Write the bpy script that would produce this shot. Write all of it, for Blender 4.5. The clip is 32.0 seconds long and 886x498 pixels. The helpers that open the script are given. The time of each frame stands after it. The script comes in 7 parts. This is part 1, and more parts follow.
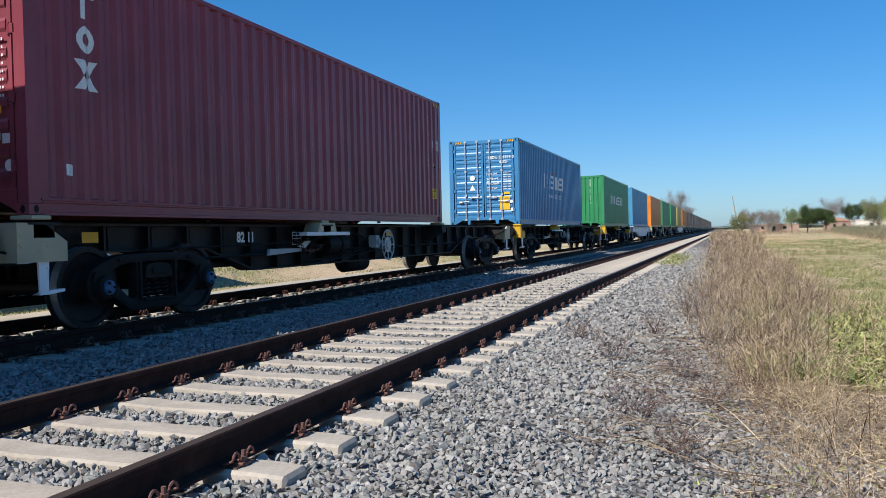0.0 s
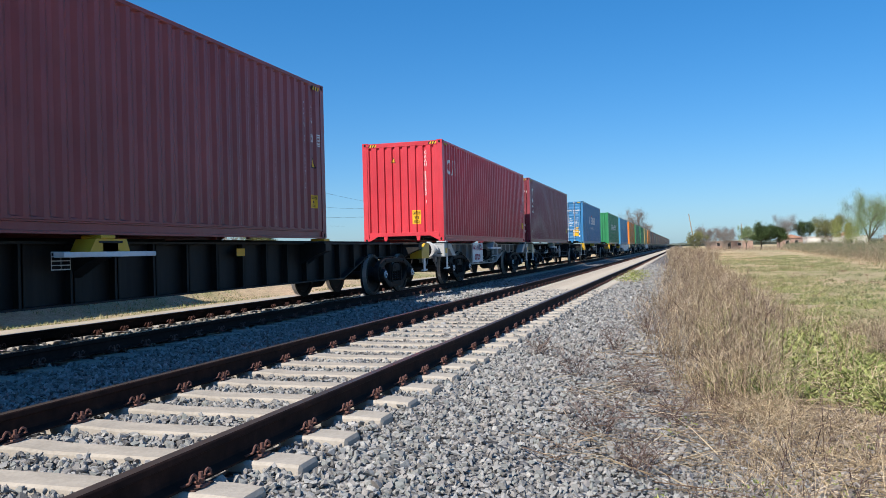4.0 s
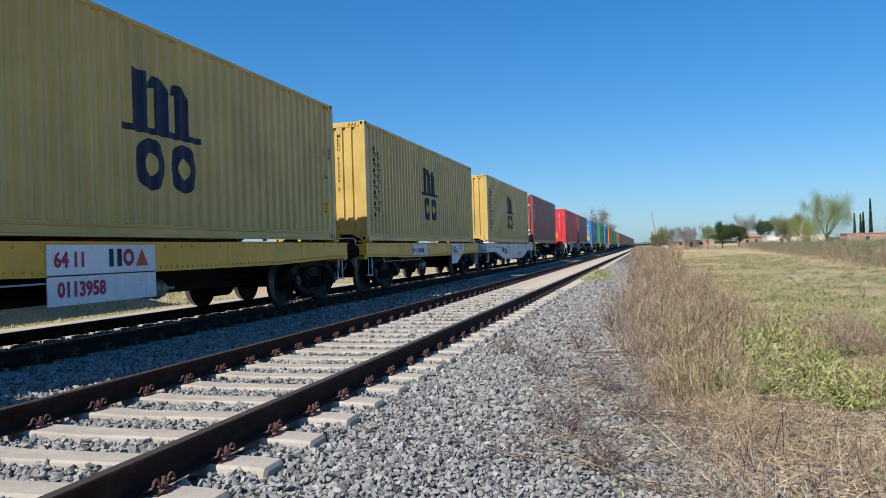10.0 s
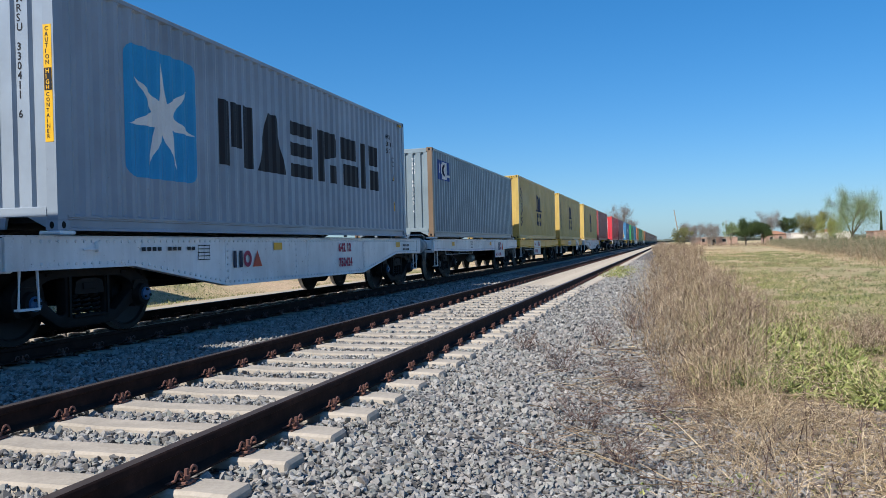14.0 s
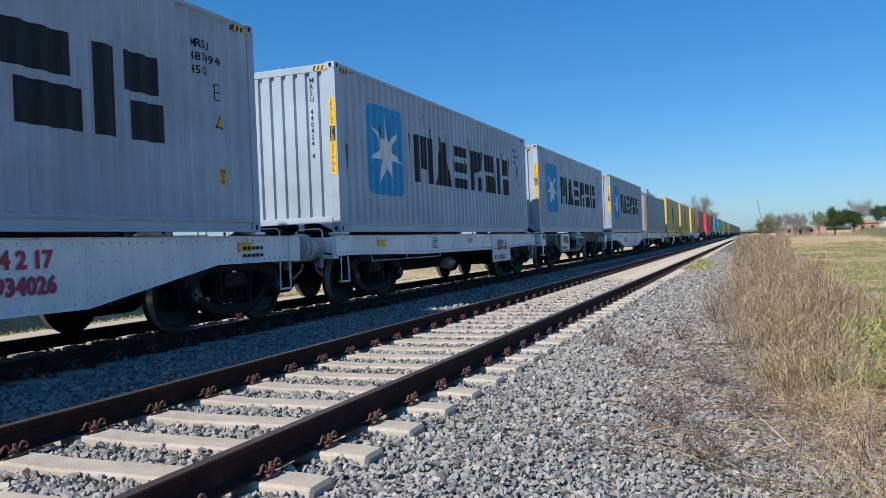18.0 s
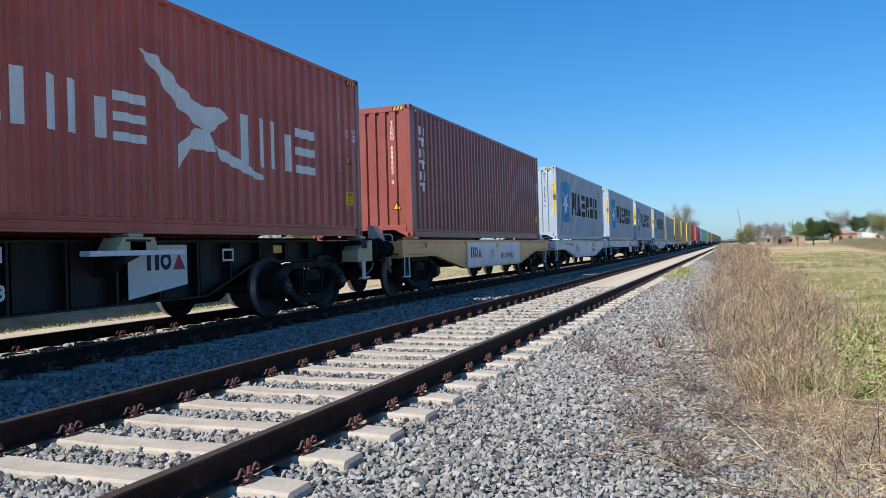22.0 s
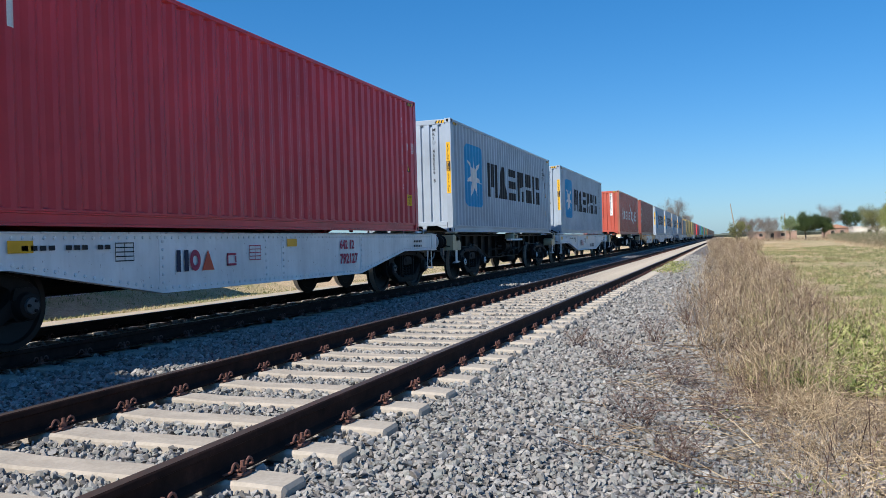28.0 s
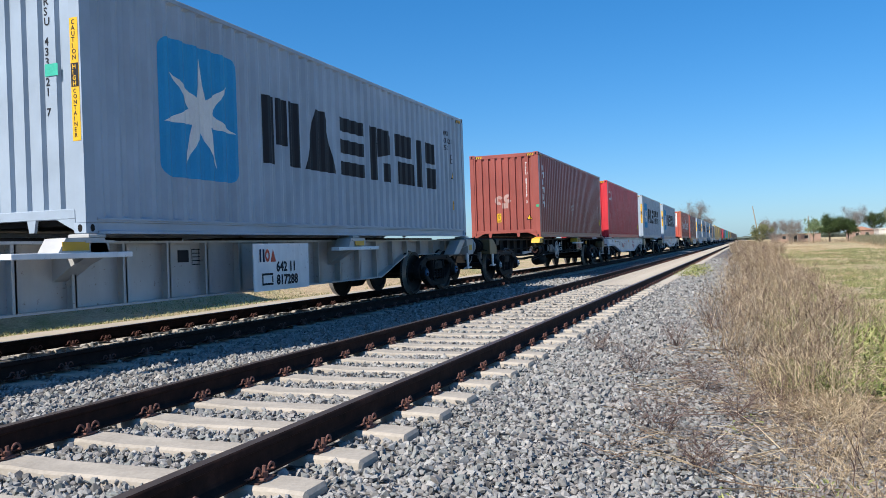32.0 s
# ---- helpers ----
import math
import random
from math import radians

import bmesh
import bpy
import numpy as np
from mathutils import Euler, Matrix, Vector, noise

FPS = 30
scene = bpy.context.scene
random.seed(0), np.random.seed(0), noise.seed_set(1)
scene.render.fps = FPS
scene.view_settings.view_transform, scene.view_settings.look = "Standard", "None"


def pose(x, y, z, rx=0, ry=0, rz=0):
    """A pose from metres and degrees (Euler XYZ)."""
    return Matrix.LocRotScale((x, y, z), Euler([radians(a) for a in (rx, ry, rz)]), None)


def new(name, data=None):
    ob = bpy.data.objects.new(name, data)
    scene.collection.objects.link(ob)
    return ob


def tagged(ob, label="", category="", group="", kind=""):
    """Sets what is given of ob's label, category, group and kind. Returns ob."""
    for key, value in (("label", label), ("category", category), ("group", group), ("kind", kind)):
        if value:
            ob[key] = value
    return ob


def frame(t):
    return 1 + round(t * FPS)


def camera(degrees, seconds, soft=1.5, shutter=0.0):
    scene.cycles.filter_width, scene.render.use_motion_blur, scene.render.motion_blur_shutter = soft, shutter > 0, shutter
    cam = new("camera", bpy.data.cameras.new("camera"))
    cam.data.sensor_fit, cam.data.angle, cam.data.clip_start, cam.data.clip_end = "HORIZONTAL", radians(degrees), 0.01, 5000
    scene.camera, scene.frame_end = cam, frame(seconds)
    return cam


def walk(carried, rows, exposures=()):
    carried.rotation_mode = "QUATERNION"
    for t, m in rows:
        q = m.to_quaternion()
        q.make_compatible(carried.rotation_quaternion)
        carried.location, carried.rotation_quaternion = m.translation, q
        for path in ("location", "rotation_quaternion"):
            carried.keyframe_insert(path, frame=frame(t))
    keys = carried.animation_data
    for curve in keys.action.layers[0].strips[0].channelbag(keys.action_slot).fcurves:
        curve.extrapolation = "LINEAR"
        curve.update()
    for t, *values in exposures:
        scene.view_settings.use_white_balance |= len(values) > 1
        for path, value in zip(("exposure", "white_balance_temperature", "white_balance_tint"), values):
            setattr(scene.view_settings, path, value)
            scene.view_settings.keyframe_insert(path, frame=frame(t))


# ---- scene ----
# metres; x across the tracks, y along them, z = 0 at the top of the near sleepers
EYE = (0.0, 0.0, 1.132)
TRACK_NEAR, TRACK_FAR = -3.28, -7.682      # centre lines of the two tracks
RAIL_TOP, HALF_GAUGE, PITCH = 0.17, 0.873, 0.6
DECK = 1.25                                # underside of the boxes above the rail
LONG, TALL, LOW = 12.192, 2.896, 2.591


CAM_ROWS = [
    (0, 88.958, 1.316, 19.453), (0.5, 89.461, 1.211, 19.304), (1, 89.526, 0.932, 19.094), (1.5, 89.611, 0.594, 18.752),
    (2, 89.786, 0.715, 18.112), (2.5, 89.875, 0.841, 17.453), (4.5, 90.2, 1.555, 16.401), (5, 90.201, 1.491, 15.923),
    (5.5, 90.138, 1.413, 15.515), (6, 90.096, 1.469, 15.302), (6.5, 90.017, 1.458, 15.042), (7, 89.998, 1.541, 14.924),
    (7.5, 89.88, 1.573, 14.626), (8, 89.978, 1.549, 14.536), (8.5, 89.928, 1.495, 14.341), (9, 89.992, 1.55, 14.186),
    (9.5, 90.032, 1.633, 14.179), (10, 90.084, 1.689, 14.211), (10.5, 90.094, 1.55, 14.42), (11, 90.038, 1.473, 14.905),
    (11.5, 89.936, 1.298, 15.144), (12, 89.858, 1.256, 15.049), (12.5, 89.765, 1.241, 15.037), (13, 89.685, 1.228, 15.111),
    (13.5, 89.77, 1.35, 15.387), (15.5, 89.858, 1.416, 16.436), (16, 89.917, 1.508, 16.958), (16.5, 90.007, 1.881, 18.568),
    (17, 89.967, 2.243, 20.146), (17.5, 89.735, 2.164, 20.611), (18, 89.683, 2.344, 21.079), (18.5, 89.686, 2.456, 21.52),
    (19, 89.766, 2.536, 21.818), (19.5, 89.816, 2.47, 22.14), (20, 89.791, 2.456, 22.671), (20.5, 89.934, 2.365, 22.833),
    (21, 89.857, 1.909, 22.109), (21.5, 89.931, 1.66, 20.85), (22, 90.025, 1.627, 19.818), (22.5, 90.242, 1.68, 19.28),
    (23, 90.364, 1.687, 19.197), (23.5, 90.352, 1.726, 19.279), (24, 90.232, 1.586, 19.532), (24.5, 89.947, 1.623, 19.781),
    (25, 89.68, 1.569, 19.973), (25.5, 89.576, 1.726, 19.958), (27.5, 89.649, 1.776, 19.576), (28, 89.592, 1.61, 19.345),
    (28.5, 89.604, 1.504, 19.233), (29, 89.631, 1.573, 19.347), (29.5, 89.644, 1.848, 19.885), (30, 89.806, 2.185, 20.714),
    (30.5, 89.894, 2.336, 21.059), (31, 89.985, 2.21, 21.157), (31.5, 89.96, 2.113, 21.076), (32, 89.978, 1.962, 20.769),
]
cam = camera(58.04, 32.0, 0.6)
walk(cam, [(t, pose(*EYE, a, b, c)) for t, a, b, c in CAM_ROWS],
     [(0, 0.36), (2, 0.4), (5, 0.4), (8, 0.3), (12, 0.32), (16, 0.3), (20, 0.34), (22, 0.46), (23, 0.52), (24, 0.32), (25, 0.3), (28, 0.36), (30, 0.42), (32, 0.46)])
scene.view_settings.exposure = 0.3

# ---- light ----
SUN_UP, SUN_TURN = radians(45.2), radians(27)
world = bpy.data.worlds.new("world")
world.use_nodes = True
scene.world = world
sky = world.node_tree.nodes.new("ShaderNodeTexSky")
sky.sky_type, sky.sun_disc, sky.sun_elevation, sky.sun_rotation = "NISHITA", False, SUN_UP, radians(207)
sky.air_density, sky.dust_density, sky.ozone_density, sky.altitude = 0.9, 0.6, 2.5, 30
back = world.node_tree.nodes["Background"]
back.inputs["Strength"].default_value = 0.172
azure_tint = world.node_tree.nodes.new("ShaderNodeMix")
azure_tint.data_type, azure_tint.blend_type = "RGBA", "MULTIPLY"
azure_tint.inputs[0].default_value, azure_tint.inputs[7].default_value = 1.0, (0.59, 0.755, 0.955, 1)
rich = world.node_tree.nodes.new("ShaderNodeHueSaturation")
rich.inputs["Saturation"].default_value = 1.29
even = world.node_tree.nodes.new("ShaderNodeGamma")
even.inputs["Gamma"].default_value = 0.75
world.node_tree.links.new(sky.outputs[0], even.inputs["Color"])
world.node_tree.links.new(even.outputs[0], azure_tint.inputs[6])
world.node_tree.links.new(azure_tint.outputs[2], rich.inputs["Color"])
world.node_tree.links.new(rich.outputs[0], back.inputs["Color"])
sun = new("sun", bpy.data.lights.new("sun", "SUN"))
sun.data.energy, sun.data.angle, sun.data.color = 5.0, radians(0.53), (1.0, 0.945, 0.86)
sun_way = Vector((math.sin(SUN_TURN) * math.cos(SUN_UP), math.cos(SUN_TURN) * math.cos(SUN_UP), -math.sin(SUN_UP)))
sun.matrix_world = Matrix.Translation((-30, -60, 60)) @ sun_way.to_track_quat("-Z", "Y").to_matrix().to_4x4()


# ---- materials ----
def shader(name, rough=0.7, metal=0.0, gloss=0.3):
    m = bpy.data.materials.new(name)
    m.use_nodes = True
    n, l = m.node_tree.nodes, m.node_tree.links
    b = n["Principled BSDF"]
    b.inputs["Roughness"].default_value, b.inputs["Metallic"].default_value, b.inputs["Specular IOR Level"].default_value = rough, metal, gloss
    return m, n, l, b


def noise_of(n, l, coord, scale, detail=4, rough=0.6, squash=None):
    t = n.new("ShaderNodeTexNoise")
    t.inputs["Scale"].default_value, t.inputs["Detail"].default_value, t.inputs["Roughness"].default_value = scale, detail, rough
    if squash:
        mp = n.new("ShaderNodeMapping")
        mp.inputs["Scale"].default_value = squash
        l.new(coord, mp.inputs["Vector"])
        coord = mp.outputs[0]
    l.new(coord, t.inputs["Vector"])
    return t.outputs["Fac"]


def ramp(n, l, fac, stops):
    r = n.new("ShaderNodeValToRGB")
    while len(r.color_ramp.elements) < len(stops):
        r.color_ramp.elements.new(0.5)
    for e, (p, c) in zip(r.color_ramp.elements, stops):
        e.position, e.color = p, (*c, 1) if len(c) == 3 else c
    l.new(fac, r.inputs[0])
    return r.outputs[0]


def mixed(n, l, fac, a, b, kind="MIX"):
    m = n.new("ShaderNodeMix")
    m.data_type, m.blend_type = "RGBA", kind
    for slot, v in ((0, fac), (6, a), (7, b)):
        if isinstance(v, (int, float)):
            m.inputs[slot].default_value = v
        elif isinstance(v, tuple):
            m.inputs[slot].default_value = (*v, 1)
        else:
            l.new(v, m.inputs[slot])
    return m.outputs[2]


def bumped(n, l, b, height, strength, distance=0.01):
    k = n.new("ShaderNodeBump")
    k.inputs["Strength"].default_value, k.inputs["Distance"].default_value = strength, distance
    l.new(height, k.inputs["Height"])
    l.new(k.outputs[0], b.inputs["Normal"])


def shade(c, k):
    return tuple(min(1.0, v * k) for v in c)


def coords(n, kind="Object"):
    return n.new("ShaderNodeTexCoord").outputs[kind]


def plain(name, colour, rough=0.7, metal=0.0, vary=0.25, scale=6.0, bump=0.15, grain=60.0, gloss=0.3):
    """A surface with broad blotches and fine grain."""
    m, n, l, b = shader(name, rough, metal, gloss)
    c = coords(n)
    broad = noise_of(n, l, c, scale, 5)
    fine = noise_of(n, l, c, grain, 3)
    col = ramp(n, l, broad, [(0.25, shade(colour, 1 - vary)), (0.75, shade(colour, 1 + vary))])
    col = mixed(n, l, 0.25, col, ramp(n, l, fine, [(0.3, shade(colour, 0.6)), (0.7, shade(colour, 1.4))]))
    l.new(col, b.inputs["Base Color"])
    if bump:
        bumped(n, l, b, fine, bump, 0.004)
    return m


PAINTS = {}


def paint(colour, wear=0.5, rough=0.33):
    """Painted steel: faded blotches, streaks that run down, rust specks and dust."""
    key = (colour, wear, rough)
    if key in PAINTS:
        return PAINTS[key]
    m, n, l, b = shader("painted_steel", rough, 0.0, 0.26)
    c = coords(n)
    rnd = n.new("ShaderNodeObjectInfo").outputs["Random"]
    add = n.new("ShaderNodeVectorMath")
    add.operation = "ADD"
    l.new(c, add.inputs[0])
    sc = n.new("ShaderNodeMath")
    sc.operation = "MULTIPLY"
    sc.inputs[1].default_value = 37.0
    l.new(rnd, sc.inputs[0])
    l.new(sc.outputs[0], add.inputs[1])
    c = add.outputs[0]
    broad = noise_of(n, l, c, 0.9, 5)
    streak = noise_of(n, l, c, 1.0, 5, 0.65, (7.0, 7.0, 0.5))
    speck = noise_of(n, l, c, 14.0, 6, 0.7)
    col = ramp(n, l, broad, [(0.3, shade(colour, 0.82)), (0.7, shade(colour, 1.14))])
    col = mixed(n, l, ramp(n, l, streak, [(0.45, (0, 0, 0)), (0.8, (0.15 * wear, 0.15 * wear, 0.15 * wear))]), col, (0.33, 0.3, 0.27))
    col = mixed(n, l, ramp(n, l, speck, [(0.72 - 0.06 * wear, (0, 0, 0)), (0.78 - 0.04 * wear, (0.85, 0.85, 0.85))]), col, (0.11, 0.045, 0.02))
    l.new(col, b.inputs["Base Color"])
    bumped(n, l, b, noise_of(n, l, c, 2.6, 5), 0.4, 0.02)
    PAINTS[key] = m
    return m


def rail_steel():
    m, n, l, b = shader("rusty_rail", 0.85, 0.0, 0.12)
    c = coords(n)
    fac = noise_of(n, l, c, 5.0, 6, 0.7)
    col = ramp(n, l, fac, [(0.3, (0.018, 0.010, 0.0085)), (0.55, (0.036, 0.018, 0.014)), (0.8, (0.075, 0.036, 0.026))])
    l.new(col, b.inputs["Base Color"])
    bumped(n, l, b, noise_of(n, l, c, 90.0, 4), 0.35, 0.004)
    return m


def stone_mix(name, stops, scale, dusty=0.35):
    """Crushed stone: every piece has its own tint, with grain and a dusty coat in places."""
    m, n, l, b = shader(name, 0.9, 0.0, 0.2)
    c = coords(n)
    src = n.new("ShaderNodeNewGeometry").outputs["Random Per Island"]
    col = ramp(n, l, src, stops)
    fine = noise_of(n, l, c, scale, 4, 0.7)
    col = mixed(n, l, 0.6, col, ramp(n, l, fine, [(0.3, (0.5, 0.5, 0.51)), (0.7, (1.08, 1.08, 1.08))]), "MULTIPLY")
    dust = noise_of(n, l, c, 1.2, 4)
    col = mixed(n, l, ramp(n, l, dust, [(0.5, (0, 0, 0)), (0.75, (dusty, dusty, dusty))]), col, (0.3, 0.25, 0.2))
    l.new(col, b.inputs["Base Color"])
    bumped(n, l, b, fine, 0.5, 0.004)
    return m


def gravel_ground():
    """The bed under the loose stones: cells as large as the stones, the gaps' shade painted in dark."""
    m, n, l, b = shader("ballast_bed", 0.95)
    c = coords(n)
    v = n.new("ShaderNodeTexVoronoi")
    v.inputs["Scale"].default_value = 19.0
    l.new(c, v.inputs["Vector"])
    bw = n.new("ShaderNodeRGBToBW")
    l.new(v.outputs["Color"], bw.inputs[0])
    col = ramp(n, l, bw.outputs[0], [(0.1, (0.11, 0.105, 0.104)), (0.5, (0.235, 0.223, 0.218)), (0.9, (0.38, 0.362, 0.352))])
    # shade between neighbouring stones, multiplied into the colour towards each cell's edge
    gap_shade = ramp(n, l, v.outputs["Distance"], [(0.35, (1, 1, 1)), (0.75, (0.15, 0.15, 0.15))])
    col = mixed(n, l, 1.0, col, gap_shade, "MULTIPLY")
    dust = noise_of(n, l, c, 0.5, 5)
    col = mixed(n, l, ramp(n, l, dust, [(0.5, (0, 0, 0)), (0.75, (0.5, 0.5, 0.5))]), col, (0.28, 0.23, 0.17))
    l.new(col, b.inputs["Base Color"])
    inv = ramp(n, l, v.outputs["Distance"], [(0.1, (1, 1, 1)), (0.8, (0, 0, 0))])
    bumped(n, l, b, inv, 1.0, 0.03)
    return m


def field_ground():
    """Rough pasture: green patches, dry straw and bare earth, mottled at every scale."""
    m, n, l, b = shader("pasture", 0.95, 0.0, 0.1)
    c = coords(n)
    big = noise_of(n, l, c, 0.09, 6, 0.62)
    mid = noise_of(n, l, c, 0.45, 8, 0.75)
    knots = noise_of(n, l, c, 3.2, 8, 0.8)
    fine = noise_of(n, l, c, 14.0, 5, 0.75)
    green = ramp(n, l, fine, [(0.3, (0.17, 0.175, 0.07)), (0.7, (0.36, 0.34, 0.16))])
    straw = ramp(n, l, fine, [(0.3, (0.3, 0.225, 0.13)), (0.7, (0.62, 0.49, 0.31))])
    earth = ramp(n, l, fine, [(0.3, (0.37, 0.265, 0.165)), (0.7, (0.7, 0.52, 0.35))])
    col = mixed(n, l, ramp(n, l, mid, [(0.4, (0, 0, 0)), (0.6, (1, 1, 1))]), green, straw)
    col = mixed(n, l, ramp(n, l, big, [(0.44, (0, 0, 0)), (0.62, (1, 1, 1))]), col, earth)
    col = mixed(n, l, ramp(n, l, knots, [(0.53, (0, 0, 0)), (0.66, (0.7, 0.7, 0.7))]), col, (0.2, 0.155, 0.09))
    l.new(col, b.inputs["Base Color"])
    bumped(n, l, b, knots, 1.0, 0.09)
    return m


def blades(name, a, bcol, c3, patch=None, scale=0.7, share=0.5):
    """Blades and leaves of many tints; patch: a second set of tints that takes over in irregular patches."""
    m, n, l, b = shader(name, 0.8, 0.0, 0.15)
    src = n.new("ShaderNodeNewGeometry").outputs["Random Per Island"]
    col = ramp(n, l, src, [(0.0, a), (0.5, bcol), (1.0, c3)])
    if patch:
        other = ramp(n, l, src, [(0.0, patch[0]), (0.5, patch[1]), (1.0, patch[2])])
        col = mixed(n, l, ramp(n, l, noise_of(n, l, coords(n), scale, 5, 0.65), [(0.94 - share, (0, 0, 0)), (1.06 - share, (1, 1, 1))]), col, other)
    l.new(col, b.inputs["Base Color"])
    return m


BALLAST = stone_mix("crushed_stone", [(0.0, (0.12, 0.114, 0.109)), (0.2, (0.24, 0.23, 0.219)), (0.38, (0.26, 0.27, 0.252)), (0.5, (0.32, 0.307, 0.293)), (0.64, (0.315, 0.286, 0.263)), (0.8, (0.34, 0.335, 0.32)),
                                      (0.94, (0.385, 0.373, 0.352)), (1.0, (0.45, 0.432, 0.405))], 70, 0.12)
VERGE = stone_mix("verge_gravel", [(0.0, (0.13, 0.11, 0.1)), (0.55, (0.26, 0.225, 0.2)), (1.0, (0.42, 0.375, 0.335))], 60)
RUBBLE = stone_mix("pale_rubble", [(0.0, (0.3, 0.28, 0.25)), (0.55, (0.42, 0.4, 0.36)), (1.0, (0.66, 0.62, 0.55))], 8)
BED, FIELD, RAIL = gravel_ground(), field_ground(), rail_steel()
RAIL_HEAD = plain("worn_rail_head", (0.1, 0.075, 0.062), 0.45, 0.5, 0.25, 8, 0.1)
RAIL_SHINY = plain("polished_rail_head", (0.2, 0.19, 0.18), 0.4, 0.7, 0.1, 8, 0.05)
CONCRETE = plain("sleeper_concrete", (0.365, 0.322, 0.27), 0.92, 0, 0.3, 3.0, 0.8, 38)
RUST = plain("rusty_fastening", (0.155, 0.075, 0.06), 0.85, 0.1, 0.4, 20, 0.4, 120)
RUST_DARK = plain("dark_seat_plate", (0.06, 0.033, 0.026), 0.9, 0, 0.4, 20, 0.4, 110)
BLACK = paint((0.014, 0.013, 0.013), 0.3, 0.6)
GREASE = plain("oily_black_steel", (0.014, 0.0125, 0.012), 0.65, 0.0, 0.4, 5, 0.2, 60, 0.13)
WHEEL = plain("wheel_steel", (0.018, 0.015, 0.014), 0.55, 0.0, 0.3, 4, 0.1, 60, 0.18)
TREAD = plain("bright_wheel_tread", (0.45, 0.43, 0.41), 0.35, 0.55, 0.1, 6, 0.03)
WHITE = paint((0.76, 0.76, 0.76), 1.55)
SILVER = paint((0.42, 0.42, 0.41), 0.8)
GRIMY = paint((0.47, 0.465, 0.455), 1.7)
CHIPPED = paint((0.6, 0.59, 0.57), 2.8)
TAN = paint((0.8, 0.43, 0.05), 0.9)
OCHRE = paint((0.8, 0.43, 0.16), 2.2)
BROWN_STEEL = paint((0.13, 0.09, 0.04), 1.6)
GOLD = paint((0.62, 0.36, 0.03), 0.6)
AMBER = paint((0.75, 0.38, 0.01), 0.3)
CREAM = paint((0.46, 0.39, 0.25), 1.7)
INK = plain("black_marking", (0.012, 0.013, 0.018), 0.6, 0, 0.2, 3, 0)
NAVY = plain("navy_marking", (0.012, 0.019, 0.05), 0.6, 0, 0.25, 3, 0)
CHALK = plain("white_marking", (0.72, 0.72, 0.7), 0.6, 0, 0.12, 3, 0)
CRIMSON = plain("red_marking", (0.4, 0.05, 0.09), 0.6, 0, 0.2, 3, 0)
VERMILION = plain("orange_red_marking", (0.6, 0.1, 0.05), 0.6, 0, 0.2, 3, 0)
AZURE = plain("light_blue_marking", (0.02, 0.29, 0.56), 0.55, 0, 0.15, 2, 0)
YELLOW = plain("yellow_sticker", (0.75, 0.42, 0.02), 0.55, 0, 0.12, 4, 0)
ZINC = plain("galvanised_bar", (0.55, 0.56, 0.58), 0.4, 0.6, 0.15, 8, 0.05)


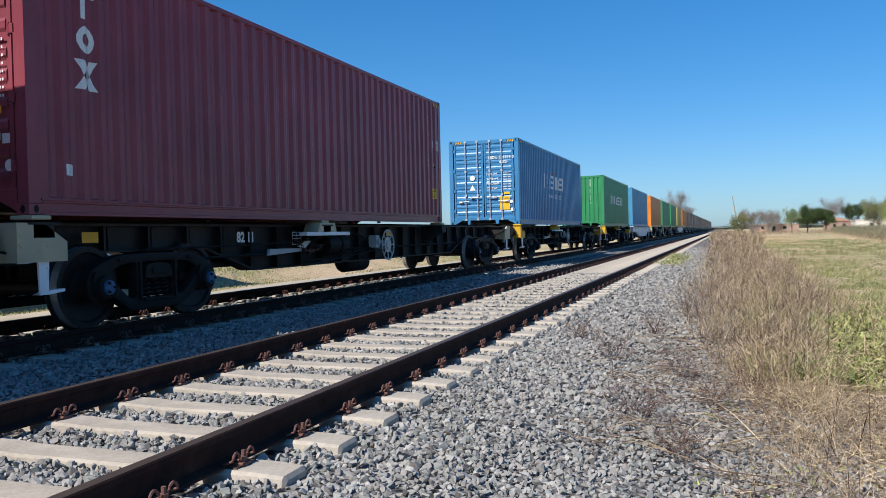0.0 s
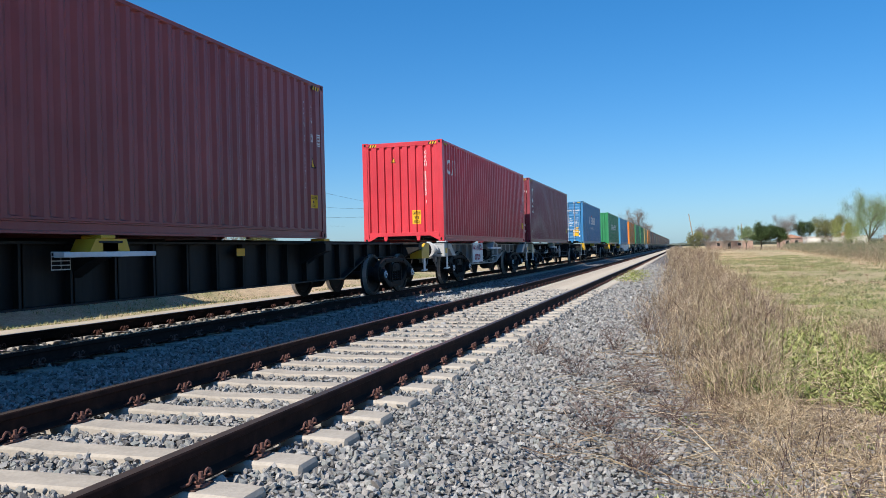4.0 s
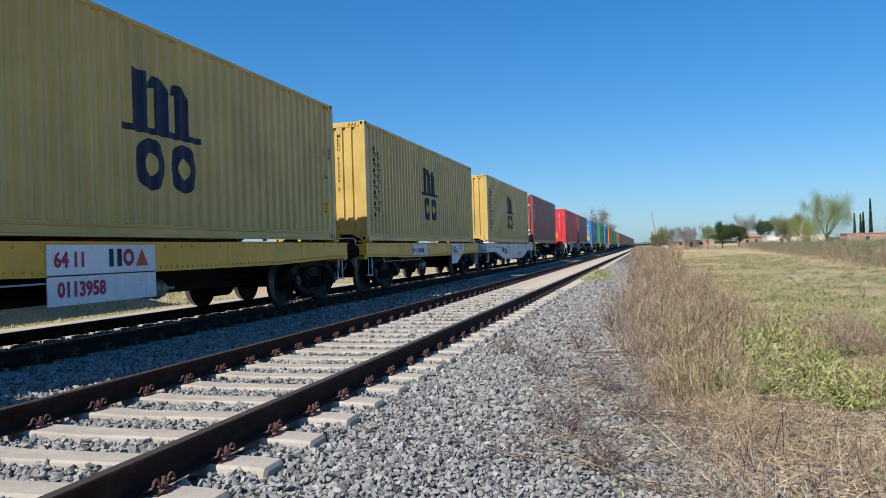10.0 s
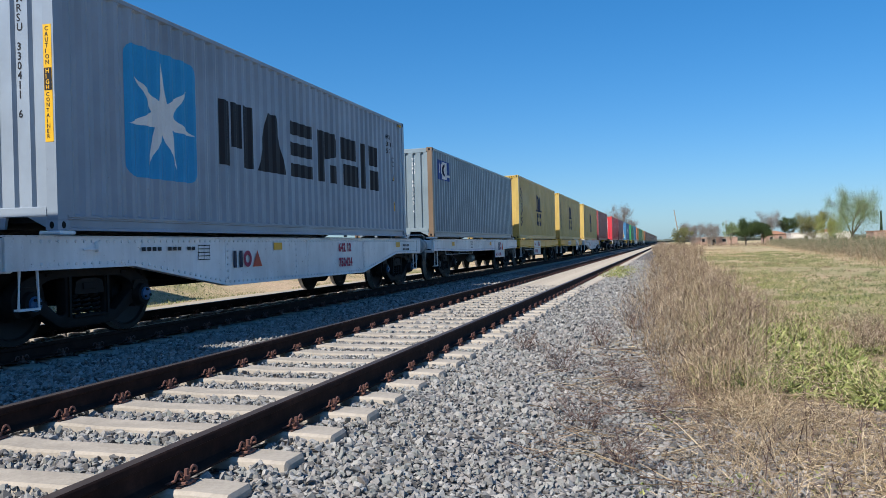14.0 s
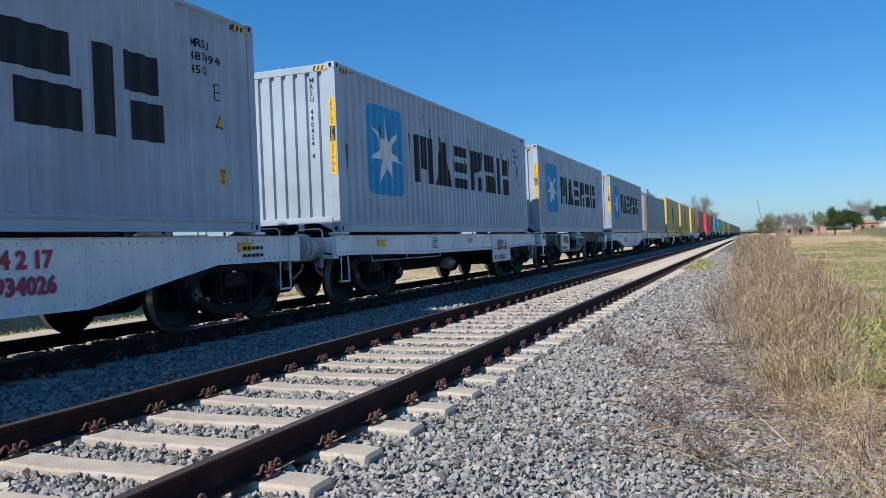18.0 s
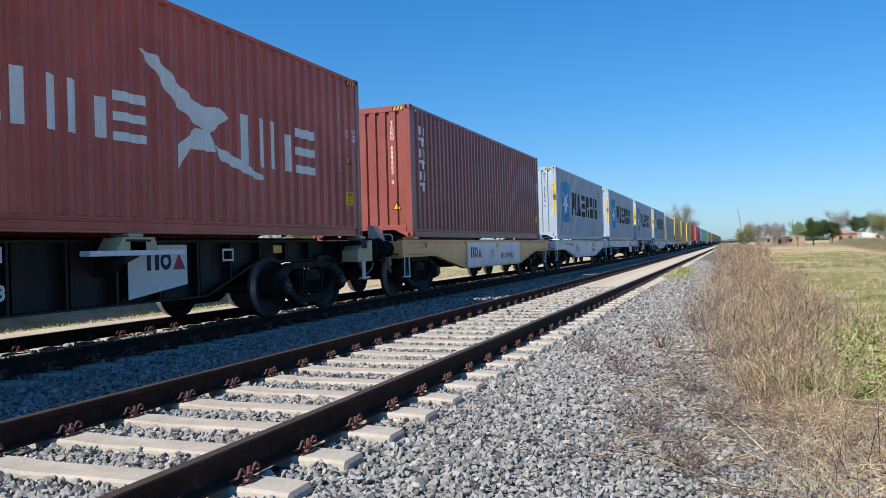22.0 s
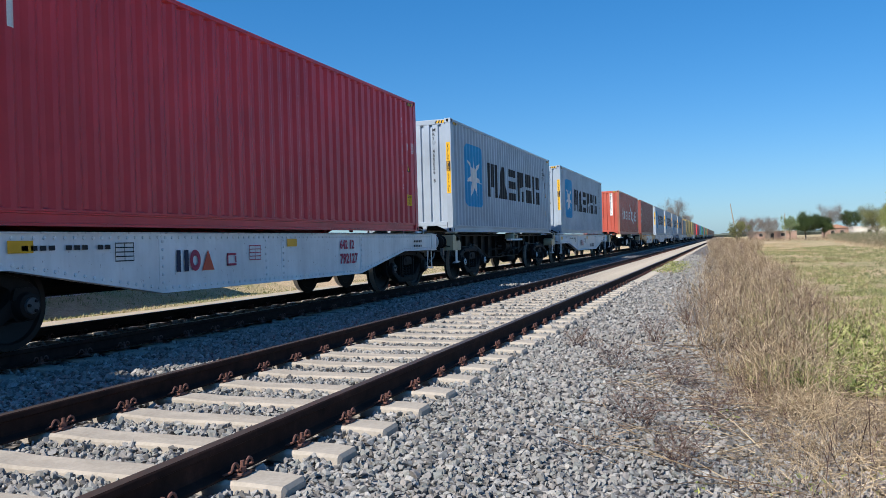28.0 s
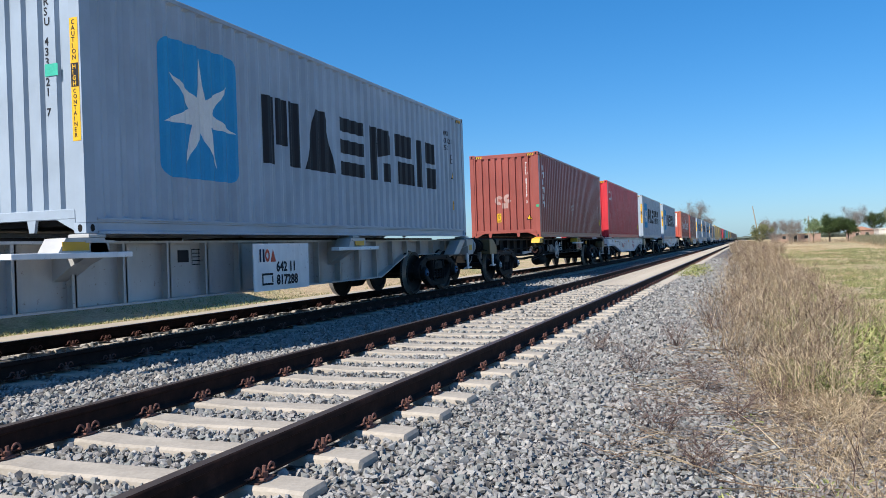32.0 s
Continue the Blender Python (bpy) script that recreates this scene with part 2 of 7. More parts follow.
# ---- mesh building ----
class Mesher:
    """Collects boxes, prisms and tubes into one mesh."""

    def __init__(self):
        self.v, self.f, self.m, self.weld = [], [], [], False

    def add(self, verts, faces, slot=0):
        k = len(self.v)
        self.v += [tuple(p) for p in verts]
        self.f += [tuple(i + k for i in f) for f in faces]
        self.m += [slot] * len(faces)
        return self

    def box(self, x0, x1, y0, y1, z0, z1, slot=0, c=0.0):
        if c <= 0:
            v = [(x, y, z) for x in (x0, x1) for y in (y0, y1) for z in (z0, z1)]
            return self.add(v, [(0, 1, 3, 2), (4, 6, 7, 5), (0, 4, 5, 1), (2, 3, 7, 6), (0, 2, 6, 4), (1, 5, 7, 3)], slot)
        ring = lambda d, z: [(x0 + d, y0 + d, z), (x1 - d, y0 + d, z), (x1 - d, y1 - d, z), (x0 + d, y1 - d, z)]
        return self.loft([ring(c, z0), ring(0, z0 + c), ring(0, z1 - c), ring(c, z1)], slot)

    def loft(self, rings, slot=0, caps=True, closed=True):
        n = len(rings[0])
        v = [p for r in rings for p in r]
        f = []
        for i in range(len(rings) - 1):
            for j in range(n if closed else n - 1):
                k = (j + 1) % n
                f.append((i * n + j, i * n + k, (i + 1) * n + k, (i + 1) * n + j))
        if caps:
            f.append(tuple(reversed(range(n))))
            f.append(tuple(range((len(rings) - 1) * n, len(rings) * n)))
        return self.add(v, f, slot)

    def prism(self, poly, axis, a, b, slot=0):
        """A polygon of the other two axes, pushed along axis from a to b."""
        def put(p, d):
            return {"x": (d, p[0], p[1]), "y": (p[0], d, p[1]), "z": (p[0], p[1], d)}[axis]
        return self.loft([[put(p, a) for p in poly], [put(p, b) for p in poly]], slot)

    def cyl(self, axis, c, r, a, b, n=16, slot=0, r2=None):
        r2 = r if r2 is None else r2
        rings = []
        for d, q in ((a, r), (b, r2)):
            ring = []
            for i in range(n):
                u, w = q * math.cos(2 * math.pi * i / n), q * math.sin(2 * math.pi * i / n)
                ring.append({"x": (d, c[0] + u, c[1] + w), "y": (c[0] + u, d, c[1] + w), "z": (c[0] + u, c[1] + w, d)}[axis])
            rings.append(ring)
        return self.loft(rings, slot)

    def lathe(self, axis, c, prof, n=24, slot=0, caps=True):
        """prof: (distance along axis, radius) pairs."""
        rings = []
        for d, q in prof:
            ring = []
            for i in range(n):
                u, w = q * math.cos(2 * math.pi * i / n), q * math.sin(2 * math.pi * i / n)
                ring.append({"x": (d, c[0] + u, c[1] + w), "y": (c[0] + u, d, c[1] + w), "z": (c[0] + u, c[1] + w, d)}[axis])
            rings.append(ring)
        return self.loft(rings, slot, caps)

    def tube(self, pts, r, n=6, slot=0):
        pts = [Vector(p) for p in pts]
        rings = []
        for i, p in enumerate(pts):
            d = (pts[min(i + 1, len(pts) - 1)] - pts[max(i - 1, 0)]).normalized()
            u = d.cross(Vector((0, 0, 1)) if abs(d.z) < 0.9 else Vector((1, 0, 0))).normalized()
            w = d.cross(u)
            q = r[i] if isinstance(r, (list, tuple)) else r
            rings.append([p + q * (u * math.cos(2 * math.pi * k / n) + w * math.sin(2 * math.pi * k / n)) for k in range(n)])
        return self.loft(rings, slot)

    def mesh(self, name, materials, smooth=False):
        me = bpy.data.meshes.new(name)
        me.from_pydata(self.v, [], self.f)
        for m in materials if isinstance(materials, (list, tuple)) else [materials]:
            me.materials.append(m)
        if any(self.m):
            me.polygons.foreach_set("material_index", self.m)
        bm = bmesh.new()
        bm.from_mesh(me)
        if self.weld:
            bmesh.ops.remove_doubles(bm, verts=bm.verts, dist=0.0005)
        bmesh.ops.recalc_face_normals(bm, faces=bm.faces)
        bm.to_mesh(me)
        bm.free()
        if smooth:
            me.polygons.foreach_set("use_smooth", [True] * len(me.polygons))
            me.set_sharp_from_angle(angle=radians(38))
        me.update()
        return me


def part(name, data, parent, label="", at=None, material=None):
    """Links a mesh as one object under a thing or a part."""
    ob = new(name, data)
    ob.parent = parent
    if at is not None:
        ob.matrix_basis = at
    if material is not None:
        ob.material_slots[0].link = "OBJECT"
        ob.material_slots[0].material = material
    return tagged(ob, label)


def empty(name, m, label="", category="", group=""):
    ob = new(name)
    ob.empty_display_size = 0.3
    ob.matrix_basis = m
    return tagged(ob, label, category, group)


def raw_mesh(name, verts, faces, material, smooth=False):
    """A large mesh from arrays; faces all have the same number of corners."""
    me = bpy.data.meshes.new(name)
    verts, faces = np.asarray(verts, np.float32), np.asarray(faces, np.int32)
    me.vertices.add(len(verts))
    me.vertices.foreach_set("co", verts.ravel())
    k = faces.shape[1]
    me.loops.add(faces.size)
    me.loops.foreach_set("vertex_index", faces.ravel())
    me.polygons.add(len(faces))
    me.polygons.foreach_set("loop_start", np.arange(len(faces), dtype=np.int32) * k)
    me.polygons.foreach_set("loop_total", np.full(len(faces), k, np.int32))
    me.materials.append(material)
    me.update(calc_edges=True)
    me.polygons.foreach_set("use_smooth", [smooth] * len(faces))
    return me


LETTERS, BOLD = {}, 0.042


def lettering(text, size, weight=0.02):
    """Flat outlines of readable characters from the built-in font, as (points, faces), lower left at the origin."""
    key = (text, weight)
    if key not in LETTERS:
        cu = bpy.data.curves.new("lettering", "FONT")
        cu.body, cu.resolution_u, cu.offset = text, 2, weight
        ob = bpy.data.objects.new("lettering", cu)
        scene.collection.objects.link(ob)
        me = bpy.data.meshes.new_from_object(ob.evaluated_get(bpy.context.evaluated_depsgraph_get()))
        bpy.data.objects.remove(ob)
        LETTERS[key] = ([(v.co.x, v.co.y) for v in me.vertices], [tuple(p.vertices) for p in me.polygons])
        bpy.data.meshes.remove(me)
    v, f = LETTERS[key]
    return [(a * size * 1.38, b * size * 1.38) for a, b in v], f


# all the writing is made before the scene fills up
for words in [*"ABCDEGHIKLMNORSTUX0123456789", "45G1", "CAUTION", "64 2 11", "932616", "64 3 11 694588", "64 11", "0113958", "642 11 012982", "642 12", "752424", "642 29 0007120", "64 2 11 811453",
              "64 2 17", "934026", "64 2 10 934182", "642 12 795153", "642 12", "792127", "64 2 19", "007229", "642 11", "817288", "82 11", "17585", "11720", "821", "1733", "TXGU 716097 1", "TXGU 715629 3", "NIDU 521919 0", "CAUTION", "9'6", "HIGH", "C 50841  K", "T 19359  K", "MAX.WT.", "TARE WT.", "PAYLOAD", "CU. CAP."]:
    lettering(words, 0.1)
    if words[0].isdigit():
        lettering(words, 0.1, BOLD)


# ---- the ground and the two tracks ----
def bed_height(x):
    """The ballast's cross profile."""
    return np.interp(x, [-11.2, -10.2, -9.4, -1.9, -1.3, -0.2, 0.7, 1.6], [-0.55, -0.36, -0.065, -0.065, -0.1, -0.27, -0.37, -0.5])


def land_height(x, y):
    rise = np.clip((-14.6 - x) / 2.0, 0, 1)
    bank = 0.37 * rise * rise * (3 - 2 * rise) * np.clip((70 - y) / 30, 0, 1)
    return -0.345 + bank + 0.03 * np.sin(x * 0.9 + 0.3 * y) * np.cos(0.23 * y) + 0.02 * np.sin(1.7 * x - 0.6 * y)


def sheet(name, xs, ys, height, material):
    xx, yy = np.meshgrid(np.array(xs, float), np.array(ys, float))
    v = np.stack([xx, yy, height(xx, yy)], -1).reshape(-1, 3)
    w, h = len(xs), len(ys)
    i = (np.arange(h - 1)[:, None] * w + np.arange(w - 1)[None, :]).ravel()
    return new(name, raw_mesh(name, v, np.stack([i, i + 1, i + 1 + w, i + w], 1), material, True))


spread = [-2500, -900, -300, -120] + list(np.arange(-60, 0, 1.0)) + list(np.arange(0, 8, 0.4)) + list(np.arange(8, 60, 2.0)) + [120, 300, 900, 2500]
along = [-600, -200, -60] + list(np.arange(-20, 30, 0.6)) + list(np.arange(30, 120, 3.0)) + [160, 260, 500, 1200, 2500, 4500]
tagged(sheet("ground", spread, along, lambda x, y: land_height(x, y) * np.where(np.hypot(x, y) < 150, 1, 0) + np.where(np.hypot(x, y) < 150, 0, -0.345), FIELD),
       "rough pasture with green patches, dry straw and bare earth", "ground", kind="structure")
cross = [-11.2, -10.6, -10.2, -9.8, -9.4] + list(np.arange(-9.0, -1.9, 0.5)) + [-1.9, -1.6, -1.3, -0.9, -0.5, -0.2, 0.2, 0.7, 1.6]
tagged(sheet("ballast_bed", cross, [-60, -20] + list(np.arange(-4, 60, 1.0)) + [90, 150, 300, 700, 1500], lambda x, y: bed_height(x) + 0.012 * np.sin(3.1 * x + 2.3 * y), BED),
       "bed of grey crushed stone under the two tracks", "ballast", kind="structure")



def stone_shapes(kinds, corners):
    """Angular lumps: the hulls of a few scattered points, as (points, triangles) of unit size."""
    r2, out = np.random.default_rng(11), []
    while len(out) < kinds:
        p = r2.normal(size=(corners, 3))
        p = np.sign(p) * np.abs(p / np.linalg.norm(p, axis=1)[:, None]) ** 0.8 * r2.uniform(0.85, 1.1, (corners, 1))
        bm = bmesh.new()
        for q in p:
            bm.verts.new(q)
        bmesh.ops.convex_hull(bm, input=bm.verts)
        bmesh.ops.delete(bm, geom=[v for v in bm.verts if not v.link_faces], context="VERTS")
        bmesh.ops.triangulate(bm, faces=bm.faces)
        bmesh.ops.recalc_face_normals(bm, faces=bm.faces)
        bm.verts.index_update()
        out.append((np.array([v.co[:] for v in bm.verts]), np.array([[v.index for v in f.verts] for f in bm.faces])))
        bm.free()
    return out


LUMPS, CHIPS = stone_shapes(24, 11), stone_shapes(12, 8)


def turned_stones(shape, pts, size, rng):
    v, f = shape
    n = len(pts)
    v = np.repeat(v[None], n, 0) * (size[:, None] * np.column_stack([rng.uniform(0.8, 1.4, n), rng.uniform(0.65, 1.05, n), rng.uniform(0.5, 0.9, n)]))[:, None, :]
    q = np.column_stack([rng.normal(size=n), rng.normal(0, 0.45, n), rng.normal(0, 0.45, n), rng.normal(size=n)])
    q /= np.linalg.norm(q, axis=1)[:, None]
    a, b, c, d = q.T
    r = np.stack([1 - 2 * (c * c + d * d), 2 * (b * c - a * d), 2 * (b * d + a * c), 2 * (b * c + a * d), 1 - 2 * (b * b + d * d), 2 * (c * d - a * b),
                  2 * (b * d - a * c), 2 * (c * d + a * b), 1 - 2 * (b * b + c * c)], 1).reshape(n, 3, 3)
    v = np.einsum("nij,nkj->nki", r, v) + pts[:, None, :]
    return v.reshape(-1, 3), (np.arange(n)[:, None, None] * len(shape[0]) + f[None]).reshape(-1, 3)


def stones(name, pts, size, material, label, rng, near=12.0):
    """Loose angular stones at the given places, of fuller shape where they lie near."""
    vs, fs, k = [], [], 0
    for shapes, mine in ((LUMPS, pts[:, 1] < near), (CHIPS, pts[:, 1] >= near)):
        p, w = pts[mine], size[mine]
        pick = rng.integers(0, len(shapes), len(p))
        for i, shape in enumerate(shapes):
            if (pick == i).any():
                v, f = turned_stones(shape, p[pick == i], w[pick == i], rng)
                vs.append(v)
                fs.append(f + k)
                k += len(v)
    return tagged(new(name, raw_mesh(name, np.concatenate(vs), np.concatenate(fs), material)), label, "stones", kind="stuff")


def jittered(x0, x1, y0, y1, step, rng):
    gx, gy = np.meshgrid(np.arange(x0, x1, step), np.arange(y0, y1, step))
    p = np.stack([gx.ravel(), gy.ravel()], 1)
    return p + rng.uniform(-0.5, 0.5, p.shape) * step


rng = np.random.default_rng(5)


def sleeper_y(k):
    return 3.522 - 0.105 - 0.6 * 5 + PITCH * k


def off_sleepers(p, lo, hi):
    """Drops the places that a sleeper covers."""
    d = np.abs((p[:, 1] - sleeper_y(0) + PITCH / 2) % PITCH - PITCH / 2)
    return p[(d > 0.125) | (p[:, 0] < lo) | (p[:, 0] > hi)]


def strew(name, zones, material, label, lift=0.0, keep=None):
    every, sizes = [], []
    for x0, x1, y0, y1, step in zones:
        p = jittered(x0, x1, y0, y1, step, rng)
        for track in (TRACK_NEAR, TRACK_FAR):
            p = off_sleepers(p, track - 1.3, track + (1.3 if track == TRACK_NEAR else 0.95))
            for side in (-1, 1):
                p = p[np.abs(p[:, 0] - track - side * HALF_GAUGE) > 0.08]
        if keep is not None:
            p = p[keep(p)]
        every.append(p)
        sizes.append(step * (0.5 if 0.08 < step < 0.0899 else 1.0) * (0.45 + 0.5 * rng.uniform(0, 1, len(p)) ** 1.6))
    p, s = np.concatenate(every), np.concatenate(sizes)
    z = np.maximum(bed_height(p[:, 0]), land_height(p[:, 0], p[:, 1])) + lift + rng.uniform(-0.018, 0.017, len(p))
    return stones(name, np.column_stack([p, z]), s, material, label, rng)


strew("shoulder_stones", [(-2.0, 0.75, -3.0, 2.2, 0.055), (-2.0, 0.75, 2.2, 6.0, 0.0315), (-2.0, 0.75, 6.0, 9.5, 0.037), (-2.0, 0.6, 9.5, 18.0, 0.05), (-2.0, 0.4, 18.0, 34.0, 0.072), (-2.0, 0.2, 34.0, 52.0, 0.1)], BALLAST, "loose grey crushed stones on the shoulder of the near track")
strew("large_stones", [(-2.0, 0.4, 2.4, 12.0, 0.089)], BALLAST, "larger crushed stones lying on the shoulder", 0.004, lambda p: rng.uniform(size=len(p)) < 0.4)
strew("crib_stones", [(-4.55, -2.0, -3.0, 1.2, 0.055), (-4.55, -2.0, 1.2, 10.0, 0.036), (-4.55, -2.0, 10.0, 22.0, 0.06)], BALLAST, "loose grey crushed stones between the sleepers of the near track", 0.02)
strew("middle_stones", [(-6.75, -4.25, -3.0, 2.5, 0.065), (-6.75, -4.25, 2.5, 14.0, 0.044), (-6.75, -4.25, 14.0, 30.0, 0.075)], BALLAST, "loose grey crushed stones between the two tracks")
strew("far_crib_stones", [(-9.2, -6.75, 3.0, 18.0, 0.068), (-9.2, -6.75, 18.0, 34.0, 0.09)], BALLAST, "loose grey crushed stones under the train", 0.01)
strew("verge_stones", [(0.3, 3.6, 2.6, 9.0, 0.034)], VERGE, "scattered grey brown stones in the dry verge", 0.004,
      lambda p: rng.uniform(size=len(p)) < np.interp(p[:, 0], [0.3, 1.2, 4.8], [0.95, 0.85, 0.6]) * np.interp(p[:, 1], [6.8, 8.6], [1.0, 0.1]))

# ---- rails, sleepers and fastenings ----
RAIL_SHAPE = [(-0.07, 0.0), (0.07, 0.0), (0.07, 0.012), (0.016, 0.032), (0.011, 0.05), (0.011, 0.115), (0.036, 0.127), (0.036, 0.158), (0.030, 0.166), (-0.030, 0.166),
              (-0.036, 0.158), (-0.036, 0.127), (-0.011, 0.115), (-0.011, 0.05), (-0.016, 0.032), (-0.07, 0.012)]


def rail_mesh(head):
    m = Mesher()
    ys = [-60, -6] + [float(y) for y in np.arange(0, 60, 6)] + [80, 120, 200, 400, 800, 1500]
    m.loft([[(x, y, z) for x, z in RAIL_SHAPE] for y in ys])
    me = m.mesh("rail", [RAIL, head])
    for p in me.polygons:
        if p.normal.z > 0.9 and p.center.z > 0.16:
            p.material_index = 1
    return me


def sleeper_mesh():
    """Prestressed concrete: sloped sides, a waist in the middle and raised rail seats."""
    m = Mesher()
    rings = []
    for x, half, top in ((-1.285, 0.10, -0.03), (-1.27, 0.115, -0.008), (-1.1, 0.12, 0.0), (-0.62, 0.12, 0.0), (-0.4, 0.118, -0.012), (0.4, 0.118, -0.012), (0.62, 0.12, 0.0),
                         (1.1, 0.12, 0.0), (1.27, 0.115, -0.008), (1.285, 0.10, -0.03)):
        rings.append([(x, -half - 0.035, -0.2), (x, half + 0.035, -0.2), (x, half, top - 0.015), (x, half - 0.018, top), (x, -half + 0.018, top), (x, -half, top - 0.015)])
    m.loft(rings)
    return m.mesh("sleeper", CONCRETE)


def clip_mesh():
    """A sprung rail clip: a bolt with its nut on a shoulder and two curled arms."""
    m = Mesher()
    m.box(0.005, 0.065, -0.035, 0.035, 0.0, 0.018, c=0.005)
    m.cyl("z", (0.035, 0.0), 0.021, 0.02, 0.045, 6).cyl("z", (0.035, 0.0), 0.011, 0.045, 0.075, 8)
    for s in (-1, 1):
        loop = [(0.035 + 0.0 * a, s * (0.03 + 0.032 * (1 - math.cos(a))), 0.03 + 0.045 * math.sin(a)) for a in np.linspace(0, math.pi * 0.92, 8)]
        m.tube([(0.0, s * 0.02, 0.028)] + loop + [(-0.02, s * 0.09, 0.018)], 0.0072, 6)
    return m.mesh("rail_clip", RUST, True)


SLEEPER, CLIP = sleeper_mesh(), clip_mesh()
RAIL_PAD = Mesher().box(-0.13, 0.13, -0.085, 0.085, -0.004, 0.007, c=0.003).mesh("rail_pad", RUST_DARK)
SEATS = [(side * HALF_GAUGE + out * 0.075, 0 if out > 0 else 180) for side in (-1, 1) for out in (-1, 1)]


def joined_copies(name, me, places, material, parent, label):
    """Many alike pieces in one mesh."""
    v = np.empty(len(me.vertices) * 3, np.float32)
    me.vertices.foreach_get("co", v)
    v = v.reshape(-1, 3)
    me.calc_loop_triangles()
    t = np.empty(len(me.loop_triangles) * 3, np.int32)
    me.loop_triangles.foreach_get("vertices", t)
    t = t.reshape(-1, 3)
    vs = np.concatenate([v * (1, 1, 1) + p if r == 0 else v * (-1, -1, 1) + p for p, r in places])
    fs = np.concatenate([t + i * len(v) for i in range(len(places))])
    ob = new(name, raw_mesh(name, vs, fs, material))
    ob.parent = parent
    return tagged(ob, label, kind="stuff")


def railway(x, head, label, singles, clips, far, sink=0.0):
    root = tagged(empty("railway_track", pose(x, 0, 0), label, "railway track", "the two parallel tracks"), kind="structure")
    me = rail_mesh(head)
    for side in (-1, 1):
        part("rail", me, root, at=pose(side * HALF_GAUGE, 0, 0.004))
    for k in range(singles):
        s = part("sleeper", SLEEPER, root, at=pose(0, sleeper_y(k), sink, 0, 0, rng.uniform(-0.6, 0.6)))
        if k < clips:
            for side in (-1, 1):
                part("rail_pad", RAIL_PAD, s, at=pose(side * HALF_GAUGE, 0, -sink))
            for cx, turn in SEATS:
                part("rail_clip", CLIP, s, at=pose(cx, rng.uniform(-0.01, 0.01), -sink, 0, 0, turn))
    joined_copies("far_sleepers", SLEEPER, [((0, sleeper_y(k), 0), 0) for k in range(singles, far)], CONCRETE, root, "concrete sleepers that recede into the distance")
    joined_copies("rear_sleepers", SLEEPER, [((0, sleeper_y(k), sink), 0) for k in range(-40, 0)], CONCRETE, root, "concrete sleepers behind the viewpoint")
    joined_copies("far_rail_clips", CLIP, [((cx, sleeper_y(k), 0), turn) for k in range(clips, clips + 90) for cx, turn in SEATS], RUST, root, "rusty rail clips further along the track")
    return root


# ---- containers ----
def side_profile():
    """(y, x) of the corrugated side sheet, x inwards negative."""
    out, y = [(0.13, 0.0)], 0.26
    while y + 0.278 < LONG - 0.13:
        out += [(y, 0.0), (y + 0.068, -0.036), (y + 0.138, -0.036), (y + 0.206, 0.0)]
        y += 0.278
    return out + [(LONG - 0.13, 0.0)]


def end_profile():
    """(x, y) of the corrugated end sheet, y inwards positive."""
    out, x = [(-1.10, 0.0)], -1.06
    for k in range(9):
        out += [(x + 0.03, 0.0), (x + 0.05, 0.046), (x + 0.10, 0.046), (x + 0.125, 0.0)]
        x += 0.2375
    return out + [(1.10, 0.0)]


SIDE, END = side_profile(), end_profile()
SIDE_X, END_Y = 1.208, 0.012


def strip(profile, put, lo, hi, lip):
    """A corrugated sheet that ends in small sloped closures at its head and foot."""
    m = Mesher()
    v = [put(a, b, z) for a, b in profile for z in (lo, hi)]
    m.add(v, [(2 * i, 2 * i + 2, 2 * i + 3, 2 * i + 1) for i in range(len(profile) - 1)])
    for z, d in ((lo, -1), (hi, 1)):
        v = [put(a, b, z) for a, b in profile] + [put(a, 0.0, z + d * lip) for a, _ in profile]
        n = len(profile)
        m.add(v, [(i, i + 1, n + i + 1, n + i) for i in range(n - 1)])
    m.weld = True
    return m


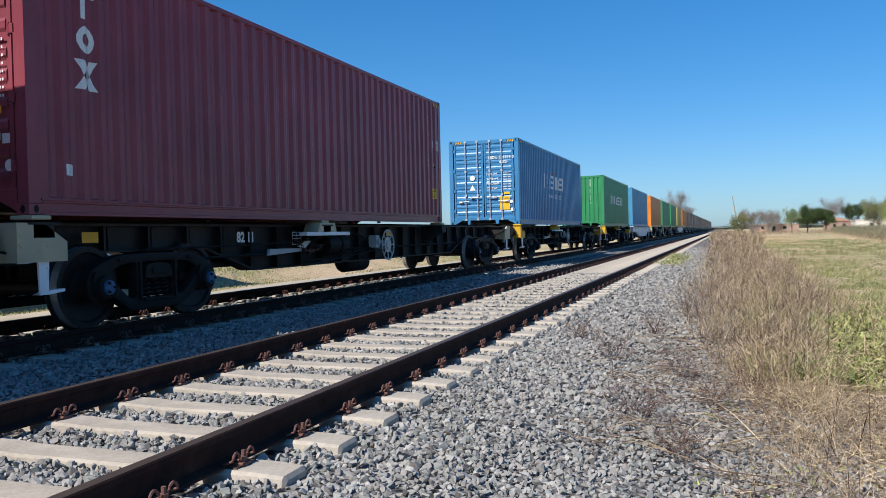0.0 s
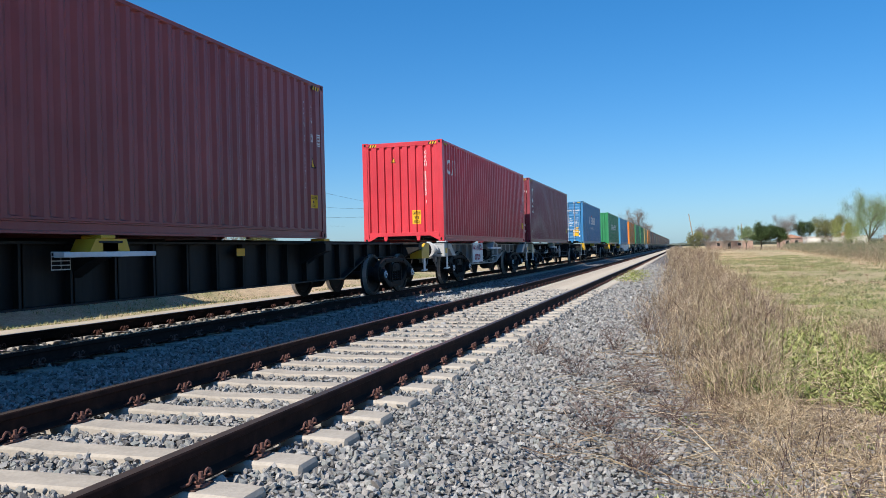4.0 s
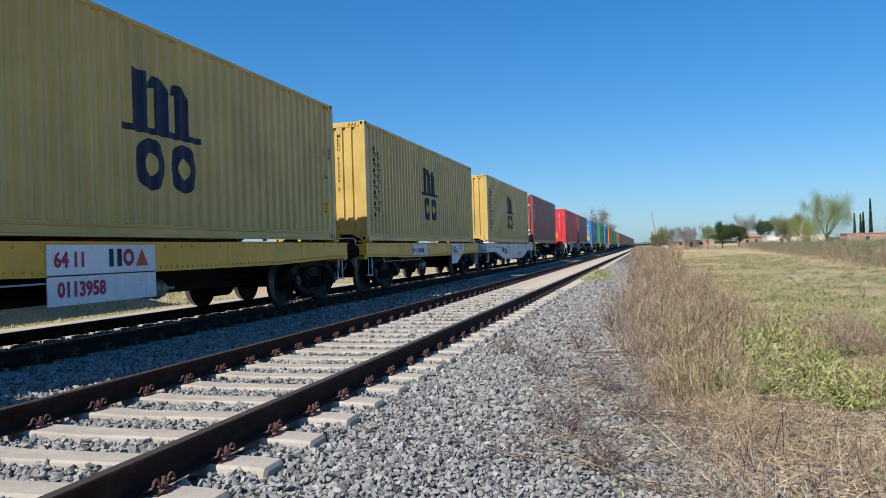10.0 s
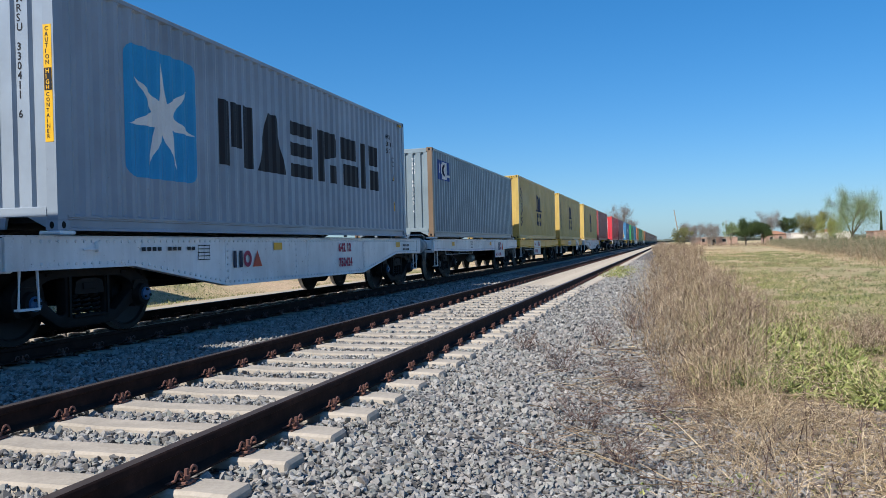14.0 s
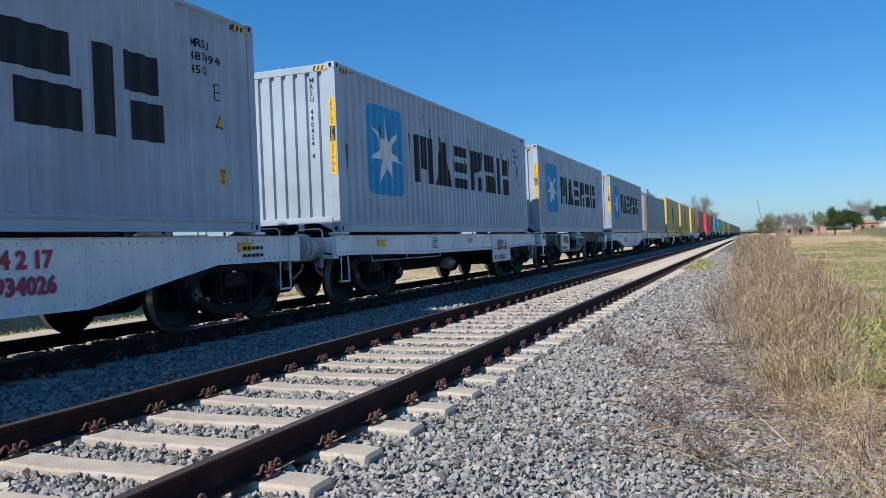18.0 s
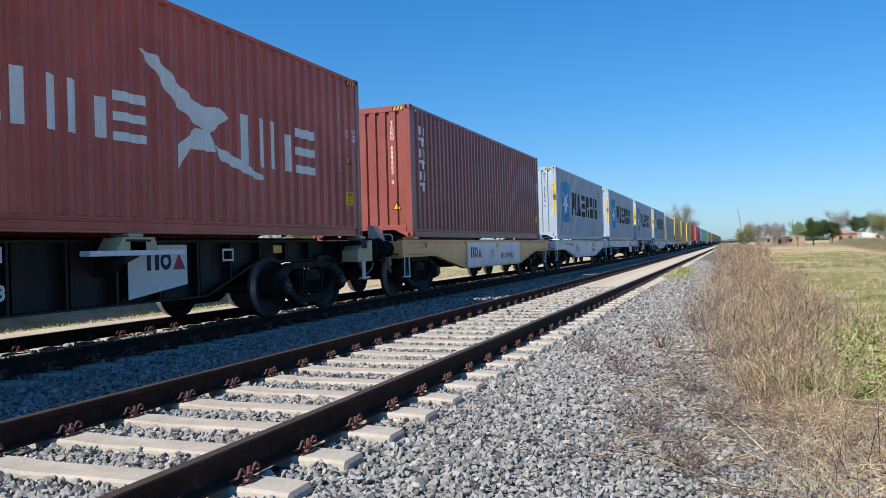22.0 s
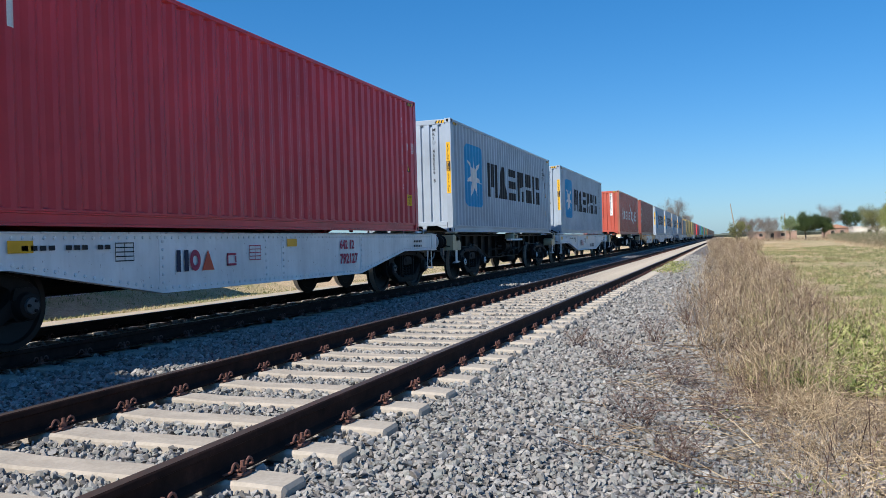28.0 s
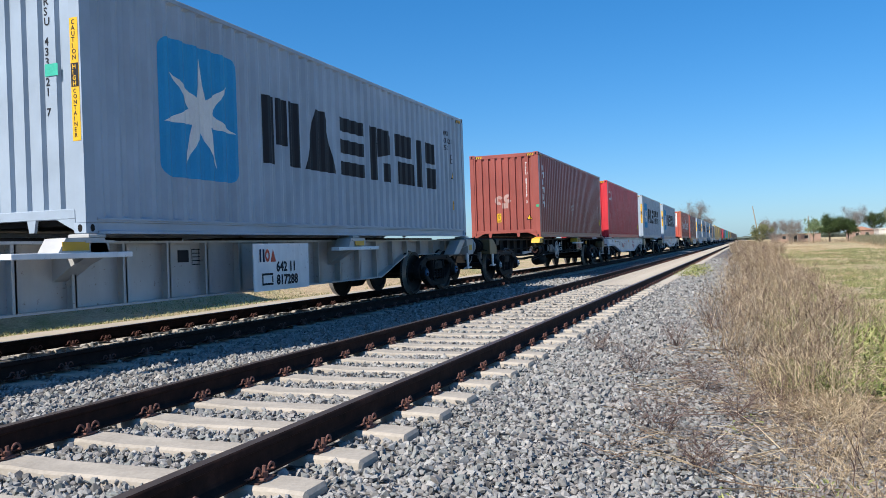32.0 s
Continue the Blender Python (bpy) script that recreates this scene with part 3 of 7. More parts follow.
def container_meshes(tall):
    k = {}
    base = paint((0.5, 0.5, 0.5))
    k["side_wall"] = strip(SIDE, lambda a, b, z: (SIDE_X + b, a, z), 0.19, tall - 0.1, 0.03).mesh("side_wall", base)
    k["side_wall_back"] = strip(SIDE, lambda a, b, z: (-SIDE_X - b, a, z), 0.19, tall - 0.1, 0.03).mesh("side_wall", base)
    k["end_wall"] = strip(END, lambda a, b, z: (a, END_Y + b, z), 0.27, tall - 0.17, 0.03).mesh("end_wall", base)
    k["bottom_rail"] = Mesher().prism([(-0.06, 0.0), (0.0, 0.0), (0.0, 0.03), (-0.032, 0.036), (-0.032, 0.122), (-0.012, 0.128), (-0.012, 0.146), (0.002, 0.15), (0.002, 0.172), (-0.06, 0.172)], "y", 0.162, LONG - 0.162).mesh("bottom_rail", base)
    k["top_rail"] = Mesher().box(-0.06, 0.0, 0.162, LONG - 0.162, -0.075, -0.01, c=0.008).mesh("top_rail", base)
    m = Mesher()
    n = 60
    prof = []
    for i in range(n):
        y = 0.1 + (LONG - 0.2) * i / n
        prof += [(y, 0.0), (y + 0.07, 0.0), (y + 0.1, -0.02), (y + 0.17, -0.02)]
    v = [(x, y, tall - 0.02 + z) for y, z in prof for x in (-1.17, 1.17)]
    m.add(v, [(2 * i, 2 * i + 1, 2 * i + 3, 2 * i + 2) for i in range(len(prof) - 1)])
    k["roof"] = m.mesh("roof", base)
    k["underframe"] = Mesher().box(-1.15, 1.15, 0.1, LONG - 0.1, 0.1, 0.16).mesh("floor", GREASE)
    k["corner_post"] = Mesher().prism([(0.0, 0.0), (0.0, 0.15), (-0.03, 0.15), (-0.045, 0.06), (-0.14, 0.05), (-0.14, 0.0)], "z", 0.118, tall - 0.118).mesh("corner_post", base)
    m = Mesher()
    # a solid casting: black ovals on its two outer faces stand for the sockets' shade
    m.box(-0.162, 0.0, 0.0, 0.178, 0.0, 0.118, 0, 0.008)
    oval = [(0.03 * math.cos(a), 0.045 * math.sin(a)) for a in np.linspace(0, 2 * math.pi, 12, endpoint=False)]
    m.prism([(-0.081 + p[0], 0.06 + p[1] * 0.9) for p in oval], "y", -0.003, 0.02, 1)
    m.prism([(0.089 + p[0], 0.06 + p[1] * 0.9) for p in oval], "x", -0.02, 0.003, 1)
    k["corner_casting"] = m.mesh("corner_casting", [base, GREASE])
    m = Mesher().box(-1.06, 1.06, 0.005, 0.07, tall - 0.15, tall - 0.02, c=0.01)
    k["header"] = m.mesh("end_header", base)
    m = Mesher().box(-1.06, 1.06, 0.008, 0.06, 0.16, 0.27, c=0.008)
    for x in (-0.62, 0.38):
        m.prism([(x, 0.17), (x + 0.13, 0.17), (x + 0.10, 0.03), (x + 0.03, 0.03)], "y", 0.012, 0.05)
    for s in (-1, 1):
        m.prism([(s * 1.06, 0.17), (s * 0.78, 0.17), (s * 1.06, 0.03)], "y", 0.012, 0.05)
    k["sill"] = m.mesh("end_sill", base)
    # a door leaf, hinged at its outer edge, with pressed panels
    m = Mesher().box(0.0, 1.03, 0.02, 0.05, 0.0, tall - 0.34)
    h = tall - 0.34
    m.box(0.0, 0.05, 0.0, 0.03, 0, h).box(0.98, 1.03, 0.0, 0.03, 0, h)
    for i in range(6):
        z = i * (h - 0.06) / 5
        m.box(0.05, 0.98, 0.003, 0.03, z, z + 0.06)
        if i < 5:
            d = (h - 0.06) / 5
            m.prism([(0.022, z + 0.09), (0.004, z + 0.13), (0.004, z + 0.2), (0.022, z + 0.24)], "x", 0.08, 0.95)
            m.prism([(0.022, z + d - 0.17), (0.004, z + d - 0.14), (0.004, z + d - 0.08), (0.022, z + d - 0.05)], "x", 0.08, 0.95)
    k["door"] = m.mesh("door", base)
    m = Mesher().cyl("z", (0, -0.03), 0.017, -0.08, h + 0.08, 10)
    for z in (-0.05, h * 0.3, h * 0.62, h + 0.03):
        m.box(-0.035, 0.035, -0.045, 0.005, z - 0.035, z + 0.035, c=0.006)
    k["locking_bar"] = m.mesh("locking_bar", ZINC, True)
    m = Mesher().tube([(0, -0.05, 0.9), (0.1, -0.065, 0.9), (0.3, -0.06, 0.88), (0.34, -0.05, 0.88)], 0.012, 6).box(0.24, 0.36, -0.05, 0.0, 0.85, 0.92)
    k["door_handle"] = m.mesh("door_handle", ZINC)
    m = Mesher().box(-0.04, 0.05, -0.012, 0.02, -0.05, 0.05, c=0.006).cyl("z", (-0.03, -0.005), 0.014, -0.06, 0.06, 8)
    k["hinge"] = m.mesh("hinge", base)
    return k


SETS = {TALL: container_meshes(TALL), LOW: container_meshes(LOW)}


def profile_at(profile, a):
    p = np.array(profile)
    return np.interp(a, p[:, 0], p[:, 1])


def marking(root, name, verts, faces, material, label="", face="side", lift=0.003):
    """Paint that lies on the corrugated sheet: cut at every fold and pressed onto it."""
    prof = SIDE if face == "side" else END
    bm = bmesh.new()
    vs = [bm.verts.new((a, z, 0)) for a, z in verts]
    for f in faces:
        try:
            bm.faces.new([vs[i] for i in f])
        except ValueError:
            pass
    lo, hi = min(a for a, _ in verts), max(a for a, _ in verts)
    for a, _ in prof:
        if lo < a < hi and face != "flat":
            bmesh.ops.bisect_plane(bm, geom=bm.verts[:] + bm.edges[:] + bm.faces[:], plane_co=(a, 0, 0), plane_no=(1, 0, 0))
    for v in bm.verts:
        a, z = v.co.x, v.co.y
        d = float(profile_at(prof, a))
        v.co = (SIDE_X + d + lift, a, z) if face == "side" else (a, END_Y + d - lift, z)
    bmesh.ops.recalc_face_normals(bm, faces=bm.faces)
    me = bpy.data.meshes.new(name)
    bm.to_mesh(me)
    bm.free()
    me.materials.append(material)
    return part(name, me, root, label)


def merged(pieces):
    v, f = [], []
    for pv, pf in pieces:
        k = len(v)
        v += list(pv)
        f += [tuple(i + k for i in q) for q in pf]
    return v, f


def moved(piece, a, z):
    return [(p[0] + a, p[1] + z) for p in piece[0]], piece[1]


def rect(a0, a1, z0, z1):
    return [(a0, z0), (a1, z0), (a1, z1), (a0, z1)], [(0, 1, 2, 3)]


def poly(points):
    return list(points), [tuple(range(len(points)))]


def ring_arc(ca, cz, r0, r1, t0, t1, n=14, wide=1.0):
    v = []
    for t in np.linspace(radians(t0), radians(t1), n):
        v += [(ca + wide * r0 * math.cos(t), cz + r0 * math.sin(t)), (ca + wide * r1 * math.cos(t), cz + r1 * math.sin(t))]
    return v, [(2 * i, 2 * i + 1, 2 * i + 3, 2 * i + 2) for i in range(n - 1)]


def column_text(text, a, top, size, step):
    """Characters stacked downwards."""
    out = []
    for i, ch in enumerate(text):
        if ch != " ":
            out.append(moved(lettering(ch, size), a, top - i * step - size))
    return merged(out)


def bar_row(a0, a1, z0, z1, count, slant=0.0):
    """Plain bars that stand in for a row of large trade letters: each place gets strokes in one of a few patterns."""
    out, w = [], (a1 - a0) / count
    h = z1 - z0
    for i in range(count):
        l, r = a0 + (i + 0.1) * w, a0 + (i + 0.9) * w
        s = 0.2 * w
        if i % 3 == 0:
            out += [rect(l, l + s, z0, z1), rect(r - s, r, z0, z1)]
        elif i % 3 == 1:
            out += [rect(l, l + s, z0, z1), rect(r - s, r, z0, z0 + 0.8 * h)]
        else:
            out += [rect(l, r, z1 - 0.2 * h, z1), rect(l, r, z0 + 0.4 * h, z0 + 0.58 * h), rect(l, r, z0, z0 + 0.18 * h)]
    return merged(out)


def bar_column(a0, a1, top, foot, count, gaps=()):
    out, h = [], (top - foot) / count
    for i in range(count):
        if i in gaps:
            continue
        z1, z0 = top - (i + 0.12) * h, top - (i + 0.88) * h
        w = a1 - a0
        if i % 2 == 0:
            out += [rect(a0, a0 + 0.28 * w, z0, z1), rect(a1 - 0.28 * w, a1, z0, z1)]
        else:
            out += [rect(a0, a1, z1 - 0.26 * h, z1), rect(a0 + 0.3 * w, a1 - 0.3 * w, z0, z1 - 0.26 * h)]
    return merged(out)


def star(ca, cz, r, points=7, inner=0.36):
    tips = []
    for i in range(points * 2):
        t = math.pi / 2 + math.pi * i / points
        q = r if i % 2 == 0 else r * inner
        tips.append((ca + q * math.cos(t), cz + q * math.sin(t)))
    return [(ca, cz)] + tips, [(0, 1 + i, 1 + (i + 1) % (2 * points)) for i in range(2 * points)]


def rounded(a0, a1, z0, z1, r):
    v = []
    for ca, cz, t0 in ((a1 - r, z1 - r, 0), (a0 + r, z1 - r, 90), (a0 + r, z0 + r, 180), (a1 - r, z0 + r, 270)):
        for t in np.linspace(t0, t0 + 90, 5):
            v.append((ca + r * math.cos(radians(t)), cz + r * math.sin(radians(t))))
    return poly(v)


def triangle_sign(root, a, z, size, face="side"):
    p = marking(root, "warning_triangle", *poly([(a, z), (a + size, z), (a + size / 2, z + size * 0.95)]), INK, "black-edged yellow warning triangle", face, 0.004)
    k = 0.13 * size
    marking(p, "yellow_field", *poly([(a + 1.2 * k, z + 0.7 * k), (a + size - 1.2 * k, z + 0.7 * k), (a + size / 2, z + size * 0.95 - 1.4 * k)]), YELLOW, "", face, 0.006)


def outlined(a, z, w, h, t=0.016):
    """The four strokes of a small printed box."""
    return [rect(a, a + w, z, z + t), rect(a, a + w, z + h - t, z + h), rect(a, a + t, z + t, z + h - t), rect(a + w - t, a + w, z + t, z + h - t)]


def container(m, colour, label, tall=TALL, doors=False, wear=0.5, near=True, post=None):
    """A forty-foot box. Its origin is the middle of its near end's lower edge."""
    k = SETS[tall]
    root = empty("shipping_container", m, label, "shipping container", "containers on the train")
    skin = paint(colour, wear)
    edge = post or skin

    def put(name, key, at=None, material=None, sub=None):
        return part(name, k[key], sub or root, at=at, material=material or skin)
    put("side_wall", "side_wall")
    put("side_wall", "side_wall_back")
    put("roof", "roof")
    part("underframe", k["underframe"], root)
    for s, back in ((1, pose(1.219, 0, 0)), (-1, pose(-1.219, LONG, 0, 0, 0, 180))):
        put("bottom_rail", "bottom_rail", back)
        put("top_rail", "top_rail", back @ pose(0, 0, tall))
    turn = pose(0, LONG, 0, 0, 0, 180)
    put("end_wall", "end_wall", turn)
    put("end_header", "header", turn)
    put("end_sill", "sill", turn)
    put("end_header", "header")
    put("end_sill", "sill")
    for ex in (pose(0, 0, 0), turn):
        for s in (1, -1):
            flip = Matrix.Diagonal((s, 1, 1, 1))
            put("corner_post", "corner_post", ex @ flip @ pose(1.219, 0, 0), edge)
            for z in (0.0, tall - 0.118):
                put("corner_casting", "corner_casting", ex @ flip @ pose(1.219, 0, z), edge)
    if not doors:
        put("end_wall", "end_wall")
    else:
        for s in (-1, 1):
            leaf = part("door", k["door"], root, at=Matrix.Diagonal((s, 1, 1, 1)) @ pose(0.015, 0.012, 0.24), material=skin)
            for x in (0.2, 0.62):
                part("locking_bar", k["locking_bar"], leaf, "galvanised locking bar", at=pose(x, 0, 0))
                part("door_handle", k["door_handle"], leaf, at=pose(x - 0.12, 0, -0.33 if x > 0.5 else -0.2))
            for i in range(4):
                part("hinge", k["hinge"], leaf, at=pose(1.03, 0.0, 0.25 + i * 0.68), material=skin)
    if tall == TALL and near:
        # hatched height strips beside the upper corners
        for face, spans in (("end", ((-1.03, -0.8), (0.8, 1.03))), ("side", ((0.2, 0.5), (LONG - 0.5, LONG - 0.2)))):
            for a0, a1 in spans:
                tiles, dark = [], []
                n = 6
                for i in range(n):
                    q = a0 + (a1 - a0) * i / n
                    w = (a1 - a0) / n
                    piece = ([(q, 0), (q + w, 0), (q + w + 0.03, 0.07), (q + 0.03, 0.07)], [(0, 1, 2, 3)])
                    (tiles if i % 2 else dark).append(piece)
                for name, pieces, mt in (("yellow_stripes", tiles, YELLOW), ("black_stripes", dark, INK)):
                    v, f = merged(pieces)
                    me = bpy.data.meshes.new(name)
                    if face == "end":
                        me.from_pydata([(a, 0.001, tall - 0.12 + z) for a, z in v], [], f)
                    else:
                        me.from_pydata([(1.2135, a, tall - 0.14 + z) for a, z in v], [], f)
                    me.materials.append(mt)
                    part(name, me, root)
    return root


# ---- wagons; heights above the rail, y from the near end of the box they carry ----
def wheelset_mesh(cap):
    m = Mesher()
    for s in (-1, 1):
        x = lambda d: s * d
        m.lathe("x", (0, 0), [(x(0.85), 0.1), (x(0.82), 0.36), (x(0.80), 0.38), (x(0.80), 0.484), (x(0.815), 0.49), (x(0.832), 0.482), (x(0.845), 0.462)], 32, 0, False)
        m.lathe("x", (0, 0), [(x(0.845), 0.462), (x(0.94), 0.456)], 32, 1, False)
        m.lathe("x", (0, 0), [(x(0.94), 0.456), (x(0.942), 0.395), (x(0.91), 0.375), (x(0.87), 0.2), (x(0.915), 0.14), (x(0.955), 0.125), (x(0.955), 0.09)], 32, 0, False)
        m.lathe("x", (0, 0), [(x(1.225), 0.085), (x(1.25), 0.08), (x(1.255), 0.05)], 14, 2)
        for i in range(3):
            a = 2 * math.pi * i / 3
            m.cyl("x", (0.055 * math.cos(a), 0.055 * math.sin(a)), 0.017, x(1.25), x(1.272), 6, 3)
    m.cyl("x", (0, 0), 0.08, -1.2, 1.2, 14, 0)
    return m.mesh("wheelset", [WHEEL, TREAD, cap, GREASE], True)


def rounded_corners(points, r, n=3):
    """A closed outline with its corners cut to short arcs."""
    out = []
    for i, p in enumerate(points):
        p, a, b = Vector(p), Vector(points[i - 1]), Vector(points[(i + 1) % len(points)])
        q = min(r, 0.4 * (a - p).length, 0.4 * (b - p).length)
        p0, p1 = p + (a - p).normalized() * q, p + (b - p).normalized() * q
        for k in range(n + 1):
            f = k / n
            out.append(p0 * (1 - f) ** 2 + p * 2 * f * (1 - f) + p1 * f * f)
    return out


def side_frame_mesh():
    """A cast side frame of a three-piece bogie: one heavy casting with a spring window and two slanting windows."""
    half = [(0.0, 0.145), (0.40, 0.145), (0.50, 0.18), (0.80, 0.36), (0.84, 0.30), (1.06, 0.30), (1.14, 0.38), (1.15, 0.54), (1.08, 0.66), (0.90, 0.74), (0.62, 0.815), (0.0, 0.83)]
    outline = half + [(-y, z) for y, z in half[-2:0:-1]]
    window = [(0.37, 0.31), (0.46, 0.29), (0.76, 0.52), (0.78, 0.62), (0.60, 0.70), (0.37, 0.72)]
    holes = [[(-0.27, 0.25), (0.27, 0.25), (0.29, 0.72), (-0.29, 0.72)], window, [(-y, z) for y, z in reversed(window)]]
    bm = bmesh.new()
    for loop, r in ((outline, 0.06), *((h, 0.05) for h in holes)):
        vs = [bm.verts.new((1.0, p[0], p[1])) for p in rounded_corners(loop, r)]
        for i in range(len(vs)):
            bm.edges.new((vs[i - 1], vs[i]))
    bmesh.ops.triangle_fill(bm, edges=bm.edges[:], use_beauty=True)
    out = bmesh.ops.extrude_face_region(bm, geom=bm.faces[:])
    front = [g for g in out["geom"] if isinstance(g, bmesh.types.BMVert)]
    for v in front:
        v.co.x = 1.13
    rim = [e for e in bm.edges if e.verts[0].co.x > 1.1 and e.verts[1].co.x > 1.1 and any(abs(f.normal.x) < 0.5 or f.verts[0].co.x < 1.1 or min(v.co.x for v in f.verts) < 1.1 for f in e.link_faces)]
    bmesh.ops.recalc_face_normals(bm, faces=bm.faces)
    bmesh.ops.bevel(bm, geom=rim, offset=0.016, segments=2, affect="EDGES", profile=0.5)
    me = bpy.data.meshes.new("casting")
    bm.to_mesh(me)
    bm.free()
    m = Mesher()
    m.add([tuple(v.co) for v in me.vertices], [tuple(p.vertices) for p in me.polygons])
    bpy.data.meshes.remove(me)
    for s in (-1, 1):
        m.lathe("x", (s * 0.93, 0.46), [(0.98, 0.15), (1.12, 0.155), (1.16, 0.14), (1.215, 0.125), (1.225, 0.1)], 18)
        m.prism(rounded_corners([(s * 0.93 - 0.17, 0.52), (s * 0.93 + 0.17, 0.52), (s * 0.93 + 0.13, 0.64), (s * 0.93 - 0.13, 0.64)], 0.03), "x", 1.0, 1.165)
        m.prism([(s * 0.335, 0.27), (s * 0.30, 0.27), (s * 0.30, 0.72), (s * 0.335, 0.72)], "x", 1.0, 1.155)
        m.box(1.12, 1.15, s * 0.62 - 0.05, s * 0.62 + 0.05, 0.735, 0.78, c=0.008)
    m.prism(rounded_corners([(-0.25, 0.52), (0.25, 0.52), (0.22, 0.67), (0.12, 0.7), (-0.12, 0.7), (-0.22, 0.67)], 0.03), "x", 0.98, 1.15)
    m.box(1.15, 1.165, -0.12, 0.12, 0.57, 0.65, c=0.006).box(1.0, 1.16, -0.26, 0.26, 0.25, 0.285, c=0.008)
    return m.mesh("side_frame", GREASE, True)


def spring_mesh():
    m = Mesher()
    for k in range(3):
        y = (k - 1) * 0.17
        m.tube([(1.06 + 0.055 * math.cos(a), y + 0.07 * math.sin(a), 0.29 + 0.21 * a / (2 * math.pi * 4)) for a in np.linspace(0, 8 * math.pi, 40)], 0.017, 5)
    return m.mesh("spring_nest", GREASE)


def bolster_mesh():
    m = Mesher()
    m.prism([(-1.1, 0.52), (-0.7, 0.40), (0.7, 0.40), (1.1, 0.52), (1.1, 0.66), (0.5, 0.74), (-0.5, 0.74), (-1.1, 0.66)], "y", -0.2, 0.2)
    m.cyl("z", (0, 0), 0.2, 0.74, 0.84, 16)
    for s in (-1, 1):
        m.box(-0.95, 0.95, s * 0.5 - 0.05, s * 0.5 + 0.05, 0.34, 0.46)
        for x in (-0.873, 0.873):
            m.box(x - 0.05, x + 0.05, s * 0.535 - 0.02, s * 0.535 + 0.03, 0.3, 0.6)
    return m.mesh("bolster", GREASE)


CAPS = [wheelset_mesh(plain("white_axle_cap", (0.55, 0.57, 0.59), 0.5)), wheelset_mesh(plain("blue_axle_cap", (0.03, 0.1, 0.2), 0.5)), wheelset_mesh(plain("grey_axle_cap", (0.07, 0.07, 0.073), 0.5))]
FRAME, SPRING, BOLSTER = side_frame_mesh(), spring_mesh(), bolster_mesh()
WHEELS = []


def bogie(wagon, y, cap, base=1.86):
    """Bolster with two side frames, springs and two wheelsets."""
    b = part("bogie", BOLSTER, wagon, "black three-piece bogie", at=pose(0, y, 0))
    for turn in (0, 180):
        part("side_frame", FRAME, b, at=pose(0, 0, 0, 0, 0, turn))
        part("spring_nest", SPRING, b, at=pose(0, 0, 0, 0, 0, turn))
    for s in (-1, 1):
        w = part("wheelset", CAPS[cap], b, "steel wheels on their axle", at=pose(0, s * base / 2, 0.46))
        WHEELS.append((w, wagon, y + s * base / 2, s * base / 2))


def buffer_mesh():
    m = Mesher()
    m.lathe("y", (0, 0), [(0.0, 0.17), (-0.035, 0.17), (-0.04, 0.125), (-0.11, 0.12), (-0.12, 0.14), (-0.15, 0.14), (-0.16, 0.115), (-0.25, 0.11), (-0.255, 0.125), (-0.3, 0.125), (-0.305, 0.075), (-0.42, 0.075), (-0.43, 0.2), (-0.46, 0.225), (-0.485, 0.2), (-0.495, 0.0)], 24)
    return m.mesh("buffer", GREASE, True)


def coupler_mesh():
    m = Mesher().box(-0.1, 0.1, -0.35, 0.3, -0.1, 0.1, c=0.02)
    m.prism([(-0.17, -0.35), (0.17, -0.35), (0.2, -0.5), (0.1, -0.66), (-0.02, -0.6), (-0.02, -0.5), (-0.2, -0.48)], "z", -0.15, 0.15)
    m.tube([(0.35, 0.1, -0.05), (0.36, -0.1, -0.25), (0.3, -0.35, -0.34), (0.2, -0.6, -0.3)], 0.022, 6)
    m.tube([(0.2, 0.05, 0.1), (0.9, 0.0, 0.05), (1.25, -0.05, 0.0)], 0.015, 6)
    return m.mesh("coupler", GREASE)


def step_mesh():
    m = Mesher()
    m.tube([(0, -0.12, 0.0), (0, -0.14, -0.42), (0, 0.14, -0.42), (0, 0.12, 0.0)], 0.016, 6).box(-0.06, 0.02, -0.14, 0.14, -0.43, -0.405)
    return m.mesh("step", WHITE)


def rivet_rows(rows):
    """Small domed heads on the outer face of a side plate, rows of (y, z)."""
    m = Mesher()
    for y, z in rows:
        m.lathe("x", (y, z), [(0.0, 0.022), (0.012, 0.019), (0.018, 0.0)], 6)
    return m


PLATE_STEP = Mesher().prism([(-0.07, 0.0), (0.07, 0.0), (0.05, -0.38), (-0.05, -0.38)], "x", -0.012, 0.012).prism([(-0.05, -0.38), (0.05, -0.38), (0.26, -0.36), (0.26, -0.33), (0.06, -0.34)], "x", -0.1, 0.012).mesh("step", WHITE)
BUFFER, COUPLER, STEP = buffer_mesh(), coupler_mesh(), step_mesh()
UNCOUPLER = Mesher().tube([(0.2, -0.12, 0.1), (0.9, -0.1, 0.06), (1.06, -0.1, 0.02), (1.1, -0.12, -0.2), (1.12, -0.34, -0.08), (1.12, -0.4, 0.02)], 0.017, 6).box(1.0, 1.08, -0.14, -0.03, -0.06, 0.12, c=0.008).mesh("uncoupling_lever", paint((0.2, 0.19, 0.18), 1.2))
CACHE = {}
END_STOP = Mesher().prism([(-0.12, 0.0), (0.16, 0.0), (0.16, 0.08), (0.0, 0.34), (-0.12, 0.34)], "y", -0.12, 0.12).box(-0.2, 0.2, -0.18, 0.18, 0.0, 0.02).mesh("end_stop", WHITE)
HAND_RAIL = Mesher().tube([(0, -0.0, 0.0), (0, 0.0, 0.1), (-0.06, 0.0, 0.14), (-0.44, 0.0, 0.14), (-0.5, 0.0, 0.1), (-0.5, 0.0, 0.0)], 0.013, 6).mesh("hand_rail", WHITE)
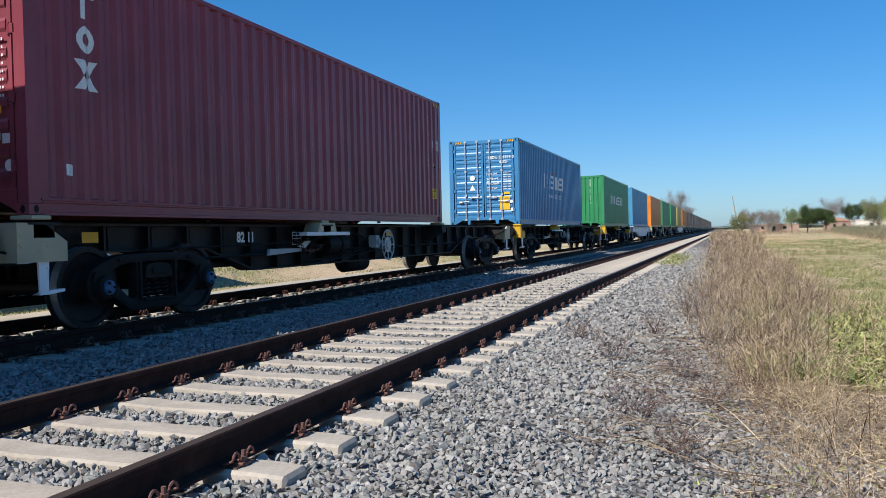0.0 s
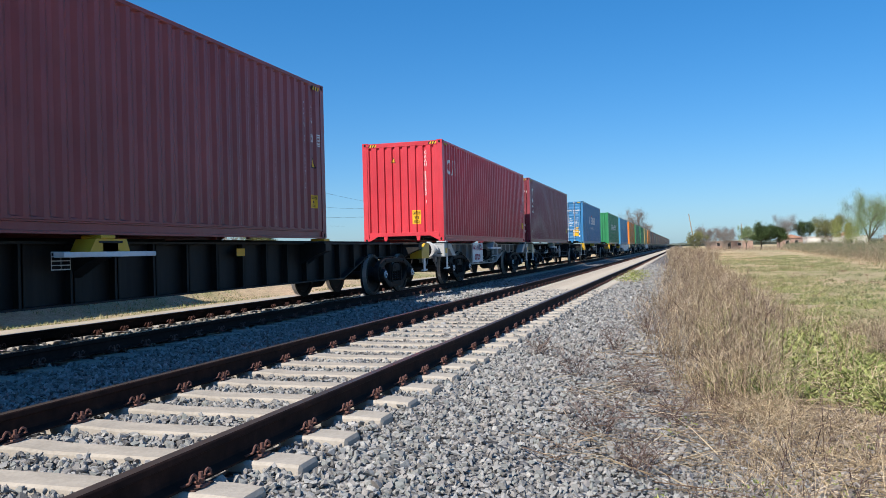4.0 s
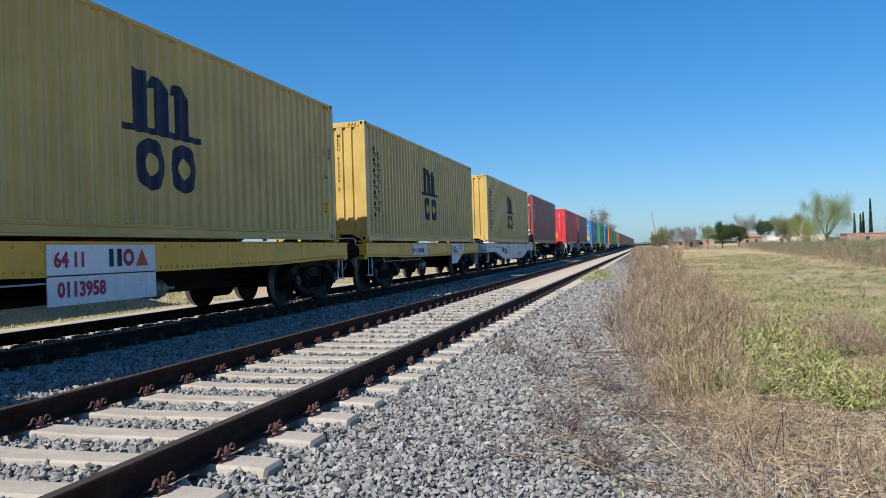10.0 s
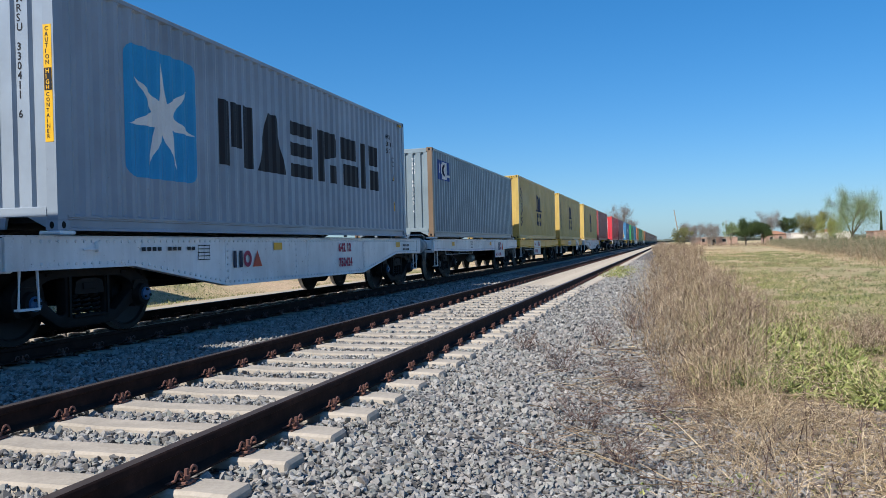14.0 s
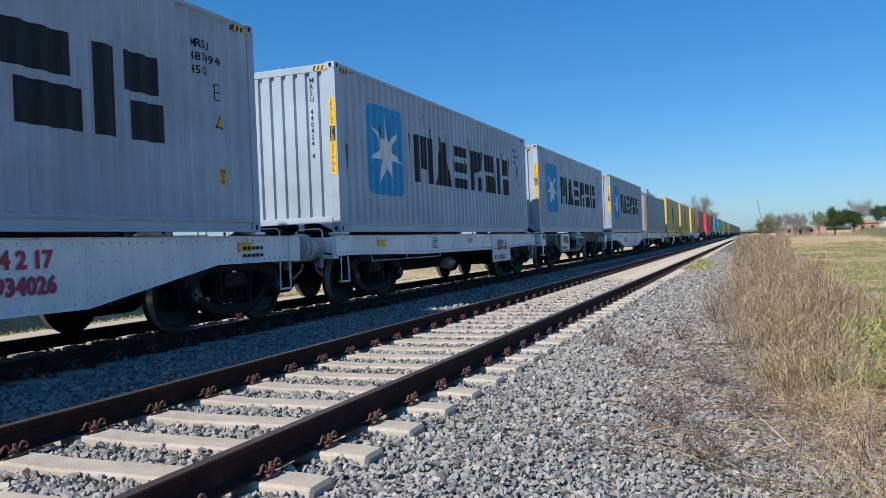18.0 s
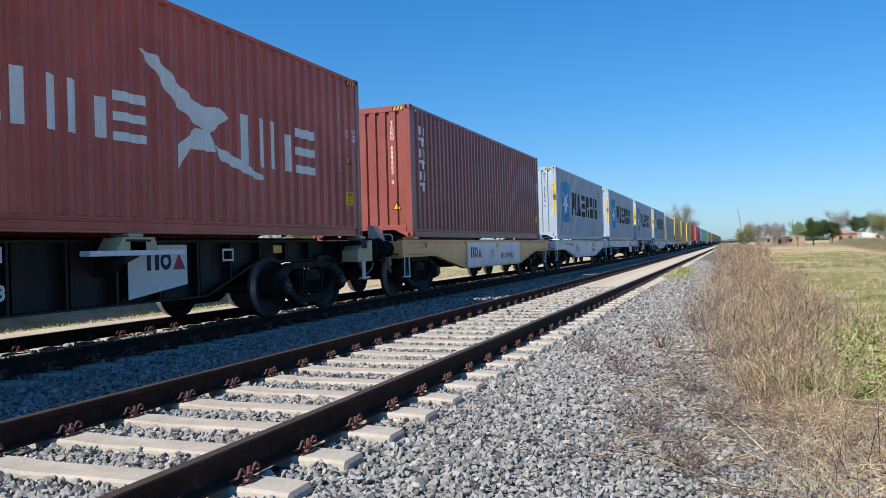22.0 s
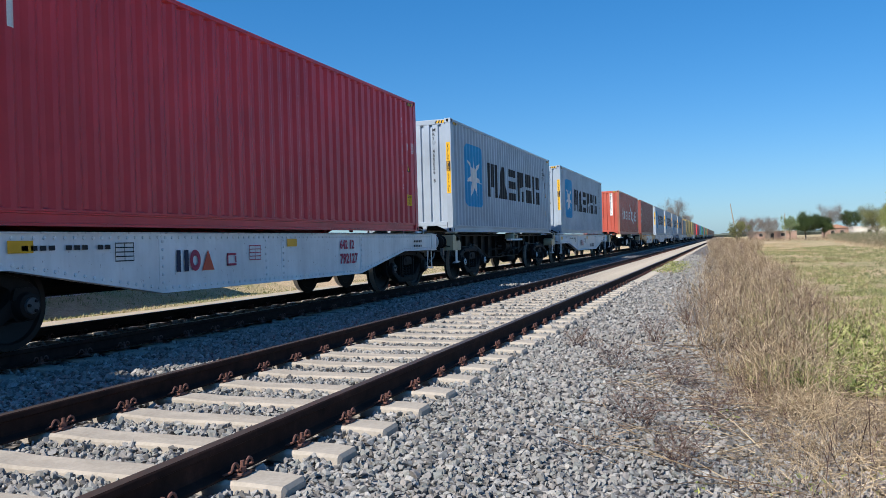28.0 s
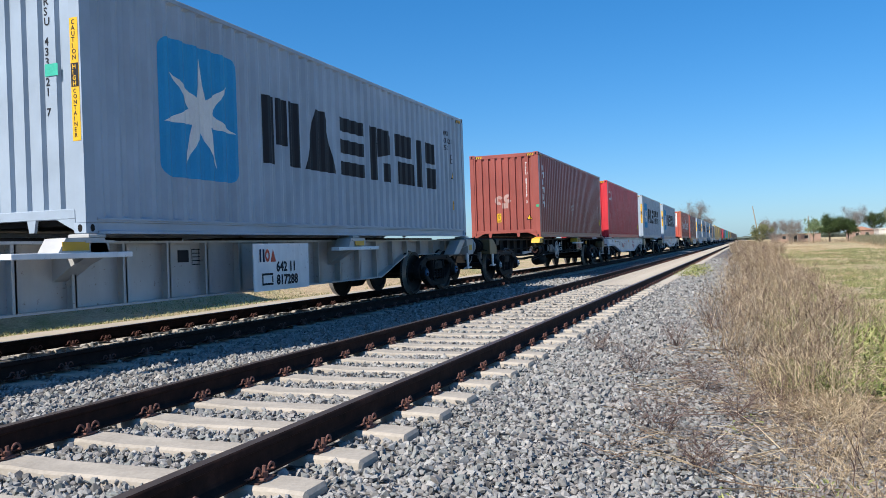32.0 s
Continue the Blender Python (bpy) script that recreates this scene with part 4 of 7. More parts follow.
LEVER = Mesher().box(0.0, 0.05, -0.03, 0.03, -0.03, 0.09).tube([(0.03, 0, 0.0), (0.05, -0.28, 0.0)], 0.012, 6).mesh("lock_lever", WHITE)
SIDE_ROD = Mesher().tube([(0, 1.0, 0.72), (0, 4.4, 0.72)], 0.012, 6).tube([(0, 1.0, 0.72), (-0.02, 1.0, 0.88)], 0.014, 6).tube([(0, 2.6, 0.72), (-0.02, 2.6, 0.88)], 0.014, 6).tube([(0, 4.4, 0.72), (-0.02, 4.4, 0.84)], 0.014, 6).mesh("side_rod", SILVER)


def side_plate(kind):
    """The outer side girder of the plate-sided wagons: plate, flanges, stiffeners and rivets."""
    if kind in CACHE:
        return CACHE[kind]
    m = Mesher()
    x0, x1 = 1.295, 1.31
    if kind == "belly":
        under = [(-0.85, 0.83), (1.15, 0.83), (3.35, 0.47), (8.9, 0.46), (11.05, 0.83), (13.05, 0.83)]
    else:
        under = [(-0.35, 0.86), (0.55, 0.86), (3.3, 0.80), (9.2, 0.80), (11.7, 0.86), (12.6, 0.86)]
    a, b = under[0][0], under[-1][0]
    m.prism([(a, 1.17), *under, (b, 1.17)], "x", x0, x1)
    flange = Mesher().box(1.2, 1.335, a, b, 1.17, 1.187).mesh("top_flange", CHIPPED)
    for (ya, za), (yb, zb) in zip(under, under[1:]):
        m.prism([(ya, za - 0.012), (yb, zb - 0.012), (yb, zb + 0.004), (ya, za + 0.004)], "x", 1.2, 1.33)
    for y in (3.3, 6.1, 8.9) if kind == "belly" else (2.2, 5.2, 7.4, 10.2):
        z = float(np.interp(y, [p[0] for p in under], [p[1] for p in under]))
        m.box(x1 - 0.002, x1 + 0.006, y - 0.006, y + 0.006, z + 0.02, 1.15)
    if kind == "belly":
        for y in (a, b - 0.3):
            m.box(x1 - 0.002, x1 + 0.012, y, y + 0.3, 0.84, 1.16)
    body = m.mesh("side_plate", WHITE)
    rows = []
    for y in np.arange(a + 0.1, b - 0.05, 0.13):
        z = float(np.interp(y, [p[0] for p in under], [p[1] for p in under]))
        rows += [(y, z + 0.045)]
        if kind == "belly" or (int(y * 8) % 3 == 0):
            rows += [(y, 1.125)]
    if kind == "belly":
        for y in (a + 0.08, a + 0.22, b - 0.22, b - 0.08):
            rows += [(y, z) for z in (0.9, 0.98, 1.06)]
        for y in (3.3, 5.6, 6.1, 8.9):
            rows += [(y + 0.06, z) for z in np.arange(0.58, 1.1, 0.1)]
    CACHE[kind] = (body, rivet_rows(rows).mesh("rivets", WHITE), under, flange)
    return CACHE[kind]


def deck_mesh(a, b, inner):
    m = Mesher().box(-1.2, 1.2, a, b, 1.12, 1.16)
    for y in np.arange(a + 0.4, b, 1.25):
        m.box(-1.25, 1.25, y - 0.05, y + 0.05, 0.95, 1.12)
    m.box(-0.3, -0.22, a + 0.2, b - 0.2, inner, 1.12).box(0.22, 0.3, a + 0.2, b - 0.2, inner, 1.12).box(-0.4, 0.4, a + 0.2, b - 0.2, inner - 0.02, inner)
    m.cyl("y", (0.55, 0.72), 0.16, 4.2, 5.1, 16).tube([(0.62, 1.0, 0.6), (0.62, 11.0, 0.6)], 0.02, 6).cyl("y", (-0.5, 0.7), 0.2, 6.2, 7.3, 16)
    return m.mesh("underframe", GREASE)


def lock_mesh():
    """A twist lock on its pad."""
    return Mesher().box(-0.14, 0.14, -0.12, 0.12, -0.045, 0.0, c=0.01).cyl("z", (0, 0), 0.05, 0.0, 0.05, 10).box(-0.05, 0.05, -0.03, 0.03, 0.04, 0.075).mesh("twist_lock", CREAM)


LOCK = lock_mesh()


def write_on(root, name, text, y, z, size, material, x=1.325, label=""):
    """Readable characters on a flat wagon side."""
    v, f = lettering(text, size, BOLD if text[0].isdigit() else 0.02)
    me = bpy.data.meshes.new(name)
    me.from_pydata([(x, y + a, z + b) for a, b in v], [], f)
    me.materials.append(material)
    return part(name, me, root, label)


def flat_mark(root, name, piece, material, x=1.325, label=""):
    v, f = piece
    me = bpy.data.meshes.new(name)
    me.from_pydata([(x, a, z) for a, z in v], [], f)
    me.materials.append(material)
    return part(name, me, root, label)


def ends(root, a, b, material, height=1.0, half=1.285, step=None):
    """End beams with buffers, coupler, steps and a hand rail."""
    for y, turn in ((a, 0), (b, 180)):
        at = pose(0, y, 0, 0, 0, turn)
        part("end_beam", Mesher().box(-half, half, -0.04, 0.12, height - 0.2, height + 0.16, c=0.01).mesh("end_beam", material), root, at=at)
        for x in (-0.98, 0.98):
            part("buffer", BUFFER, root, "round steel buffer", at=at @ pose(x, -0.04, height), material=GRIMY if material in (WHITE, SILVER) else GREASE)
        part("coupler", COUPLER, root, at=at @ pose(0, -0.02, height - 0.12))
        part("uncoupling_lever", UNCOUPLER, root, "bent pale uncoupling lever", at=at @ Matrix.Diagonal((1 if turn == 0 else -1, 1, 1, 1)) @ pose(0, 0, height - 0.28))
    for y, turn in ((a + 0.35, 0), (b - 0.35, 0)):
        part("step", step or STEP, root, "white hanging step", at=pose(1.27, y, 0.83))


def plate_wagon(m, kind, material, label, cap, axles):
    root = empty("flat_wagon", m, label, "railway wagon", "wagons of the train")
    body, rivets, under, flange = side_plate(kind)
    a, b = under[0][0], under[-1][0]
    for turn in (pose(0, 0, 0), pose(0, a + b, 0, 0, 0, 180)):
        p = part("side_plate", body, root, at=turn, material=material)
        part("top_flange", flange, p, at=pose(0, 0, 0), material=CHIPPED if material is WHITE else material)
        tagged(part("rivets", rivets, p, at=pose(1.31, 0, 0), material=material), kind="stuff")
    key = ("deck", kind)
    if key not in CACHE:
        CACHE[key] = deck_mesh(a + 0.1, b - 0.1, 0.5 if kind == "belly" else 0.44)
    part("underframe", CACHE[key], root, at=pose(0, 0, 0))
    for y0, y1 in ((a + 0.9, 5.2), (5.9, b - 0.9)):
        part("deck_beam", Mesher().box(-0.35, 0.35, y0, y1, 1.155, 1.235).mesh("deck_beam", GREASE), root)
    ends(root, a, b, material)
    for y in (0.09, LONG - 0.09):
        for x in (-1.13, 1.13):
            part("twist_lock", LOCK, root, at=pose(x, y, DECK - 0.004), material=material)
    if kind == "belly":
        part("end_stop", END_STOP, root, "white painted end stop", at=pose(0.62, a + 0.22, 1.16), material=WHITE if material is not OCHRE else SILVER)
        part("hand_rail", HAND_RAIL, root, at=pose(1.05, a + 0.12, 1.17))
        part("hand_rail", HAND_RAIL, root, at=pose(1.05, b - 0.12, 1.17))
        part("lock_lever", LEVER, root, at=pose(1.31, 0.5, 1.03), material=material)
    else:
        part("hand_rail", HAND_RAIL, root, at=pose(1.0, a + 0.1, 1.17))
        part("hand_rail", HAND_RAIL, root, at=pose(1.0, b - 0.1, 1.17))
        part("brake_cylinder", Mesher().lathe("y", (0.78, 0.52), [(5.9, 0.0), (5.92, 0.09), (5.95, 0.125), (6.2, 0.13), (6.21, 0.15), (6.25, 0.15), (6.26, 0.13), (6.36, 0.125), (6.38, 0.025), (6.7, 0.025), (6.72, 0.0)], 18).mesh("brake_cylinder", paint((0.3, 0.29, 0.27), 2.4), True), root, "dirty white brake cylinder")
        part("side_rod", SIDE_ROD, root, "long thin release rod", at=pose(1.29, 0, 0))
    for y in (axles[0], axles[1]):
        bogie(root, y, cap)
    return root


def skeletal_mesh(a, b, bog, deep):
    """Two deep webs with flanges and stiffeners, shallow over the bogies."""
    m = Mesher()
    u = [(a, 0.86), (bog[0] + 1.25, 0.86), (bog[0] + 2.5, deep), (bog[1] - 2.5, deep), (bog[1] - 1.25, 0.86), (b, 0.86)]
    for s in (-1, 1):
        x0, x1 = sorted((s * 0.74, s * 0.76))
        m.prism([(a, 1.16), *u, (b, 1.16)], "x", x0, x1)
        f0, f1 = sorted((s * 0.64, s * 0.90))
        m.box(f0, f1, a, b, 1.15, 1.18)
        for (ya, za), (yb, zb) in zip(u, u[1:]):
            m.prism([(ya, za - 0.02), (yb, zb - 0.02), (yb, zb + 0.004), (ya, za + 0.004)], "x", f0, f1)
        for y in np.arange(a + 0.9, b - 0.5, 0.76):
            z = float(np.interp(y, [p[0] for p in u], [p[1] for p in u]))
            g0, g1 = sorted((s * 0.76, s * 0.88))
            m.box(g0, g1, y - 0.012, y + 0.012, z, 1.15)
            h0, h1 = sorted((s * 0.868, s * 0.88))
            m.box(h0, h1, y - 0.05, y + 0.012, z, 1.15)
    for y in np.arange(a + 1.0, b - 0.5, 1.9):
        m.box(-0.75, 0.75, y - 0.05, y + 0.05, 0.9, 1.1)
    return m.mesh("centre_girder", BLACK), u


def outrigger_mesh():
    """An arm that carries the box's corner: sloped web, pad and tray."""
    m = Mesher()
    m.prism([(0.75, 0.74), (0.75, 1.16), (1.3, 1.16), (1.3, 1.02), (1.05, 0.92)], "y", -0.13, 0.13)
    m.box(0.75, 1.31, -0.2, 0.2, 1.15, 1.175)
    return m.mesh("outrigger", BLACK)


def bracket_mesh():
    """The painted box at a wagon's corner, cut off at a slant."""
    m = Mesher()
    m.prism([(0.0, 0.78), (0.0, 1.17), (0.32, 1.17), (0.62, 0.98), (0.62, 0.78)], "x", 0.98, 1.3)
    return m.mesh("corner_bracket", CREAM)


def square_bracket_mesh():
    """A short corner box with a capping plate."""
    m = Mesher().box(0.98, 1.3, 0.0, 0.36, 0.8, 1.16, c=0.01).box(0.96, 1.31, -0.01, 0.4, 1.16, 1.175)
    return m.mesh("corner_bracket", CREAM)


def gusset_mesh():
    """A slanted plate that braces the corner."""
    return Mesher().prism([(0.46, 1.15), (0.82, 1.15), (1.3, 0.82), (0.94, 0.82)], "x", 1.0, 1.26).mesh("gusset", SILVER)


def tray_mesh():
    return Mesher().box(1.2, 1.34, -0.78, 0.78, 0.99, 1.05, c=0.006).mesh("support_tray", WHITE)


def arm_pad_mesh():
    """The trapezoid block between a tray and the box."""
    return Mesher().prism([(-0.34, 1.05), (0.34, 1.05), (0.28, 1.2), (-0.24, 1.2)], "x", 1.02, 1.3).mesh("arm_pad", CREAM)


def chain_mesh():
    """A slack brake chain of round links."""
    m = Mesher()
    for k in range(15):
        f = k / 14
        y, z = -1.0 + 0.9 * f, 0.93 - 0.1 * f - 0.55 * f * (1 - f)
        turn = 0 if k % 2 else 90
        c, s = math.cos(radians(turn)), math.sin(radians(turn))
        m.tube([(1.12 + 0.022 * s * math.sin(t), y + 0.04 * math.cos(t), z + 0.022 * c * math.sin(t)) for t in np.linspace(0, 2 * math.pi, 9)], 0.008, 4)
    return m.mesh("brake_chain", RUST)


def hand_wheel_mesh():
    m = Mesher()
    ringp = [(0.06, 0.24 * math.cos(t), 0.24 * math.sin(t)) for t in np.linspace(0, 2 * math.pi, 25)]
    m.tube(ringp, 0.014, 6)
    for i in range(8):
        t = math.pi * i / 4
        m.tube([(0.05, 0.06 * math.cos(t), 0.06 * math.sin(t)), (0.06, 0.24 * math.cos(t), 0.24 * math.sin(t))], 0.012, 5)
    m.cyl("x", (0, 0), 0.07, -0.25, 0.08, 12).cyl("x", (0, 0), 0.13, 0.03, 0.06, 14)
    return m.mesh("hand_wheel", SILVER)


OUTRIGGER, BRACKET, TRAY, HAND_WHEEL = outrigger_mesh(), bracket_mesh(), tray_mesh(), hand_wheel_mesh()
ARM_PAD = arm_pad_mesh()
CHAIN = chain_mesh()
SQUARE_BRACKET, GUSSET = square_bracket_mesh(), gusset_mesh()
PIPE_CLAMP = Mesher().box(-0.03, 0.05, -0.03, 0.03, -0.05, 0.05).mesh("pipe_clamp", SILVER)
GOLD_PATCH = Mesher().box(1.3, 1.304, 0.08, 0.28, 0.9, 1.04).mesh("gold_patch", GOLD)


def skeletal_wagon(m, a, b, bogs, material, label, cap, corner=CREAM, deep=0.5, brakes=True, arms=(0.1, 6.1, LONG - 0.1), trays=False, gear=7.0, wheel=True, tail=None):
    root = empty("skeletal_wagon", m, label, "railway wagon", "wagons of the train")
    key = ("web", a, b, deep)
    if key not in CACHE:
        CACHE[key] = skeletal_mesh(a, b, bogs, deep)
    part("centre_girder", CACHE[key][0], root, at=pose(0, 0, 0), material=GRIMY if material is SILVER else material)
    ends(root, a, b, material, half=0.97, step=PLATE_STEP)
    for y, turn, flip in ((a + 0.02, 0, 1), (b - 0.02, 180, 1)):
        for s in (1, -1):
            at = pose(0, y, 0, 0, 0, turn) @ Matrix.Diagonal((s, 1, 1, 1))
            if corner is SILVER:
                p = part("corner_bracket", SQUARE_BRACKET, root, "grey corner bracket with a yellow patch", at=at, material=corner)
                part("yellow_patch", GOLD_PATCH, p, at=pose(0, 0, 0))
                part("gusset", GUSSET, root, at=at)
            else:
                part("corner_bracket", BRACKET, root, "painted corner bracket", at=at, material=tail or corner)
    for y in arms:
        for turn in (0, 180):
            o = part("outrigger", OUTRIGGER, root, at=pose(0, y, 0, 0, 0, turn), material=material)
            if tail and 0 < y < 0.5:
                part("arm_pad", ARM_PAD, o, "yellow support block", at=pose(0, -0.3 if turn == 0 else 0.3, 0), material=corner)
            if 0.5 < y < LONG - 0.5 or (trays and 0 < y < 0.5):
                d = 0 if y > 0.5 else -0.35 if turn == 0 else 0.35
                part("support_tray", TRAY, o, "pale support tray", at=pose(0, d, 0), material=WHITE)
                part("arm_pad", ARM_PAD, o, "painted support block", at=pose(0, d * 0.6, 0), material=corner if corner is not BLACK else CREAM)
        if -0.5 < y < LONG + 0.5:
            for x in (-1.13, 1.13):
                part("twist_lock", LOCK, root, at=pose(x, y, DECK - 0.004), material=tail if tail and y > 6 else corner)
    for y0, y1 in ((a + 0.4, (a + b) / 2 - 0.6), ((a + b) / 2 + 0.3, b - 0.4)):
        part("deck_beam", Mesher().box(-0.35, 0.35, y0, y1, 1.16, 1.235).mesh("deck_beam", GREASE), root)
    lo, hi = bogs[0] + 2.2, bogs[1] - 2.2
    if material is SILVER and not brakes:
        for y in (-0.2, 6.2):
            part("yellow_patch", Mesher().box(1.3, 1.304, y - 0.2, y + 0.15, 1.07, 1.16).mesh("yellow_patch", GOLD), root)
    if brakes:
        y = gear
        part("air_pipe", Mesher().tube([(0.93, lo, 0.74), (0.93, (lo + hi) / 2, 0.73), (0.93, hi, 0.74)], 0.02, 6).mesh("air_pipe", SILVER if material is SILVER and brakes else GREASE), root, "thin air pipe along the girder")
        for f in (0.2, 0.5, 0.8):
            part("pipe_clamp", PIPE_CLAMP, root, at=pose(0.9, lo + (hi - lo) * f, 0.74), material=material)
        part("air_tank", Mesher().lathe("y", (0.62, 0.45), [(y, 0.0), (y + 0.04, 0.14), (y + 0.12, 0.185), (y + 0.95, 0.185), (y + 1.03, 0.14), (y + 1.07, 0.0)], 20).mesh("air_tank", GREASE, True), root, "black air tank under the girder")
        part("brake_cylinder", Mesher().cyl("y", (0.9, 0.82), 0.18, y - 1.26, y - 0.5, 18).cyl("y", (0.9, 0.82), 0.2, y - 0.8, y - 0.74, 18).cyl("y", (0.9, 0.82), 0.04, y - 1.75, y - 1.2, 8).mesh("brake_cylinder", GREASE), root)
        part("brake_rod", Mesher().tube([(0.95, y - 1.9, 0.55), (0.95, y + 0.6, 0.72)], 0.018, 6).mesh("brake_rod", GREASE), root)
        if wheel:
            part("hand_wheel", HAND_WHEEL, root, "spoked brake hand wheel", at=pose(1.1, y + 1.1, 0.78) @ Matrix.Diagonal((1, 1.25, 1.25, 1)), material=SILVER)
            part("brake_chain", CHAIN, root, "rusty slack brake chain", at=pose(0, y - 1.55, 0))
            part("brake_rod", Mesher().tube([(0.97, y - 6.0, 0.86), (1.0, y - 3.2, 0.88), (1.02, y - 1.7, 0.93)], 0.014, 6).mesh("brake_rod", GREASE), root)
            part("brake_rod", Mesher().tube([(1.0, y - 5.6, 0.72), (1.02, y - 2.6, 0.72)], 0.02, 6).mesh("brake_rod", GREASE), root)
            part("brake_beam", Mesher().prism([(y - 4.6, 0.58), (y - 1.9, 0.5), (y - 0.6, 0.56), (y - 0.6, 0.6), (y - 1.9, 0.57), (y - 4.6, 0.64)], "x", 0.6, 0.72).mesh("brake_beam", GREASE), root)
            part("air_hose", Mesher().tube([(0.98, y - 0.55, 0.98), (1.08, y - 0.2, 1.02), (1.1, y + 0.15, 0.93), (1.04, y + 0.4, 0.8), (0.98, y + 0.5, 0.62)], 0.016, 6).mesh("air_hose", GREASE, True), root)
            part("valve_block", Mesher().box(0.9, 1.06, y + 0.72, y + 0.92, 0.72, 0.98, c=0.02).cyl("x", (y + 0.82, 0.85), 0.06, 1.06, 1.1, 10).mesh("valve_block", GRIMY), root, "pale brake valve block")
            part("brake_lever", Mesher().prism([(y - 3.3, 0.70), (y - 2.3, 0.74), (y - 2.28, 0.79), (y - 3.25, 0.8)], "x", 1.02, 1.07).mesh("brake_lever", SILVER), root, "pale flat brake lever")
            part("brake_lever", Mesher().prism([(y - 2.3, 0.82), (y - 1.95, 0.95), (y - 1.8, 0.94), (y - 2.1, 0.78)], "x", 0.98, 1.02).mesh("brake_lever", SILVER), root, "pale flat brake lever")
            part("brake_rod", Mesher().tube([(1.1, y - 2.3, 0.5), (1.05, y - 0.6, 0.6), (1.02, y + 0.75, 0.68)], 0.016, 6).mesh("brake_rod", GREASE), root)
    for y in bogs:
        bogie(root, y, cap)
    return root


def number_plate_board(root, y0, y1, z0, z1, material=WHITE, cut=0.0):
    """A hanging sign board on the wagon's side."""
    pts = [(y0, z1), (y0, z0), (y1 - cut * (y1 - y0), z0), (y1, z0 + cut * (z1 - z0)), (y1, z1)]
    return part("sign_board", Mesher().prism(pts, "x", 1.315, 1.33).mesh("sign_board", material), root, "white painted sign board")


# ---- the train; places along the track at the clip's start ----
def train_at(t):
    """How far the train has rolled: it gathers speed slowly."""
    return 7.1765 * t + 0.035906 * t * t - 0.00010759 * t ** 3


MOVERS = []


def rolling(ob, y, z):
    MOVERS.append((ob, y, z))
    return ob


MAROON, DEEP_RED, BRICK, RUSSET = (0.235, 0.05, 0.068), (0.57, 0.045, 0.06), (0.46, 0.098, 0.068), (0.3, 0.082, 0.066)
DULL_GREY = (0.262, 0.315, 0.38)
SAND, PALE_GREY, SLATE, SEA_BLUE, LEAF = (0.53, 0.375, 0.118), (0.335, 0.4, 0.475), (0.21, 0.27, 0.31), (0.045, 0.19, 0.38), (0.035, 0.22, 0.09)
SKY_BLUE, ORANGE = (0.06, 0.25, 0.42), (0.62, 0.2, 0.03)
FISH, SILL, SKEL, LONG_REAR, LONG_FRONT = "fish", "sill", "skeletal", "long, box at the rear", "long, box at the front"


def wagon_under(kind, m, material, label, cap, corner, deep=0.5):
    if kind == FISH:
        return plate_wagon(m, "belly", material, label, cap, (0.56, 11.65))
    if kind == SILL:
        return plate_wagon(m, "sill", material, label, cap, (1.43, 11.1))
    if kind == SKEL:
        return skeletal_wagon(m, -0.3, 12.5, (1.82, 10.4), material, label, cap, corner, deep, wheel=False)
    if kind == LONG_REAR:
        return skeletal_wagon(m, -0.25, 18.35, (1.97, 16.2), material, label, cap, corner, deep, deep > 0.45, (0.1, 6.1, LONG - 0.1, 17.6), False, 7.9)
    return skeletal_wagon(m, -6.05, 12.45, (-3.92, 10.4), material, label, cap, corner, deep, deep > 0.45, (-5.3, 0.1, 6.1, LONG - 0.1), corner is not GOLD, 1.55, True, BROWN_STEEL if corner is GOLD else None)


def load(y, kind, colour, box_label, wagon_label, material, tall=TALL, doors=False, wear=0.5, cap=0, corner=CREAM, deep=0.5, post=None, near=True):
    m = pose(TRACK_FAR, y, RAIL_TOP)
    w = rolling(wagon_under(kind, m, material, wagon_label, cap, corner, deep), y, RAIL_TOP)
    c = rolling(container(m @ pose(0, 0, DECK), colour, box_label, tall, doors, wear, near, post), y, RAIL_TOP + DECK)
    return c, w


BLACK_LONG = "long black skeletal wagon, empty on one half"
train = {}
# ahead: far coloured boxes, then a long dark run
y = 149.0
for i in range(19):
    load(y + 14.6 * i, SKEL, ((0.1, 0.07, 0.065), (0.13, 0.06, 0.05), (0.08, 0.08, 0.085), (0.15, 0.1, 0.07))[i % 4], "dark weathered shipping container far along the train", "dark skeletal wagon far along the train", BLACK, wear=0.8, near=False)
for y, kind, colour, words in ((134.4, SKEL, ORANGE, "orange"), (119.9, FISH, (0.4, 0.32, 0.1), "olive yellow"), (105.4, SKEL, LEAF, "green"), (90.9, SKEL, LEAF, "green"),
                               (76.3, SKEL, ORANGE, "orange"), (60.7, FISH, SKY_BLUE, "light blue")):
    load(y, kind, colour, words + " shipping container far along the train", "grey flat wagon far along the train" if kind == FISH else "dark skeletal wagon far along the train", WHITE if kind == FISH else BLACK, near=False)
train["green"] = load(45.87, SKEL, LEAF, "bright green shipping container with white lettering on its side", "dark skeletal wagon with a yellow corner", BLACK, corner=GOLD, near=False)
train["blue"] = load(26.01, LONG_REAR, SEA_BLUE, "blue shipping container with closed barred doors", BLACK_LONG + ", with yellow corner brackets", BLACK, doors=True, corner=GOLD, cap=2)
train["maroon1"] = load(6.07, LONG_REAR, MAROON, "dark maroon shipping container with barred doors and pale lettering", BLACK_LONG + ", with blue axle caps", BLACK, doors=True, cap=1)
